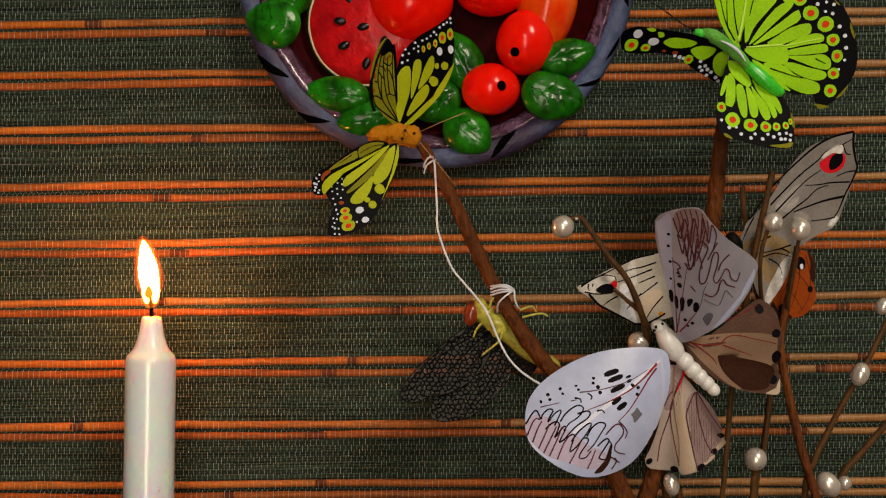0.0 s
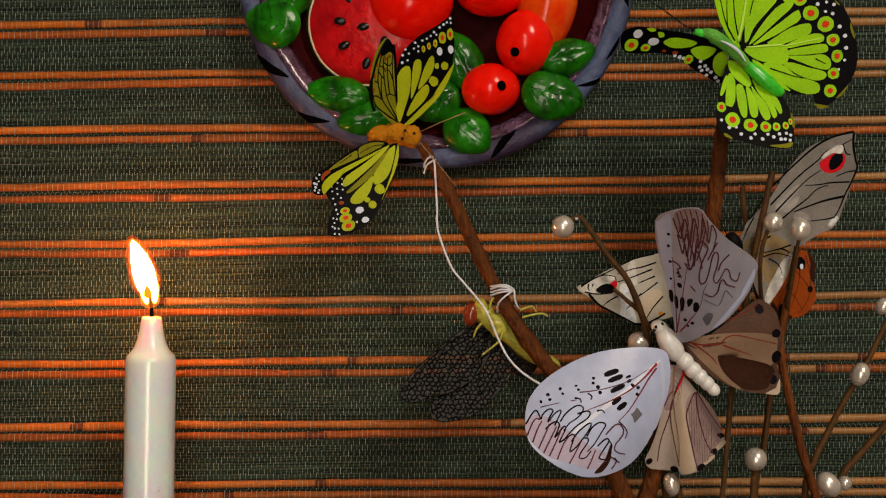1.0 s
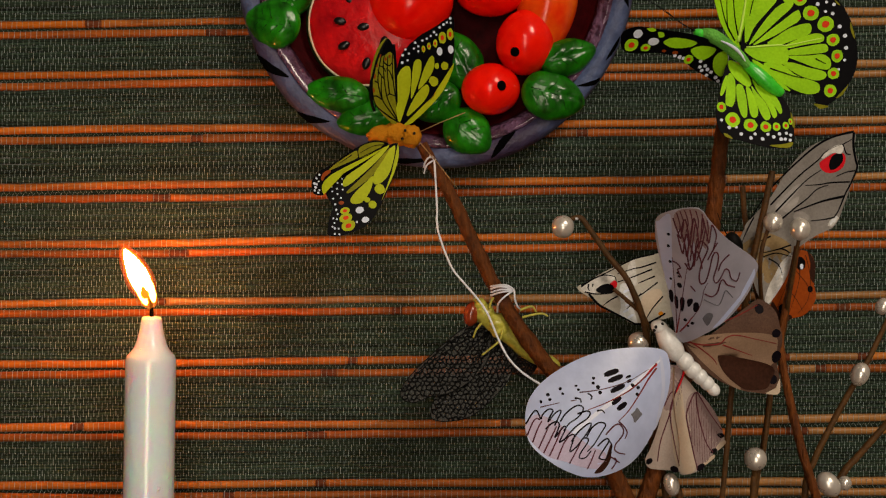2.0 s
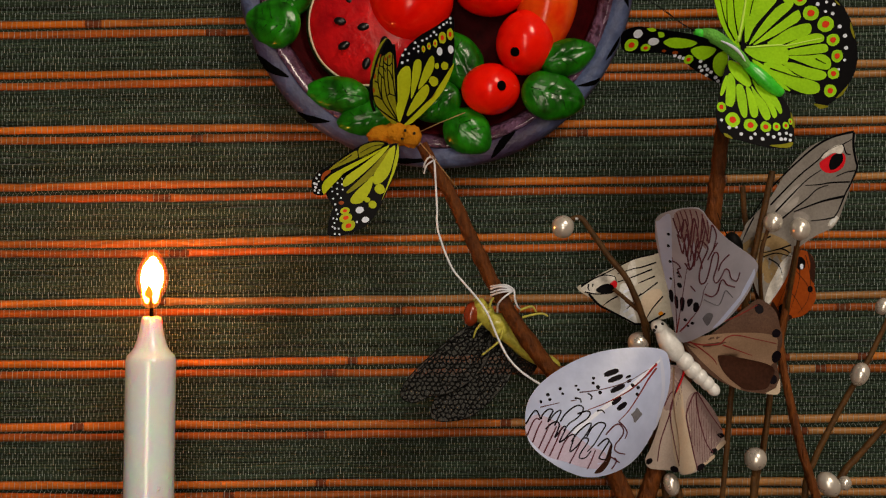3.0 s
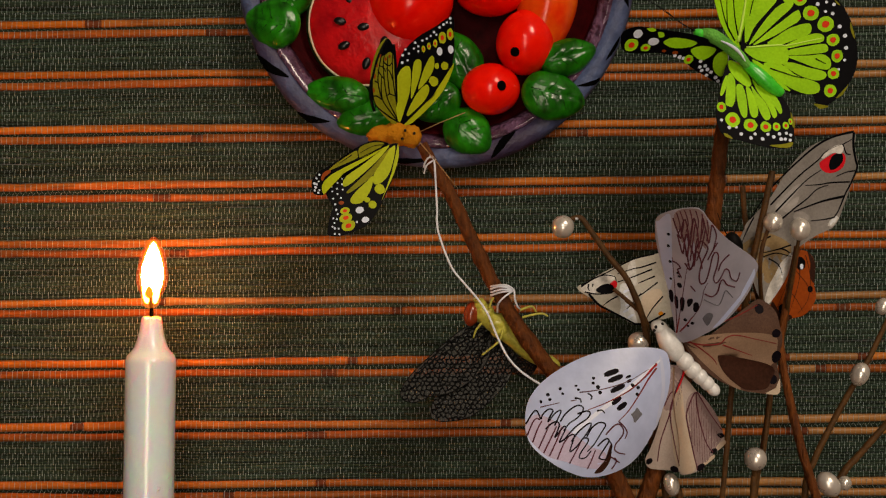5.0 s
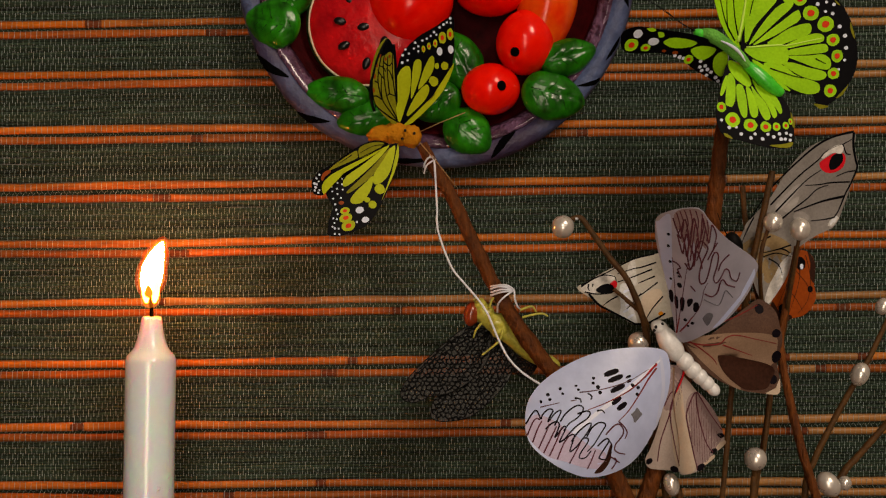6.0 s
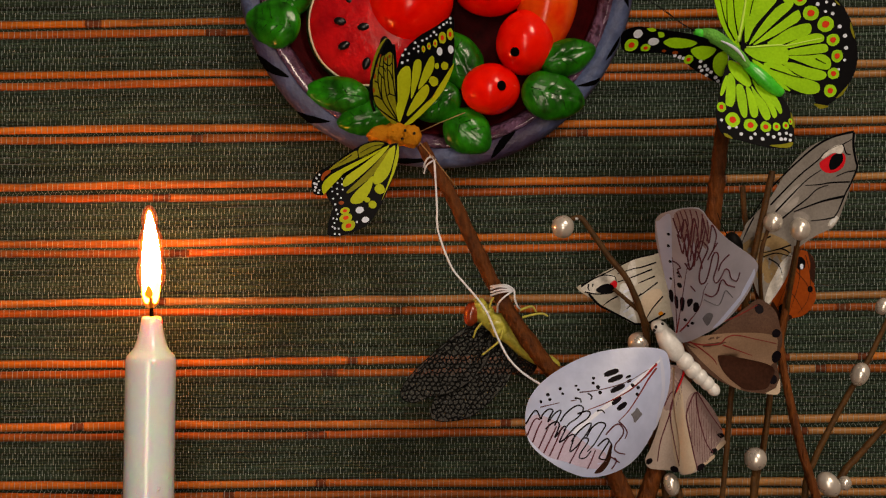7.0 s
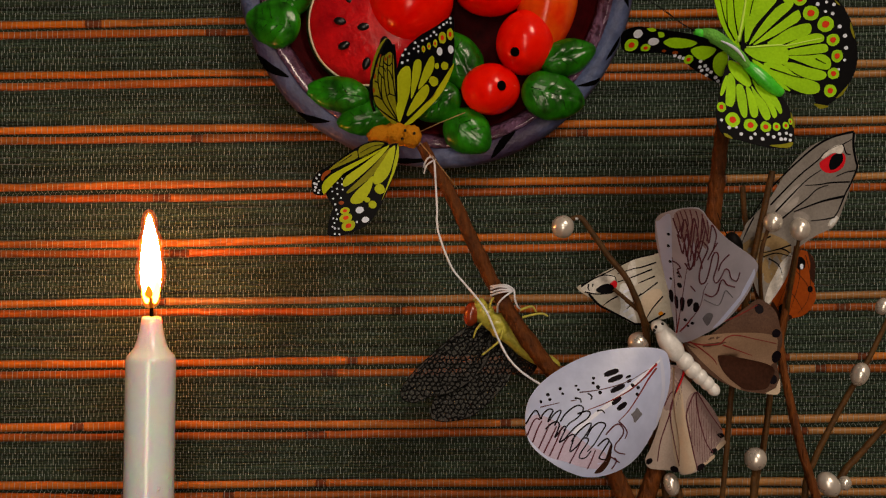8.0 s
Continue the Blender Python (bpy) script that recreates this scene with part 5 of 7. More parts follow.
    w.cells("lime_cell", [[(-7.4, -10.1), (-5.3, -4.3), (-3.6, -2.5), (-4.8, -8.0), (-6.8, -11.2)], [(-5.4, -14.3), (-4.2, -6.9), (-2.6, -1.8), (-0.6, -4.5), (-1.1, -12.1), (-2.7, -15.8), (-4.7, -15.5)], [(0.1, -7.5), (2.5, -7.0), (3.7, -12.0), (3.4, -19.6), (1.4, -20.4), (-0.0, -15.2)], [(4.4, -7.6), (6.0, -8.6), (8.0, -14.0), (8.2, -19.0), (6.7, -20.8), (5.1, -19.3), (4.5, -13.0)]], LIME, "", True, 0.0, 1.07)
    w.cells("lime_cell", [[(6.9, -7.5), (9.0, -10.3), (12.4, -15.2), (13.5, -20.2), (11.5, -21.8), (9.7, -19.2), (7.8, -13.0)], [(7.6, -4.0), (10.8, -8.4), (15.0, -13.9), (16.4, -19.2), (14.7, -20.5), (12.8, -15.2), (9.2, -9.3)], [(8.8, -2.7), (13.5, -6.9), (17.7, -12.9), (18.8, -17.6), (17.5, -18.5), (14.6, -12.9), (10.5, -7.7)], [(-2.3, 3.9), (0.1, 4.0), (4.0, 0.9), (6.5, -4.9), (4.8, -6.8), (0.6, -4.0), (-2.0, 0.0)]], LIME, "", True, 0.0, 1.07)
    ring_marks(w, [(-7.6, -16.6, 2.1, 1.1), (-3.2, -22.2, 3.3, 1.0), (4.5, -24.5, 3.0, 0.95), (11.1, -25.2, 2.4, 1.0), (15.9, -25.1, 1.7, 1.1), (20.0, -24.6, 1.4, 1.2), (22.2, -22.8, 0.9, 1.6)], LIME)
    w.spots("white_spot", [(-8.1, -22.4, 0.7), (-5.0, -25.7, 0.8), (-1.9, -25.4, 0.7), (-0.0, -28.5, 0.8), (4.1, -30.2, 0.8), (6.1, -28.4, 0.7), (9.2, -30.6, 0.8), (11.7, -28.5, 0.7), (14.2, -29.6, 0.8), (16.8, -28.3, 0.8), (17.3, -30.6, 0.8), (19.9, -28.0, 0.7), (19.1, -30.6, 0.7), (21.7, -28.8, 0.7), (21.2, -31.1, 0.7)], WHITESPOT)
    w.cells("pale_edge", [[(-7.7, -28.1), (-5.4, -29.1), (-4.0, -30.6), (-6.9, -29.9)], [(12.1, -33.4), (18.0, -32.8), (22.3, -32.0), (20.6, -34.3), (15.5, -34.3)], [(22.8, -18.5), (23.9, -22.3), (23.8, -25.6), (22.7, -24.1)]], OLIVE)


def white_butterfly():
    bf = thing("butterfly", (0.1051, -0.082, 0.9315), "white silk butterfly with ink scribbles and black spots", "butterfly", "butterflies")
    bm = bmesh.new()
    ball(bm, facing((0.098, -0.082, 0.939), -58), (0.0090, 0.0047, 0.0047), 28, 18, 0.06, 250)
    part("thorax", bm, PLUSH, bf, "plump white thorax")
    bm = bmesh.new()
    ball(bm, facing((0.0934, -0.082, 0.9461), -30), (0.0040, 0.0031, 0.0031), 20, 14, 0.08, 300)
    head = part("head", bm, PLUSH, bf, "small white head with black eyes")
    for q in [(0.0914, -0.0846, 0.9465), (0.0908, -0.084, 0.945), (0.0942, -0.0844, 0.9477)]:
        bm = bmesh.new()
        ball(bm, facing(q), (0.0007, 0.0008, 0.0006), 10, 8)
        part("eye", bm, INK, head)
    bm = bmesh.new()
    for q, r in zip([(0.1044, -0.082, 0.9315), (0.1078, -0.082, 0.9278), (0.1109, -0.082, 0.9249), (0.1139, -0.082, 0.9222), (0.1166, -0.082, 0.9195)], (0.0046, 0.0044, 0.0041, 0.0038, 0.0033)):
        ball(bm, facing(q, -48), (r, r * 0.82, r * 0.85), 20, 14, 0.05, 300)
    part("abdomen", bm, PLUSH, bf, "white segmented abdomen")

    # large fore wing, nearest the mat's middle
    w = Wing(bf, "fore_wing", pose(0.0948, -0.086, 0.9319, 78, 0, 12), [(1.0, -0.1), (-2.7, 4.9), (-16.9, 5.9), (-31.7, 4.0), (-44.2, -1.0), (-54.3, -7.8), (-60.2, -15.6), (-62.1, -24.2), (-61.1, -32.3), (-55.7, -38.5), (-47.0, -44.1), (-36.7, -47.2), (-25.5, -46.1), (-15.2, -41.8), (-8.0, -33.7), (-3.6, -23.9), (0.5, -12.1)], SILK,
             lambda u, v: 3.0 - 0.013 * (0.52 * u - 0.85 * v + 3) ** 2 - 0.0025 * max(0, -20 - u) ** 2 + 0.03 * math.hypot(u, v) * math.sin(math.atan2(v - 3, -u + 6) * 5), "white silk fore wing with scribbled lines")
    # the crease's bright highlight, put into the silk's colour
    w.cells("satin_fold", [[(-2.4, 1.2), (-10.5, -4.6), (-18.4, -10.6), (-32.0, -19.8), (-41.5, -26.6), (-43.0, -29.4), (-33.2, -22.6), (-19.6, -13.4), (-10.5, -6.2), (-5.0, -1.9)]], SHEENSILK, "sheen along the crease, painted as a paler band", True, -0.05)
    w.cells("pale_fold", [[(-3.4, 2.0), (-2.1, -0.4), (-1.4, -9.9), (-2.3, -21.4), (-5.3, -29.0), (-4.2, -21.4), (-2.9, -12.2), (-3.0, -3.9)]], PALESILK, "paler folded edge")
    w.cells("pink_tint", [[(-62.0, -24.5), (-57.7, -20.7), (-51.8, -22.9), (-44.8, -28.1), (-36.2, -34.6), (-29.8, -37.1), (-28.4, -40.7), (-31.1, -43.6), (-38.5, -43.3), (-46.5, -40.7), (-54.4, -38.1), (-59.6, -33.0), (-61.9, -28.7)]], PINK, "faint pink tint")
    w.blocks("black_patch", [[(-28.3, -4.2), (-22.1, -2.4), (-21.6, -4.6), (-28.1, -6.6)], [(-27.0, -7.1), (-20.5, -4.8), (-20.0, -7.0), (-26.6, -9.2)], [(-26.2, -11.3), (-19.9, -8.8), (-19.6, -11.0), (-26.1, -13.6)], [(-26.3, -16.6), (-22.2, -14.1), (-21.5, -15.9), (-25.7, -18.7)], [(-24.4, -19.0), (-19.9, -16.4), (-19.2, -18.3), (-23.2, -21.0)], [(-19.2, -6.4), (-16.9, -5.5), (-16.6, -6.5), (-19.0, -7.3)], [(-19.1, -8.2), (-16.8, -7.1), (-16.6, -8.4), (-18.6, -9.2)]], INKLINE)
    w.blocks("grey_patch", [[(-18.0, -22.1), (-16.1, -21.2), (-14.9, -19.0), (-13.1, -21.3), (-12.1, -22.2), (-13.7, -23.6), (-16.0, -26.1), (-16.7, -23.2)]], GREYMARK)
    w.cells("brown_tip", [[(-29.2, -40.2), (-26.9, -34.1), (-26.3, -37.3), (-27.0, -41.5), (-30.1, -45.2), (-33.9, -45.6), (-31.2, -42.6)]], DARKBROWN)
    w.spots("black_dot", [(-32.8, -6.5, 0.65), (-33.1, -8.6, 0.65), (-31.3, -10.4, 0.89), (-30.7, -12.7, 0.81), (-51.9, -12.6, 0.73), (-51.4, -14.7, 0.65), (-46.7, -10.3, 0.65), (-46.0, -12.5, 0.56), (-40.2, -9.4, 0.65, 0.7), (-39.5, -11.1, 0.56), (-16.3, -10.1, 0.97, 0.8, -30.0), (-14.0, -11.1, 0.81), (-14.6, -13.9, 0.73), (-55.0, -15.4, 0.48, 1.6)], INKLINE)
    w.lines("dark_vein", [[(-39.2, -12.3), (-28.7, -11.2), (-17.5, -8.1), (-8.7, -3.5)], [(-55.5, -17.7), (-47.6, -16.2)], [(-43.1, -15.7), (-40.6, -15.4)]], MAUVELINE, 0.5)
    w.lines("red_vein", [[(-5.0, -1.1), (-8.8, -5.1), (-16.1, -11.0), (-21.3, -13.9), (-29.1, -17.3), (-36.4, -19.7)], [(-5.2, -3.1), (-9.0, -7.5), (-12.9, -13.0), (-18.5, -20.3), (-23.5, -24.9)]], REDLINE, 0.95, taper=0.35)
    w.lines("red_root", [[(-4.9, -1.6), (-7.7, -3.7), (-10.6, -6.6), (-13.4, -9.1)]], CRIMSON, 1.0, "bright red root of a vein", 0.3)
    w.lines("ink_scribble", [[(-62.0, -24.5), (-58.9, -20.1), (-57.2, -19.0), (-56.4, -20.8), (-55.8, -22.7), (-54.9, -20.8), (-52.7, -18.9), (-51.1, -18.8), (-50.8, -19.8), (-52.6, -22.4), (-53.1, -24.0), (-50.4, -20.9), (-48.3, -19.5), (-47.5, -19.9), (-49.3, -23.3), (-50.7, -25.6)], [(-54.5, -27.0), (-51.9, -24.8), (-49.8, -24.1), (-48.7, -25.3), (-50.1, -28.7), (-51.0, -30.6), (-48.0, -27.2), (-46.7, -26.1), (-46.4, -27.3), (-48.6, -31.1), (-49.2, -32.6), (-46.6, -31.1), (-44.1, -29.7), (-42.9, -30.1), (-44.4, -34.3), (-45.0, -36.6), (-41.9, -34.4), (-39.3, -31.4), (-37.2, -31.5), (-37.3, -33.0), (-39.6, -36.0), (-41.0, -38.3), (-40.6, -39.4), (-38.2, -39.1), (-35.9, -36.5)]], INKLINE, 0.72, "dark scribbled ink lines", 0.8, 0.0, 4)
    w.lines("ink_scribble", [[(-48.2, -24.1), (-45.9, -21.1), (-42.5, -18.5), (-40.0, -17.7), (-38.4, -18.6), (-38.9, -20.5), (-41.1, -22.8), (-44.6, -25.0), (-47.2, -28.0)], [(-41.0, -21.2), (-37.2, -20.2), (-35.6, -21.0), (-37.0, -23.3), (-41.3, -25.9), (-44.8, -28.9), (-47.5, -31.9)], [(-44.3, -32.4), (-40.7, -28.2), (-36.4, -25.3), (-35.6, -26.1), (-37.5, -29.1), (-40.6, -32.9), (-43.7, -35.9)], [(-37.6, -30.7), (-35.3, -27.2), (-32.2, -25.2), (-29.7, -25.5), (-29.4, -26.7), (-31.3, -29.3), (-34.5, -33.9), (-37.6, -36.8)], [(-32.9, -34.7), (-30.3, -32.5), (-28.6, -31.8), (-27.8, -32.9), (-30.2, -36.3), (-32.0, -39.0), (-31.7, -39.8), (-29.2, -40.2), (-27.4, -38.0), (-26.3, -34.9), (-27.4, -33.0)], [(-41.4, -14.6), (-39.3, -15.0), (-39.0, -16.6)]], INKLINE, 0.72, "dark scribbled ink lines", 0.8, 0.0, 4)
    w.lines("ink_scribble", [[(-35.9, -12.8), (-34.3, -14.0), (-34.8, -15.5)], [(-32.7, -20.3), (-30.6, -20.1), (-29.4, -21.4)]], INKLINE, 0.72, "dark scribbled ink lines", 0.8, 0.0, 4)
    w.lines("mauve_scribble", [[(-61.9, -29.1), (-59.1, -23.8), (-57.4, -22.3), (-56.3, -23.0)], [(-60.1, -32.2), (-57.3, -26.2), (-55.5, -23.5)], [(-57.8, -34.7), (-54.1, -27.8), (-52.7, -24.8)], [(-55.9, -36.6), (-51.8, -29.4), (-49.9, -26.0)], [(-53.6, -37.9), (-49.9, -31.0), (-47.9, -26.5)], [(-50.4, -39.4), (-47.6, -33.4), (-45.3, -30.4)], [(-45.3, -41.3), (-42.0, -35.9), (-40.2, -32.5)], [(-37.3, -43.8), (-35.4, -40.0), (-33.9, -36.2)], [(-25.4, -44.2), (-23.5, -41.2), (-24.6, -39.6)], [(-26.7, -39.2), (-24.3, -40.4), (-21.9, -41.7)], [(-23.5, -24.9), (-20.7, -27.3), (-19.3, -29.7), (-20.3, -32.0)], [(-29.3, -30.2), (-25.7, -26.8), (-23.2, -26.1), (-21.2, -28.1), (-21.4, -30.4), (-23.2, -32.7), (-24.6, -34.2), (-24.8, -36.5), (-22.4, -37.8), (-19.5, -38.3)]], MAUVELINE, 0.7, "mauve ink lines", 0.8, 0.0, 4)

    # upper fore wing, in a darker copy of the same silk for its shade
    w = Wing(bf, "fore_wing", pose(0.1023, -0.085, 0.941, 127, 0, -20), [(-0.6, -0.7), (-2.6, 13.2), (-3.7, 31.5), (-5.6, 45.7), (-5.8, 57.1), (-4.2, 63.8), (1.1, 68.1), (7.5, 70.7), (13.6, 70.6), (17.0, 64.1), (23.2, 52.5), (32.5, 38.3), (32.1, 32.0), (28.6, 23.7), (20.7, 13.2), (10.9, 5.4)], SHADESILK,
             lambda u, v: 1.2 - 0.011 * (u - 9) ** 2 + 0.025 * math.hypot(u, v) * math.sin(math.atan2(u, v + 4) * 8), "white silk fore wing with scribbles, its shade put into darker silk")
    w.cells("mauve_tip", [[(3.0, 66.3), (5.4, 69.6), (10.3, 70.9), (14.0, 69.6), (16.4, 63.6), (16.6, 57.0), (14.2, 50.5), (13.2, 56.5), (11.2, 46.0), (10.2, 55.5), (8.2, 48.5), (7.4, 58.0), (5.2, 53.5), (4.6, 61.5), (3.2, 60.0)]], MAUVETINT, "mauve tip")
    w.cells("pale_edge", [[(-5.0, 59.3), (-3.6, 62.4), (1.6, 66.5), (0.6, 49.7), (-0.6, 34.3), (-2.9, 27.4), (-4.4, 38.5)]], SILK, "paler folded edge")
    w.cells("pale_edge", [[(31.7, 34.9), (31.4, 30.9), (26.6, 22.3), (18.3, 11.6), (14.1, 8.8), (23.3, 19.5), (28.3, 26.1), (29.8, 31.1)]], SILK, "paler folded edge")
    w.blocks("black_patch", [[(-3.0, 27.7), (-0.9, 27.1), (-1.5, 20.3), (-3.1, 21.2)], [(-0.7, 25.8), (0.9, 24.1), (0.3, 17.2), (-1.2, 18.9)], [(1.5, 24.8), (3.9, 24.8), (2.6, 17.3), (1.2, 16.7)], [(4.4, 24.1), (7.2, 24.9), (6.7, 22.0), (4.5, 19.3)], [(7.2, 22.9), (9.5, 22.2), (8.6, 16.9), (6.4, 17.4)]], INKLINE)
    w.blocks("grey_patch", [[(9.8, 13.5), (12.5, 16.5), (14.8, 15.2), (13.3, 11.5), (11.6, 8.9), (10.4, 11.5)]], GREYMARK)
    w.spots("black_dot", [(-0.1, 56.7, 0.73), (-0.8, 50.7, 0.73), (-0.8, 42.7, 0.73), (-1.4, 33.6, 0.65), (2.1, 31.1, 1.05, 1.3), (2.8, 12.5, 0.81), (5.7, 10.8, 0.81), (1.9, 37.5, 0.56), (2.2, 35.8, 0.56), (3.7, 9.2, 0.56)], INKLINE)
    w.lines("mauve_streak", [[(4.4, 68.0), (5.2, 62.0), (4.0, 57.5)], [(5.8, 69.2), (6.8, 63.6), (5.6, 58.5)], [(7.6, 70.0), (8.6, 64.0), (7.2, 59.0)], [(9.8, 70.3), (10.2, 64.5), (8.9, 58.0)], [(12.0, 69.9), (12.6, 64.2), (11.3, 57.2)], [(14.2, 68.3), (14.4, 62.4), (13.0, 56.2)], [(15.9, 64.8), (16.0, 59.5), (14.9, 54.6)]], MAUVELINE, 0.62, "mauve ink streaks at the tip", 0.7, 0.0, 4)
    w.lines("mauve_scribble", [[(3.7, 57.6), (4.3, 52.0), (5.1, 48.2), (6.4, 54.8), (7.5, 58.5), (7.8, 52.9), (6.8, 46.3), (7.5, 40.5), (9.5, 46.3), (10.8, 53.8), (11.8, 56.6)], [(0.1, 43.4), (2.3, 42.4), (3.3, 40.5), (2.1, 39.3), (3.3, 35.4)], [(5.5, 43.4), (7.1, 40.0), (8.9, 43.4), (10.1, 49.1), (12.4, 54.8), (14.4, 52.9), (15.0, 50.1), (12.2, 43.4), (10.6, 36.6), (11.0, 32.7), (13.0, 33.7), (14.9, 39.6), (16.6, 46.3), (17.8, 48.2), (18.8, 46.3), (18.1, 41.5), (16.1, 34.7), (17.0, 31.8), (19.1, 34.7), (20.8, 38.2), (22.2, 36.7), (22.7, 32.8), (24.8, 30.9), (26.2, 34.8)], [(18.9, 52.9), (16.3, 48.2), (14.6, 44.8)], [(22.8, 45.4), (19.6, 42.0), (18.2, 38.1)]], MAUVELINE, 0.72, "mauve ink lines", 0.8, 0.0, 4)
    w.lines("mauve_scribble", [[(12.1, 26.8), (14.6, 24.8), (17.0, 26.8), (18.5, 31.8), (19.7, 32.8), (21.0, 29.9), (23.9, 28.0)], [(6.7, 31.7), (8.4, 28.7)], [(2.6, 65.3), (3.7, 60.1), (4.9, 55.7), (5.9, 61.6), (7.5, 65.5), (8.2, 58.4), (8.3, 53.1), (9.7, 60.0), (11.0, 66.4), (11.9, 58.4), (11.6, 51.1), (13.2, 58.3), (14.3, 66.4), (15.1, 60.0), (15.7, 53.4), (16.9, 59.0), (17.6, 62.2), (18.8, 56.7), (17.2, 50.1)], [(5.1, 61.6), (6.4, 51.8), (6.5, 46.7), (8.1, 53.4), (9.2, 48.4), (9.0, 42.0), (10.7, 50.1), (11.9, 45.0), (12.1, 40.6)], [(11.2, 63.2), (9.4, 53.4), (7.7, 45.0)], [(14.9, 60.0), (12.7, 51.7), (10.3, 45.0)]], MAUVELINE, 0.72, "mauve ink lines", 0.8, 0.0, 4)
    w.lines("grey_scribble", [[(11.5, 23.7), (13.6, 21.8), (16.6, 19.8), (18.2, 21.9), (20.1, 26.9), (21.5, 25.4), (22.8, 23.0)]], GREYMARK, 0.5, "pale grey ink line", 0.8)
    w.lines("red_vein", [[(-1.7, 4.3), (1.4, 18.5), (4.1, 31.6), (6.6, 43.4)], [(-1.5, 4.3), (-0.7, 17.4), (-0.0, 31.6), (0.3, 45.3)], [(-0.2, 5.4), (8.8, 18.6), (11.9, 28.8), (13.7, 32.7)]], MAUVELINE, 0.42)
    w.lines("red_root", [[(-1.7, 4.3), (-0.6, 9.1), (0.4, 13.3)], [(-0.0, 5.4), (3.4, 10.2), (6.1, 14.4)]], REDLINE, 0.8, "red root of a vein")

    # right hind wing; the fore wing's shade is put into its brown
    w = Wing(bf, "hind_wing", pose(0.1062, -0.08, 0.9367, 94, 0, 12), [(-2.1, 3.0), (5.7, 3.8), (16.1, 10.1), (26.5, 17.7), (33.0, 21.3), (38.9, 16.8), (40.7, 10.0), (42.6, 2.5), (41.9, -6.3), (43.9, -16.4), (41.3, -20.4), (33.2, -19.7), (23.7, -18.0), (12.1, -12.7), (3.9, -5.5)], SHADEDBROWN,
             lambda u, v: 0.0012 * u * u + 0.05 * math.hypot(u, v) * math.sin(math.atan2(v, u + 4) * 8), "brownish hind wing with dark spots at its edge")
    w.cells("tan_band", [[(-0.6, 3.1), (9.1, 5.9), (24.2, 7.0), (37.6, 6.0), (40.7, 1.2), (39.0, -8.1), (24.5, -3.6), (14.3, -2.6), (12.4, -8.4), (18.2, -13.3), (24.3, -18.1), (17.8, -15.1), (10.1, -9.0), (3.7, -2.9)]], TANSILK, "paler tan band")
    w.cells("dark_patch", [[(14.0, -4.3), (15.5, -3.0), (24.1, -4.2), (37.0, -7.2), (41.0, -10.3), (39.0, -14.1), (36.2, -17.8), (27.4, -18.2), (21.8, -15.5), (16.2, -10.1)]], DARKBROWN, "", True, 0.14)
    w.spots("black_dot", [(41.2, -4.0, 2.12, 1.3), (39.9, -14.0, 2.2), (39.2, 6.8, 1.96), (32.3, 17.2, 1.96, 1.1)], INKLINE)
    w.lines("vein", [[(-0.8, 3.2), (5.8, 1.8), (13.7, 2.1), (17.1, 4.9), (21.5, 5.9), (30.5, 4.1), (40.0, 2.1)], [(-0.4, 3.6), (4.9, 0.6), (11.2, -4.0), (13.5, -7.0)], [(15.5, 1.7), (21.8, -0.5), (29.9, -3.4)], [(0.4, 4.4), (10.8, 9.2), (23.9, 14.8), (31.8, 18.9)]], REDLINE, 0.75)
    w.cells("pale_edge", [[(35.7, -19.8), (40.4, -18.6), (42.4, -15.7), (43.3, -13.9), (43.2, -17.4), (41.5, -20.4)]], CREAMSILK)

    # lower hind wing
    w = Wing(bf, "hind_wing", pose(0.1018, -0.08, 0.9254, 94, 0, -4), [(-4.4, 3.9), (-5.7, -9.0), (-8.0, -21.4), (-11.4, -31.4), (-14.0, -37.0), (-11.8, -41.4), (-6.4, -42.9), (0.4, -42.3), (1.9, -43.3), (7.7, -41.2), (9.6, -38.2), (13.0, -37.6), (15.4, -33.6), (18.8, -32.6), (20.2, -27.6), (17.2, -22.6), (13.7, -15.2), (9.8, -9.3), (3.9, -1.9), (0.0, 1.0)], BEIGE,
             lambda u, v: 0.0012 * u * u + 0.1 * math.hypot(u, v) * math.sin(math.atan2(u, -v + 5) * 11), "beige pleated hind wing with dark veins")
    w.cells("cream_band", [[(-0.9, -6.4), (1.5, -5.9), (3.1, -18.8), (5.7, -31.2), (7.2, -40.2), (1.4, -42.3), (-1.6, -33.8), (-2.2, -18.9)]], CREAMSILK, "pale cream band")
    w.cells("mauve_tint", [[(-5.0, 2.4), (-1.6, 4.3), (1.8, 1.7), (0.6, -12.6), (-3.5, -15.7), (-6.1, -13.3)]], MAUVETINT)
    w.cells("grey_panel", [[(3.8, -10.9), (7.4, -7.4), (10.6, -9.0), (15.5, -15.5), (18.7, -22.8), (19.4, -26.9), (17.3, -32.1), (14.1, -36.9), (8.7, -39.2), (7.0, -37.0), (5.0, -27.1), (3.4, -18.0)]], MAUVETINT, "mauve grey pinstriped panel")
    w.lines("pinstripe", [[(4.8, -11.8), (4.6, -25.4)], [(6.0, -11.1), (5.8, -27.9)], [(7.0, -10.4), (7.0, -30.4)], [(8.0, -9.8), (8.3, -32.9)], [(9.2, -11.7), (9.4, -35.3)], [(10.3, -13.5), (10.6, -37.8)], [(11.4, -15.3), (11.8, -37.8)], [(12.5, -17.1), (13.0, -37.8)], [(13.6, -18.9), (14.1, -35.8)], [(14.8, -20.7), (15.2, -33.8)], [(15.8, -22.6), (16.4, -31.8)], [(16.9, -24.4), (17.6, -29.8)]], MAUVELINE, 0.2, "fine mauve stripes", 1.0)
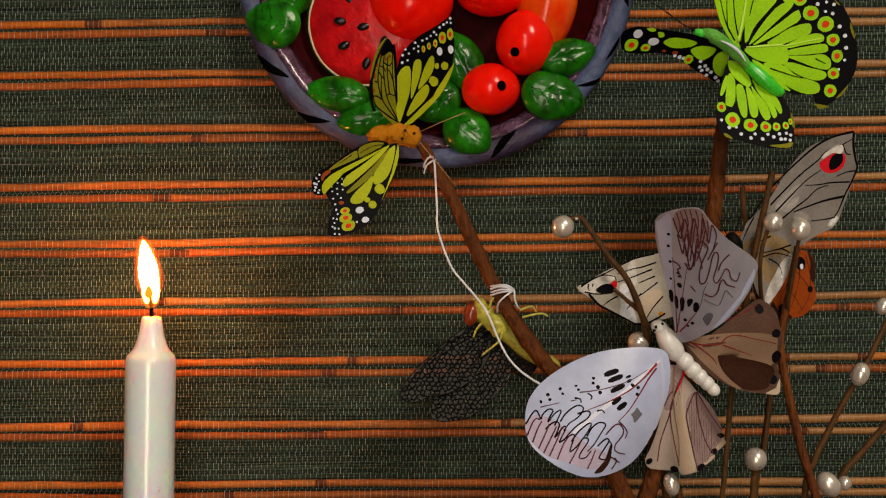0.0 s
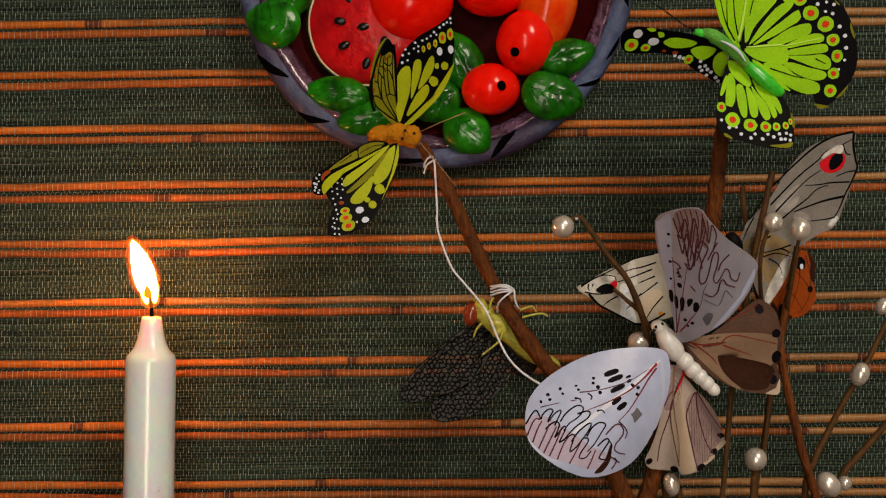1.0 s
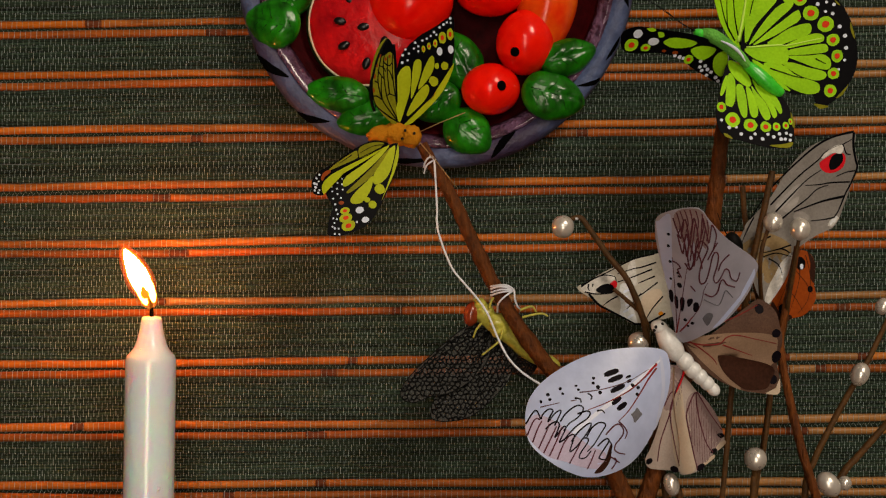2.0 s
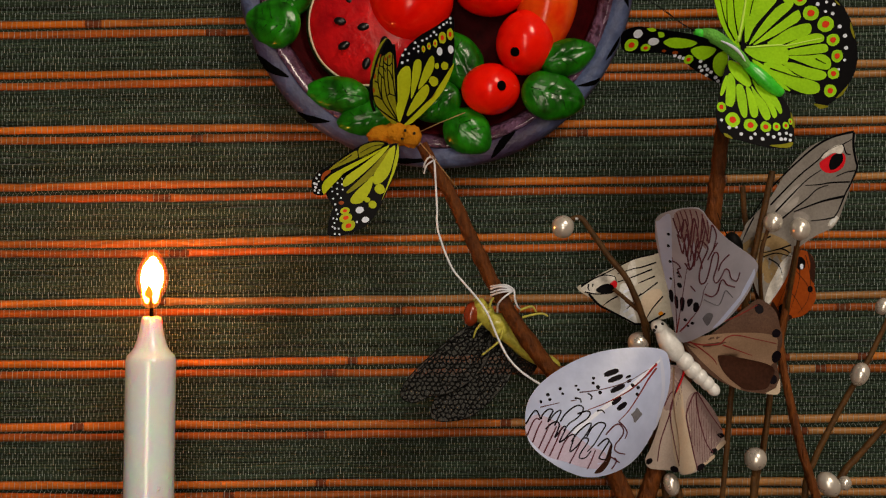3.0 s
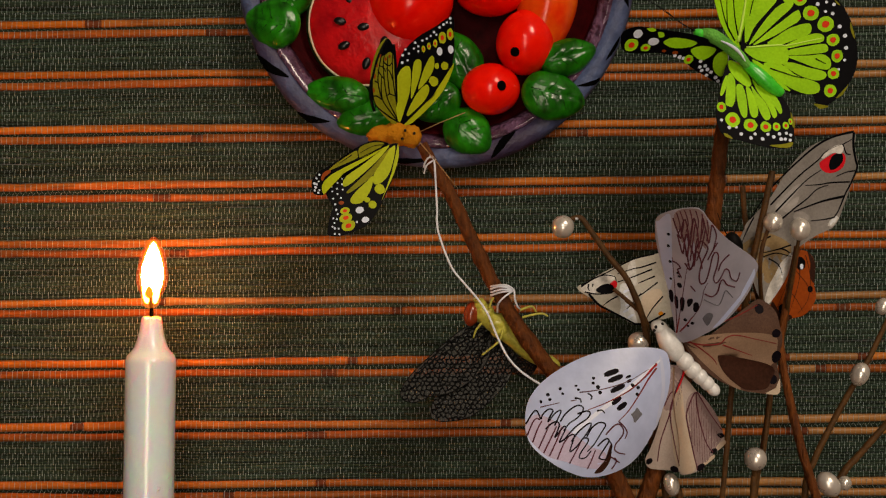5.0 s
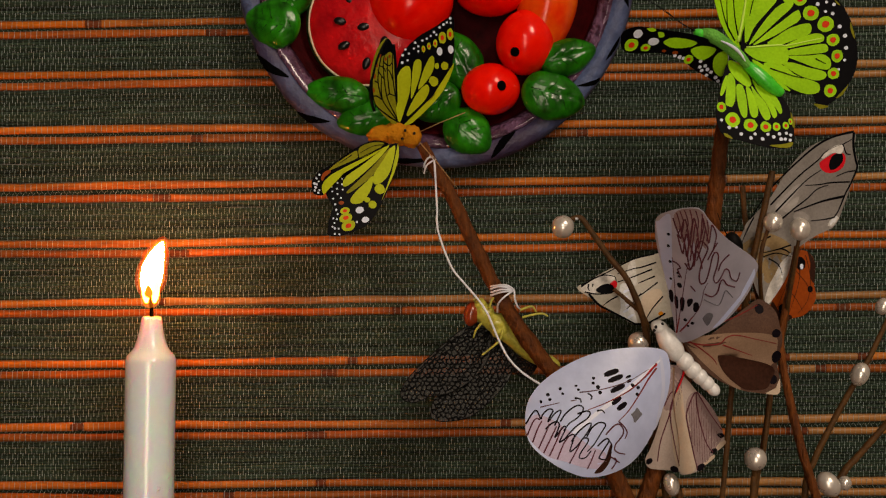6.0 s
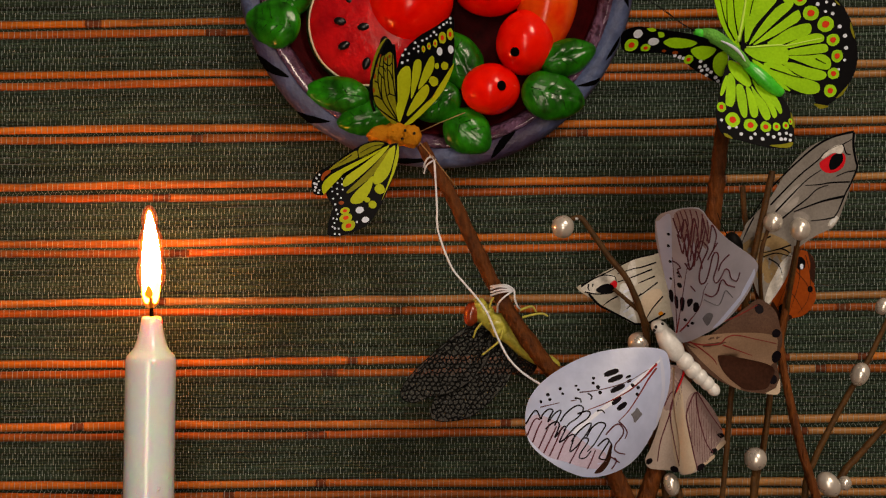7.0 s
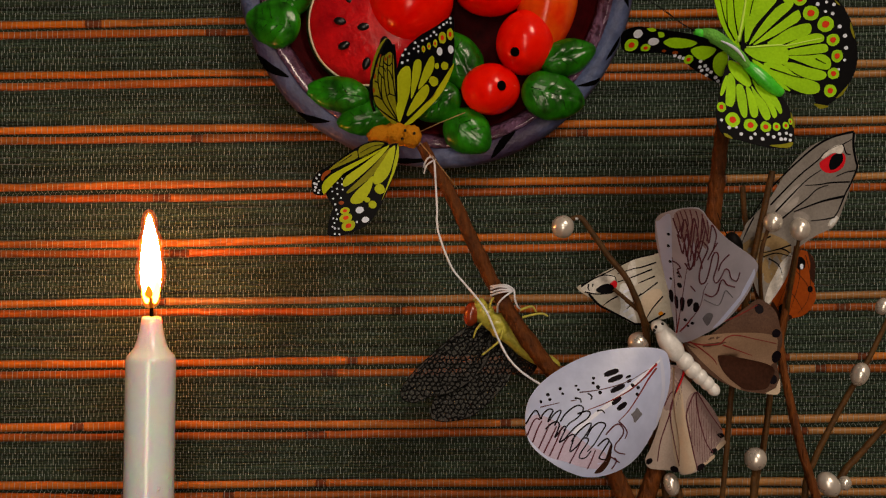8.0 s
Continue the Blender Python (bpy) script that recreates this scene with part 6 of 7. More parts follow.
    w.cells("pale_edge", [[(16.9, -32.4), (20.2, -28.6), (20.7, -30.2), (18.1, -33.7)], [(10.1, -38.8), (15.9, -35.6), (16.2, -37.1), (11.7, -39.2)]], CREAMSILK)
    w.lines("tan_rib", [[(-1.9, 3.5), (-1.8, -8.9), (-0.9, -18.8), (0.6, -28.8), (0.7, -40.0)]], TANSILK, 0.9)
    w.lines("red_vein", [[(2.4, 1.2), (-0.7, -6.4), (-3.4, -18.1), (-7.0, -29.7), (-8.1, -38.9)], [(2.5, 1.0), (-1.9, -10.6), (-3.0, -18.0), (-1.3, -28.8), (0.8, -39.6)], [(7.4, -7.6), (3.8, -15.5), (3.9, -20.5), (6.4, -32.9), (8.1, -40.3)], [(7.8, -7.2), (9.1, -17.9), (12.4, -29.5), (15.7, -34.4)], [(8.2, -7.2), (13.1, -15.4), (18.8, -23.6)], [(-5.9, -13.5), (-3.5, -8.5), (-1.9, -7.3)]], MAUVELINE, 0.75, taper=0.7)
    w.lines("red_root", [[(2.6, 1.4), (1.0, -3.1), (-0.7, -7.7)]], CRIMSON, 1.2, "bright red root of a vein")
    w.spots("black_dot", [(-12.0, -38.1, 1.63, 0.9), (-1.0, -41.7, 1.63, 0.9), (9.7, -39.6, 2.04, 0.65, 20.0), (16.1, -33.8, 1.63, 0.6, 25.0), (18.6, -26.4, 1.3)], INKLINE)


def grey_butterfly():
    bf = thing("butterfly", (0.1301, -0.07, 0.9802), "grey moth-like butterfly with red eye spots", "butterfly", "butterflies")
    bm = bmesh.new()
    ball(bm, facing((0.1281, -0.072, 0.9827), -60), (0.0052, 0.0034, 0.0034), 20, 14, 0.1, 300)
    ball(bm, facing((0.1318, -0.07, 0.9728), -70), (0.0085, 0.003, 0.003), 20, 14, 0.1, 300)
    part("body", bm, NET, bf, "dark slender body")
    for line in ([(0.1259, -0.072, 0.9847), (0.1224, -0.074, 0.9902), (0.1202, -0.075, 0.9956)], [(0.1283, -0.072, 0.9872), (0.1293, -0.074, 0.9914), (0.1301, -0.075, 0.9951)]):
        bm = bmesh.new()
        tube(bm, spline(line, 5), [0.00025, 0.00018], 5)
        part("antenna", bm, NET, bf, "thin dark antenna")
    w = Wing(bf, "fore_wing", pose(0.1318, -0.07, 0.9778, 94, 0, 10), [(-1.0, -0.0), (-0.2, 8.7), (5.9, 17.5), (12.6, 24.5), (21.2, 38.1), (30.0, 47.2), (40.1, 51.8), (50.6, 54.8), (51.2, 47.5), (52.9, 40.0), (50.2, 30.4), (47.3, 21.2), (43.2, 12.6), (34.2, 8.0), (24.7, 0.9), (20.7, -8.1), (16.7, -17.7), (12.6, -23.3), (8.1, -17.7), (4.0, -7.6)], GREYWING,
             lambda u, v: 0.0006 * u * u + 0.3 * math.sin(math.atan2(v, u + 5) * 12), "grey veined fore wing with a red eye spot")
    w.cells("eye_spot", [[(35.3, 40.7), (38.1, 42.8), (41.8, 44.9), (45.5, 45.2), (47.2, 42.9), (45.9, 38.7), (42.1, 36.4), (38.5, 36.3), (36.0, 38.0)]], CRIMSON, "red ring of the eye spot")
    w.cells("pupil", [[(41.2, 43.9), (45.1, 45.2), (45.8, 41.6), (43.2, 38.5), (40.3, 37.6), (39.6, 40.2)]], BLACKWING, "black pupil", True, 0.12)
    w.cells("eye_cap", [[(35.9, 43.0), (38.2, 45.7), (42.4, 48.3), (45.5, 48.7), (46.0, 46.7), (44.7, 44.8), (41.8, 45.1), (39.1, 44.1), (37.0, 42.6)]], SPECKLE, "white cap of the eye spot", True, 0.2)
    # a white glint on the wing, painted as a pale cell
    w.cells("pale_glint", [[(40.1, 13.0), (41.6, 15.4), (45.2, 16.6), (43.9, 14.3), (42.2, 12.5)]], SPECKLE)
    w.lines("dark_vein", [[(13.0, 21.7), (19.9, 28.8), (26.9, 35.6), (34.7, 41.9), (37.3, 44.9), (41.7, 47.6), (45.5, 48.9), (48.0, 50.2), (49.9, 51.3)], [(15.4, 18.8), (22.7, 26.3), (29.6, 33.1), (35.8, 37.3)], [(18.2, 15.5), (23.8, 20.1), (29.9, 24.7), (34.3, 28.9), (39.6, 30.8)], [(49.6, 32.4), (40.5, 31.9), (35.1, 31.0), (28.8, 30.6)], [(51.7, 37.4), (47.6, 36.6), (43.1, 34.7)], [(42.9, 16.4), (38.4, 15.5), (32.1, 14.8)], [(13.5, 7.9), (8.2, 5.4)], [(23.0, 4.1), (16.4, 2.0), (8.4, 0.2)], [(18.1, 2.5), (20.9, 1.6), (22.7, 0.4)], [(45.8, 48.8), (47.5, 45.0), (49.6, 44.6)], [(10.2, -1.3), (16.4, 0.4), (23.7, -1.3)], [(5.2, 16.2), (1.9, 9.5), (0.2, 5.4)], [(12.9, -2.1), (17.5, -4.7), (19.5, -9.7)]], BLACKWING, 0.8, "dark veins", 0.5)
    w.lines("broad_vein", [[(47.1, 25.9), (38.1, 23.9), (31.8, 21.8), (23.8, 18.8)]], BLACKWING, 1.25, "broad dark vein", 0.4)
    w.lines("dark_edge", [[(50.5, 54.7), (41.5, 52.4), (33.6, 48.2), (24.9, 40.9), (17.9, 34.2), (11.9, 27.9), (3.5, 15.4)], [(50.7, 54.3), (50.6, 48.4), (52.0, 41.7), (52.6, 38.4), (49.7, 30.8), (48.0, 27.4), (45.1, 19.8), (42.9, 16.4)]], BLACKWING, 1.2, "dark edge", 0.5)
    w.cells("speckled_margin", [[(23.9, -0.5), (22.5, -7.6), (18.1, -16.4), (13.3, -22.0), (11.6, -19.6), (15.1, -10.6), (19.8, -2.6)]], SPECKLE, "speckled white margin", True, 0.1)
    w.cells("tan_patch", [[(-1.6, 1.2), (3.3, 6.5), (11.3, 9.5), (21.9, 5.0), (22.9, -1.3), (19.2, -7.6), (16.3, -12.6), (9.2, -12.1), (4.4, -5.5)]], ROOTTAN, "tan root of the wing", True, -0.04)
    w.cells("grey_streak", [[(15.2, 21.0), (20.3, 26.6), (25.4, 31.1), (27.0, 30.1), (22.4, 24.6), (18.2, 20.1)], [(18.8, 19.6), (22.4, 23.6), (26.0, 25.6), (25.0, 22.1), (22.0, 18.6)], [(23.7, 17.1), (27.4, 19.1), (31.4, 16.6), (29.3, 13.6), (25.6, 14.6)], [(1.0, 12.0), (3.1, 15.0), (5.3, 16.5), (4.4, 12.5), (2.4, 9.0)]], GREYSTREAK, "paler grey streak", True, -0.04)
    w.cells("silver_fleck", [[(19.8, -5.1), (21.1, -2.8), (22.0, -3.1), (20.6, -5.6)], [(17.6, -8.1), (19.0, -5.8), (19.8, -6.1), (18.4, -8.6)], [(16.2, -11.1), (17.3, -8.8), (18.1, -9.1), (17.0, -11.6)], [(21.4, -2.1), (22.5, 0.2), (23.3, -0.0), (22.2, -2.6)], [(18.7, -10.1), (20.0, -7.8), (20.8, -8.1), (19.5, -10.6)], [(40.9, 13.7), (42.2, 15.9), (43.0, 15.7), (41.7, 13.2)], [(42.5, 14.7), (43.8, 17.0), (44.6, 16.7), (43.3, 14.2)]], SILVER, "silvery fleck", True, 0.16)
    w = Wing(bf, "fore_wing", pose(0.1296, -0.067, 0.9727, 86, 0, 7), [(0.0, 0.0), (-15.4, 7.6), (-31.0, 6.1), (-44.4, 3.1), (-58.0, -1.9), (-66.9, -6.8), (-72.0, -9.7), (-66.1, -14.2), (-56.0, -20.2), (-46.0, -25.9), (-34.2, -23.8), (-26.4, -21.4), (-10.7, -12.5)], PALEWING,
             lambda u, v: 0.0003 * u * u + 0.3 * math.sin(math.atan2(v, -u + 5) * 14), "grey veined fore wing with a red eye spot")
    w.cells("cream_panel", [[(-44.2, -18.6), (-42.5, -13.4), (-37.2, -10.4), (-34.2, -10.9), (-33.8, -14.9), (-37.4, -18.8), (-41.6, -23.3), (-43.7, -23.2)]], CREAMSILK, "cream panel", True)
    w.cells("pale_band", [[(-48.3, 1.0), (-46.0, 2.8), (-45.2, -2.9), (-45.1, -8.6), (-48.4, -7.4), (-49.3, -2.9)]], SPECKLE, "speckled white band")
    w.cells("silver_band", [[(-52.5, -8.6), (-50.4, -7.6), (-48.1, -8.1), (-47.0, -11.9), (-47.4, -15.8), (-46.2, -21.3), (-45.2, -25.7), (-47.8, -25.2), (-50.6, -23.7), (-53.2, -21.7), (-52.6, -17.3), (-53.2, -12.8)]], SILVER, "silvery white band")
    w.cells("silver_fleck", [[(-51.3, -11.3), (-49.0, -10.1), (-48.8, -10.9), (-50.8, -12.1)], [(-52.2, -14.3), (-49.9, -13.1), (-49.6, -13.8), (-51.7, -15.1)], [(-50.8, -17.3), (-48.4, -16.1), (-48.2, -16.8), (-50.3, -18.0)], [(-51.6, -20.0), (-49.3, -18.8), (-49.0, -19.5), (-51.1, -20.7)], [(-49.6, -22.5), (-47.3, -21.2), (-47.0, -22.0), (-49.1, -23.2)]], WHITESPOT, "bright fleck", True, 0.1)
    w.cells("eye_spot", [[(-57.0, -7.0), (-54.6, -6.7), (-54.0, -8.6), (-55.5, -10.8), (-57.2, -10.6)]], CRIMSON, "red ring of the eye spot")
    w.cells("eye_cap", [[(-70.3, -9.6), (-66.8, -7.6), (-59.3, -3.8), (-55.3, -4.4), (-55.3, -6.2), (-57.7, -8.0), (-60.4, -8.3), (-63.2, -9.9), (-64.2, -12.2), (-68.0, -12.0)]], SPECKLE, "white cap of the eye spot", True, 0.04)
    w.cells("pupil", [[(-63.6, -10.3), (-59.5, -8.1), (-56.3, -8.5), (-55.1, -11.1), (-57.7, -12.2), (-62.0, -12.0)]], BLACKWING, "black pupil", True, 0.12)
    w.spots("orange_speck", [(-34.4, -21.1, 1.17, 0.8)], FUZZ)
    w.lines("dark_vein", [[(-36.2, 1.4), (-42.7, -0.7), (-46.5, -1.4), (-53.8, -3.6)], [(-36.8, -4.7), (-44.5, -7.8)], [(-38.0, -1.6), (-46.6, -4.9), (-54.1, -7.3)], [(-35.6, -7.4), (-43.8, -13.2)], [(-54.0, -13.5), (-57.4, -15.2), (-60.6, -17.4)], [(-43.3, -12.3), (-46.8, -16.0), (-50.1, -19.1)], [(-33.5, -13.6), (-38.4, -19.0), (-41.9, -24.7)], [(-70.3, -9.3), (-65.2, -6.1), (-60.1, -4.2), (-55.1, -4.9), (-54.4, -7.2)], [(-66.8, -8.1), (-67.2, -9.8), (-66.5, -11.0)], [(-64.9, -8.0), (-65.3, -9.3)], [(-68.7, -11.6), (-62.8, -12.5), (-56.7, -12.1)], [(-37.0, 5.1), (-46.4, 2.8), (-58.4, -3.0), (-70.3, -8.5)]], BLACKWING, 0.8, "dark veins", 0.5)
    w.lines("dark_edge", [[(-66.9, -12.4), (-62.5, -17.2), (-58.3, -19.5), (-53.7, -21.8), (-46.2, -25.7)], [(-47.0, -25.7), (-40.2, -25.2), (-32.4, -21.1)]], BLACKWING, 1.2, "torn black edge", 0.7)


def rust_butterfly():
    bf = thing("butterfly", (0.155, -0.062, 0.9625), "rust orange butterfly with folded wings and dark spots", "butterfly", "butterflies")
    w = Wing(bf, "folded_wing", pose(0.1565, -0.061, 0.9625, 90, 0, 14), [(2.3, 16.7), (8.0, 16.2), (11.4, 11.1), (10.9, 2.4), (11.7, -5.2), (6.9, -11.8), (0.0, -13.8), (-4.5, -15.7), (-9.5, -14.1), (-10.7, -8.8), (-7.9, -1.0), (-3.4, 5.6), (0.0, 11.7)], RUST,
             lambda u, v: 0.006 * u * u, "rust orange wing with dark spots", 0.4)
    w.lines("dark_vein", [[(0.6, 15.2), (-1.1, 5.1), (-5.6, -5.1), (-9.0, -12.6)], [(3.4, 14.7), (4.0, 5.0), (1.2, -5.1), (-2.2, -13.2)], [(6.9, 14.7), (9.1, 5.0), (8.0, -5.2), (2.9, -11.8)], [(2.3, 7.6), (6.9, 2.5), (10.3, -2.7)], [(-2.2, -0.0), (2.3, -5.1), (5.7, -10.8)]], DARKBROWN, 0.32)
    w.cells("dark_edge", [[(-10.7, -8.8), (-9.5, -6.0), (-7.3, -9.6), (-3.9, -12.7), (-0.5, -12.2), (0.0, -13.8), (-4.5, -15.7), (-9.5, -14.1)], [(8.0, 16.2), (11.4, 11.1), (10.9, 2.4), (9.1, 5.0), (9.1, 11.1)]], DARKBROWN)
    w.spots("dark_spot", [(4.3, 11.1, 2.54, 1.2, 20.0), (-4.5, -9.6, 2.29, 1.1), (9.1, -0.6, 1.27, 1.2), (-7.9, -14.1, 1.27, 0.6)], BLACKWING)
    w.spots("white_spot", [(4.9, 9.6, 0.81, 1.6), (-4.2, -10.7, 0.76, 1.3)], WHITESPOT, "", 0.12)
    bm = bmesh.new()
    tube(bm, spline([(0.1576, -0.059, 0.9782), (0.1549, -0.058, 0.9675), (0.1503, -0.058, 0.9547)], 6), [0.0012, 0.002, 0.0026, 0.0028, 0.0028, 0.0028, 0.0027, 0.0026, 0.0024, 0.0022, 0.002, 0.0016, 0.001], 10)
    part("body", bm, DARKBROWN, bf, "slim brown body")


def inside(q, poly):
    hit = False
    for (x0, y0), (x1, y1) in zip(poly, poly[1:] + poly[:1]):
        if (y0 > q[1]) != (y1 > q[1]) and q[0] < (x1 - x0) * (q[1] - y0) / (y1 - y0) + x0:
            hit = not hit
    return hit


def dragonfly():
    df = thing("dragonfly", (0.0247, -0.054, 0.9442), "yellow-green dragonfly with black net wings under the branch", "dragonfly")
    bm = bmesh.new()
    ball(bm, facing((0.019, -0.055, 0.9504), -40), (0.0058, 0.0048, 0.0046), 24, 16, 0.22, 350)
    ball(bm, facing((0.0247, -0.055, 0.9458), -45), (0.0072, 0.0050, 0.0048), 24, 16, 0.22, 350)
    ball(bm, facing((0.0172, -0.056, 0.9546), 20), (0.0030, 0.0032, 0.0030), 18, 12, 0.25, 400)
    part("thorax", bm, DRAGON, df, "lumpy yellow-green thorax")
    bm = bmesh.new()
    pts = spline([(0.0279, -0.053, 0.9431), (0.0331, -0.052, 0.9384), (0.0384, -0.05, 0.9335), (0.0432, -0.049, 0.9298), (0.0496, -0.05, 0.9284), (0.0535, -0.05, 0.9263)], 6)
    tube(bm, pts, [0.0046, 0.0047, 0.0047, 0.0046, 0.0045, 0.0044, 0.0042, 0.0042, 0.0041, 0.004, 0.004, 0.0039, 0.0037, 0.0037, 0.0036, 0.0035, 0.0034, 0.0033, 0.0032, 0.003, 0.003, 0.0028, 0.0027, 0.0026, 0.0024, 0.0022, 0.002, 0.0018, 0.0015, 0.0012, 0.0008], 12, 1, 0.1)
    part("abdomen", bm, DRAGON, df, "tapering yellow abdomen")
    bm = bmesh.new()
    ball(bm, facing((0.0129, -0.055, 0.9504), -8), (0.0036, 0.0058, 0.0042), 22, 16, 0.06, 300)
    part("eye", bm, EYE_RED, df, "large red-brown eye")
    for line in ([(0.0174, -0.058, 0.9465), (0.0148, -0.06, 0.9433), (0.0137, -0.06, 0.94)], [(0.0276, -0.058, 0.9458), (0.0255, -0.06, 0.939), (0.0214, -0.06, 0.9352), (0.0176, -0.06, 0.9321)], [(0.0348, -0.057, 0.9523), (0.0394, -0.057, 0.9539), (0.041, -0.057, 0.9534), (0.0423, -0.057, 0.9513)],
                 [(0.0359, -0.057, 0.949), (0.0425, -0.057, 0.9506), (0.0456, -0.057, 0.9506), (0.0476, -0.057, 0.9495)], [(0.0209, -0.059, 0.9532), (0.0219, -0.06, 0.9568), (0.0234, -0.06, 0.9584)], [(0.0164, -0.058, 0.9557), (0.0151, -0.059, 0.9578), (0.0138, -0.059, 0.9568)]):
        bm = bmesh.new()
        tube(bm, spline(line, 5), [0.0006, 0.0004], 6)
        part("leg", bm, DRAGON, df, "thin yellow leg")

    def net_wing(m, outline, veins, cell, seed):
        bend = lambda u, v: 0.0008 * u * u
        w = Wing(df, "net_wing", m, outline, GAUZE, bend, "sheer black wing with a net of veins", 0.1)
        poly = [(q.x, q.y) for q in spline([(u, v, 0) for u, v in outline], 5, True)]
        def put(q):
            return m @ (Vector((q[0], q[1], bend(*q) + 0.12)) / 1000)
        bm = bmesh.new()
        us, vs = [q[0] for q in poly], [q[1] for q in poly]
        step = cell / math.sqrt(3)          # side of a honeycomb cell
        def jig(i, j, kk):
            x = cell * (i + (j % 2) * 0.5)
            y = step * 1.5 * j + (step if kk else 0)
            sway = 0.62 * cell
            return (x + sway * noise.noise(Vector((x * 1.9, y * 1.9, seed))), y + sway * noise.noise(Vector((x * 1.9, y * 1.9, seed + 7))))
        i0, i1 = int(min(us) / cell) - 2, int(max(us) / cell) + 2
        j0, j1 = int(min(vs) / (step * 1.5)) - 2, int(max(vs) / (step * 1.5)) + 2
        for j in range(j0, j1):
            for i in range(i0, i1):
                a, b = jig(i, j, 0), jig(i, j, 1)
                # from the upper corner of one row's cell to the lower corners of the next row
                odd = j % 2
                links = [(a, b)] + [(b, jig(i + d, j + 1, 0)) for d in ((0, 1) if odd else (-1, 0))]
                for p0, p1 in links:
                    if inside(p0, poly) and inside(p1, poly):
                        r = 0.00034 + 0.0004 * abs(noise.noise(Vector((p0[0], p0[1], 3))))
                        tube(bm, [put(p0), put(p1)], [r, r], 3)
        rim = [put(q) for q in poly]
        tube(bm, rim + rim[:1], [0.00022, 0.00022], 4)
        for line in veins:
            pts = [put((q.x, q.y)) for q in spline([(u, v, 0) for u, v in line], 5)]
            tube(bm, pts, [0.0004, 0.00018], 4)
        part("vein_net", bm, NET, w.ob, "net of black veins", kind="stuff")

    net_wing(pose(0.0316, -0.046, 0.9384, 90, 0, 0), [(-6.5, 0.0), (0.8, 0.6), (7.9, -1.5), (12.3, -7.3), (11.8, -13.0), (6.6, -17.8), (0.0, -14.4), (-3.9, -7.8)], [[(-3.9, -0.5), (4.0, -6.5), (9.2, -13.0)]], 1.3, 3)
    net_wing(pose(0.0263, -0.048, 0.9391, 84, 0, 4), [(3.9, 0.5), (-3.4, 0.5), (-9.8, -10.8), (-19.7, -16.9), (-28.1, -23.6), (-31.5, -29.9), (-31.8, -36.3), (-25.1, -37.9), (-14.7, -36.0), (-5.3, -29.4), (3.7, -19.2), (8.5, -8.4), (8.1, -1.6)], [[(1.3, -0.5), (-9.3, -13.4), (-25.0, -26.1), (-30.7, -33.8)], [(2.6, -1.6), (-4.1, -18.6), (-17.3, -33.9)], [(5.2, -1.6), (2.5, -13.5), (-6.3, -26.3)], [(1.3, -0.5), (-11.9, -16.0), (-22.4, -21.0)]], 2.3, 11)
    net_wing(pose(0.0202, -0.051, 0.944, 85, 0, 6), [(1.5, -2.6), (-3.1, 1.6), (-9.4, 0.6), (-18.8, -6.3), (-29.2, -15.2), (-37.0, -23.3), (-40.1, -28.8), (-38.6, -32.4), (-33.2, -33.5), (-26.3, -31.0), (-16.4, -29.1), (-6.0, -22.6), (0.9, -12.9)], [[(-0.5, -0.5), (-16.2, -9.1), (-30.5, -19.0), (-39.1, -29.1)], [(0.5, -1.6), (-13.7, -15.3), (-26.8, -28.0)], [(1.0, -2.6), (-5.9, -15.4), (-16.4, -27.1)], [(-3.1, 1.1), (-17.3, -6.6), (-31.8, -19.0)]], 2.3, 23)


yellow_butterfly()
green_butterfly()
white_butterfly()
grey_butterfly()
rust_butterfly()
dragonfly()


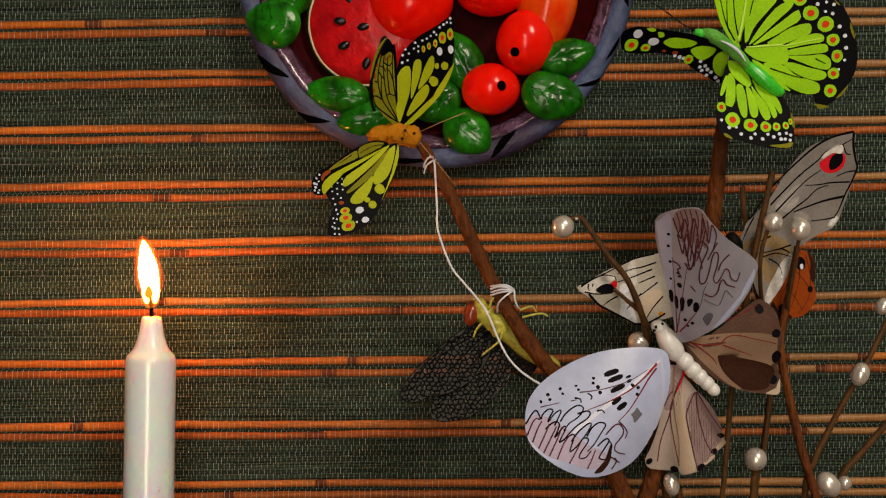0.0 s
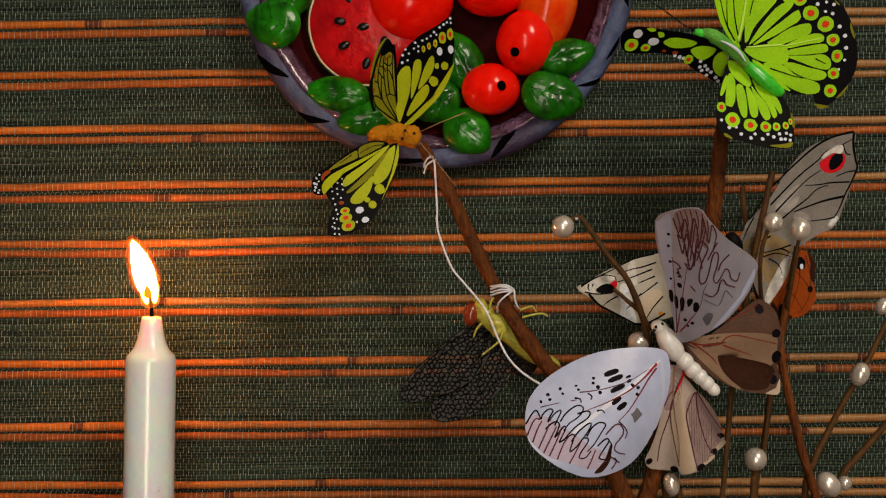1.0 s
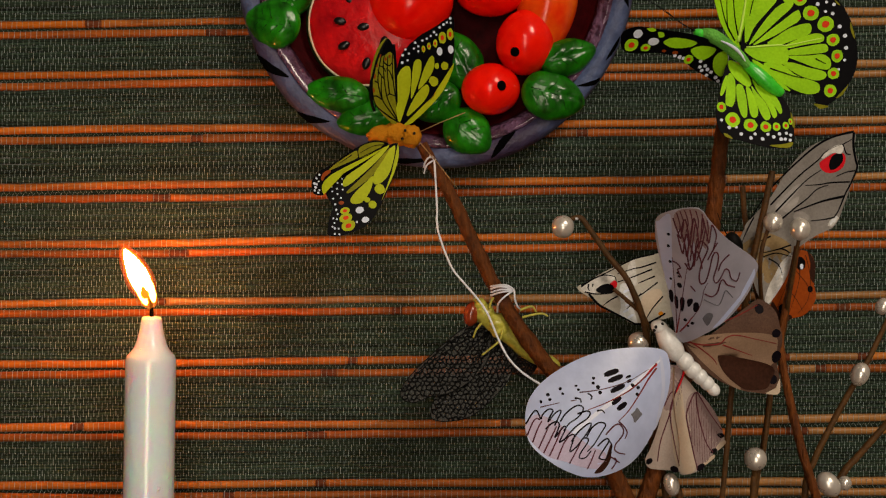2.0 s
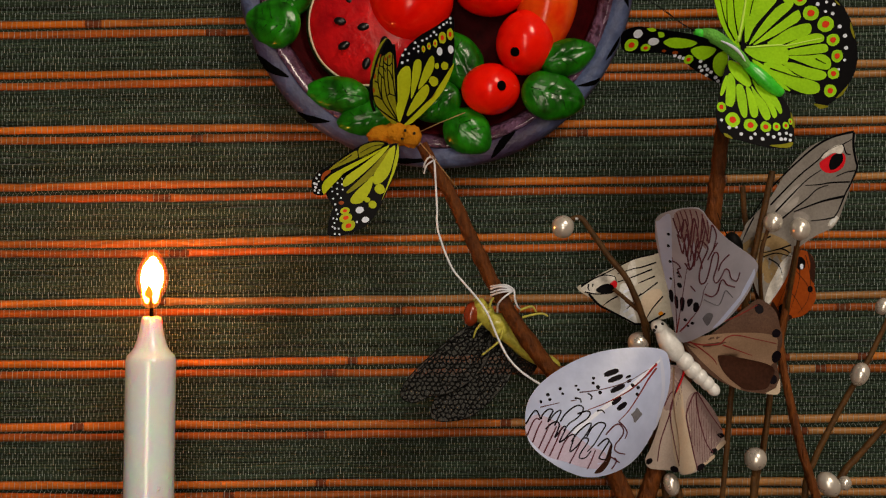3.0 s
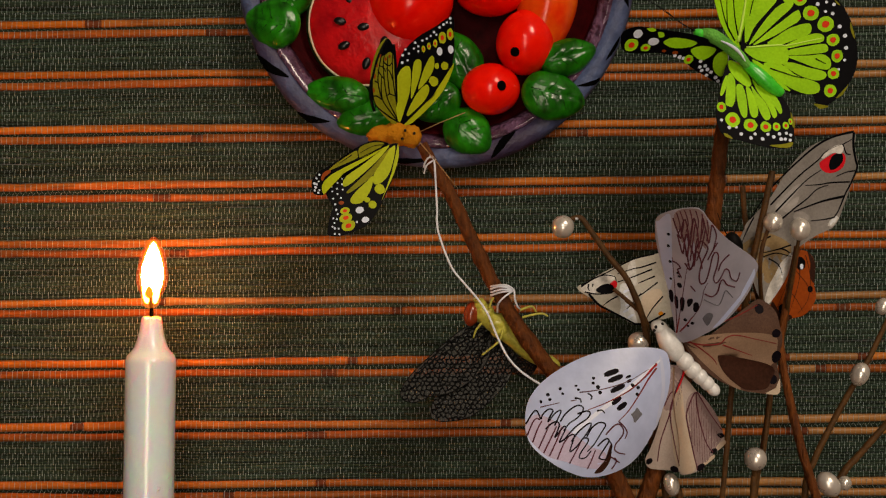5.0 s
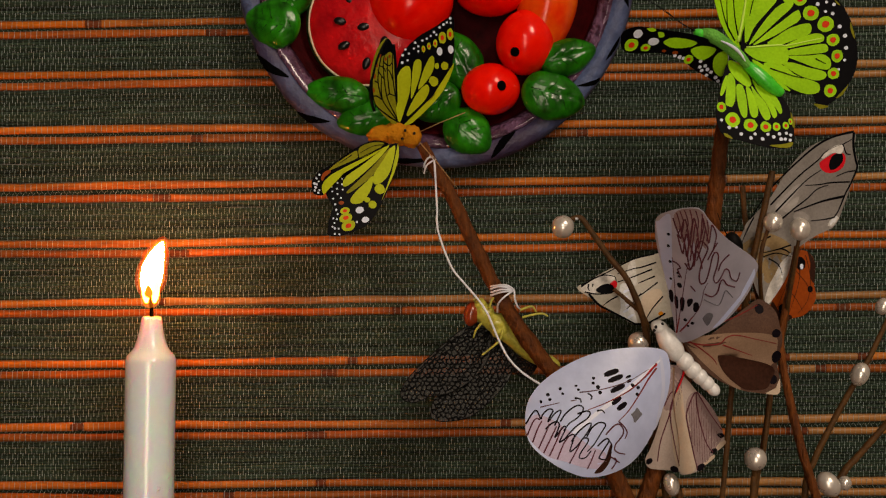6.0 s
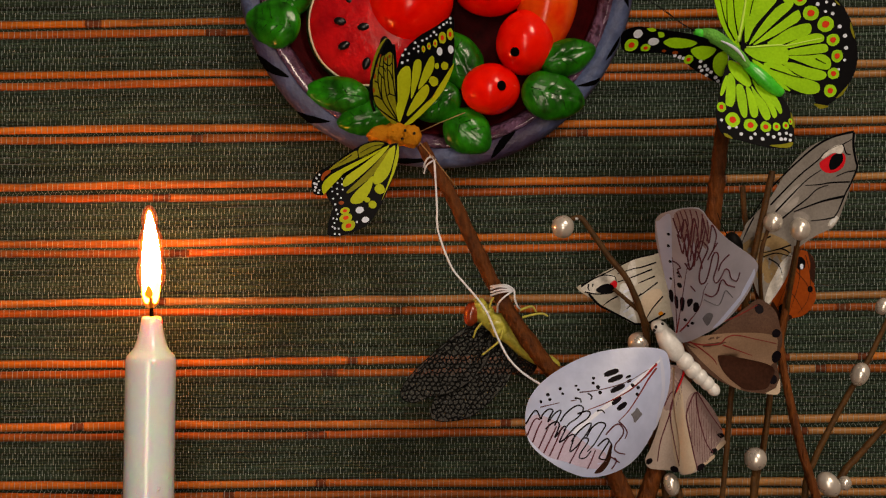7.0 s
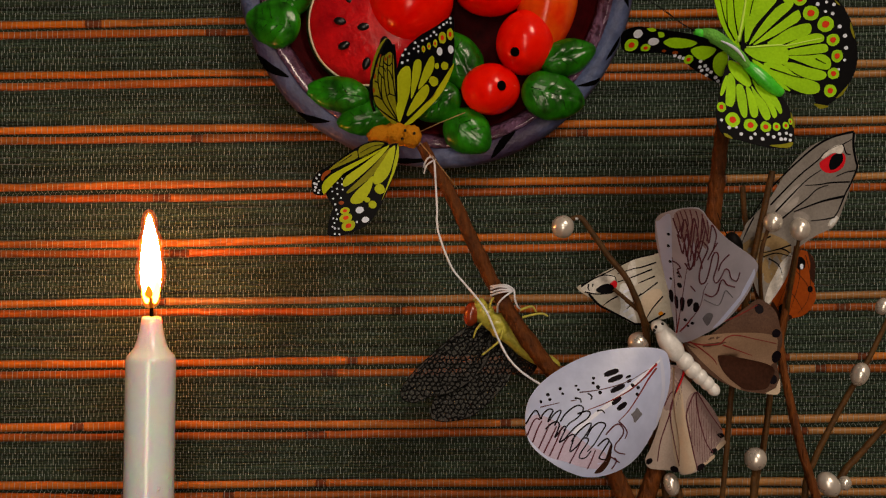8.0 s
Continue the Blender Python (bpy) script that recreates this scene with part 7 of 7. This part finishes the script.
# ---- what moves ----
def motions():
    """The flame leans, stretches and shrinks: seconds, tip to the right, tip height, bow of its middle to the right (mm), width."""
    tips = [(0, -3.6, 29.2, 0.8, 0.85), (0.1, -3.8, 30.2, 0.8, 0.85), (0.2, -3.8, 31.0, 0.5, 0.85), (0.3, -3.3, 31.0, 0.5, 0.85), (0.4, -2.8, 31.0, 0.5, 0.85), (0.5, -2.3, 31.0, 0.5, 0.85), (0.6, 0.5, 31.8, 1.3, 1), (0.7, 0.8, 29.2, 2.0, 1), (0.8, 1.0, 36.9, 0.0, 1.18), (0.9, -3.6, 28.4, -0.5, 1.12), (1, -8.5, 29.4, 1.0, 1), (1.1, -9.2, 18.2, 1.0, 0.85), (1.2, -17.2, 24.6, 1.5, 0.75), (1.3, -19.7, 19.2, 3.1, 0.8), (1.4, -11.5, 32.8, -0.8, 0.8), (1.5, -12.5, 18.7, -0.3, 0.6), (1.6, -19.5, 20.0, 0.5, 0.68), (1.7, -20.5, 19.5, 0.5, 0.65), (1.9, -15.9, 23.3, 0.8, 0.75), (2.2, -4.4, 26.9, 0.0, 0.95), (2.5, 0.8, 24.6, 0.0, 1), (2.8, -1.8, 21.5, 0.0, 1), (2.9, 0.5, 21.5, 0.0, 1), (3, 1.0, 21.3, 0.0, 1.05), (3.1, -0.5, 23.3, 0.0, 1.08), (3.2, -1.0, 24.6, 0.0, 1.02), (3.3, -2.3, 29.4, 0.3, 0.9), (3.4, -0.5, 30.2, 0.0, 0.9), (3.5, -0.3, 31.0, 0.3, 0.9), (3.6, -1.3, 31.0, 0.0, 0.92), (3.8, -2.6, 29.4, 0.0, 0.98), (4, -0.5, 30.7, -0.3, 0.95), (4.2, -0.5, 32.0, 0.5, 0.95), (4.4, 0.3, 30.7, 0.0, 1), (4.5, -1.0, 29.7, 0.0, 1.02), (4.6, -4.4, 29.4, 0.0, 1), (4.7, -5.9, 24.8, -0.3, 1.05), (4.9, -1.3, 27.9, 0.0, 1), (5.2, 3.3, 28.9, 0.0, 1), (5.5, 1.3, 26.9, 0.0, 1), (5.8, 12.8, 22.5, 1.0, 0.8), (5.9, 10.0, 24.1, -0.5, 1), (6, 5.6, 28.9, -2.3, 1), (6.1, 1.3, 27.7, 2.0, 0.98), (6.2, 10.8, 32.0, -0.3, 0.85), (6.3, 2.6, 27.7, -0.8, 1), (6.4, 0.3, 24.6, 0.0, 1.08), (6.5, 3.8, 29.4, -1.0, 1.08), (6.6, -3.3, 30.2, -0.8, 1.05), (6.7, 7.9, 25.6, -1.0, 1.12), (6.8, 4.4, 27.4, 0.0, 1.05), (6.9, 2.6, 34.1, -0.3, 0.85), (7, -0.8, 43.0, 0.5, 0.85), (7.1, 0.5, 38.2, -1.0, 0.72), (7.2, 2.8, 35.1, -2.6, 1), (7.3, 2.8, 36.1, -2.0, 1.05), (7.4, 0.8, 27.4, 0.0, 1.15), (7.5, -3.6, 25.6, -0.8, 1.1), (7.6, -6.7, 34.8, 0.3, 1.1), (7.7, -3.1, 34.8, -0.8, 1.05), (7.8, 0.0, 38.2, -1.0, 1), (7.9, 0.3, 37.4, -0.5, 1), (8, -0.8, 41.2, 0.3, 0.95)]
    n = len(LOBES)
    for i, ob in enumerate(LOBE_PARTS):
        rows = []
        for t, tx, tz, bow, wide in tips:
            a, c = Vector((0, 0, 0)), Vector((tx, 0, tz)) / 1000
            across = Vector((c.z, 0, -c.x)).normalized()
            b = (a + c) / 2 + across * (bow * 2 / 1000)
            long = c.length
            f0, f1 = 0.0112 / long, 1 - LOBES[-1][1] * 0.95 / long
            f = f0 + (f1 - f0) * (i - 2) / (n - 3) if i > 1 else (0.0036, 0.0062)[i] / long
            q = a * (1 - f) ** 2 + b * (2 * f * (1 - f)) + c * f * f
            way = (b - a) * (1 - f) + (c - b) * f
            if i < 2:          # the root clings to the wick until the flame leans far over
                cling = min(1.0, 0.1 + 1.5 * abs(math.atan2(tx, tz)))
                q = Vector((q.x * cling, 0, q.z))
                way = Vector((way.x * cling, 0, way.z))
            spin = math.acos(math.sqrt(min(1, max(0, (wide ** 2 - 0.3) / 1.07)))) if i != 1 else 0.0
            lean = math.atan2(way.x, way.z)
            rows.append((t, Matrix.Translation(q) @ Matrix.Rotation(lean, 4, "Y") @ Matrix.Rotation(spin, 4, "Z")))
        walk(ob, rows)


motions()
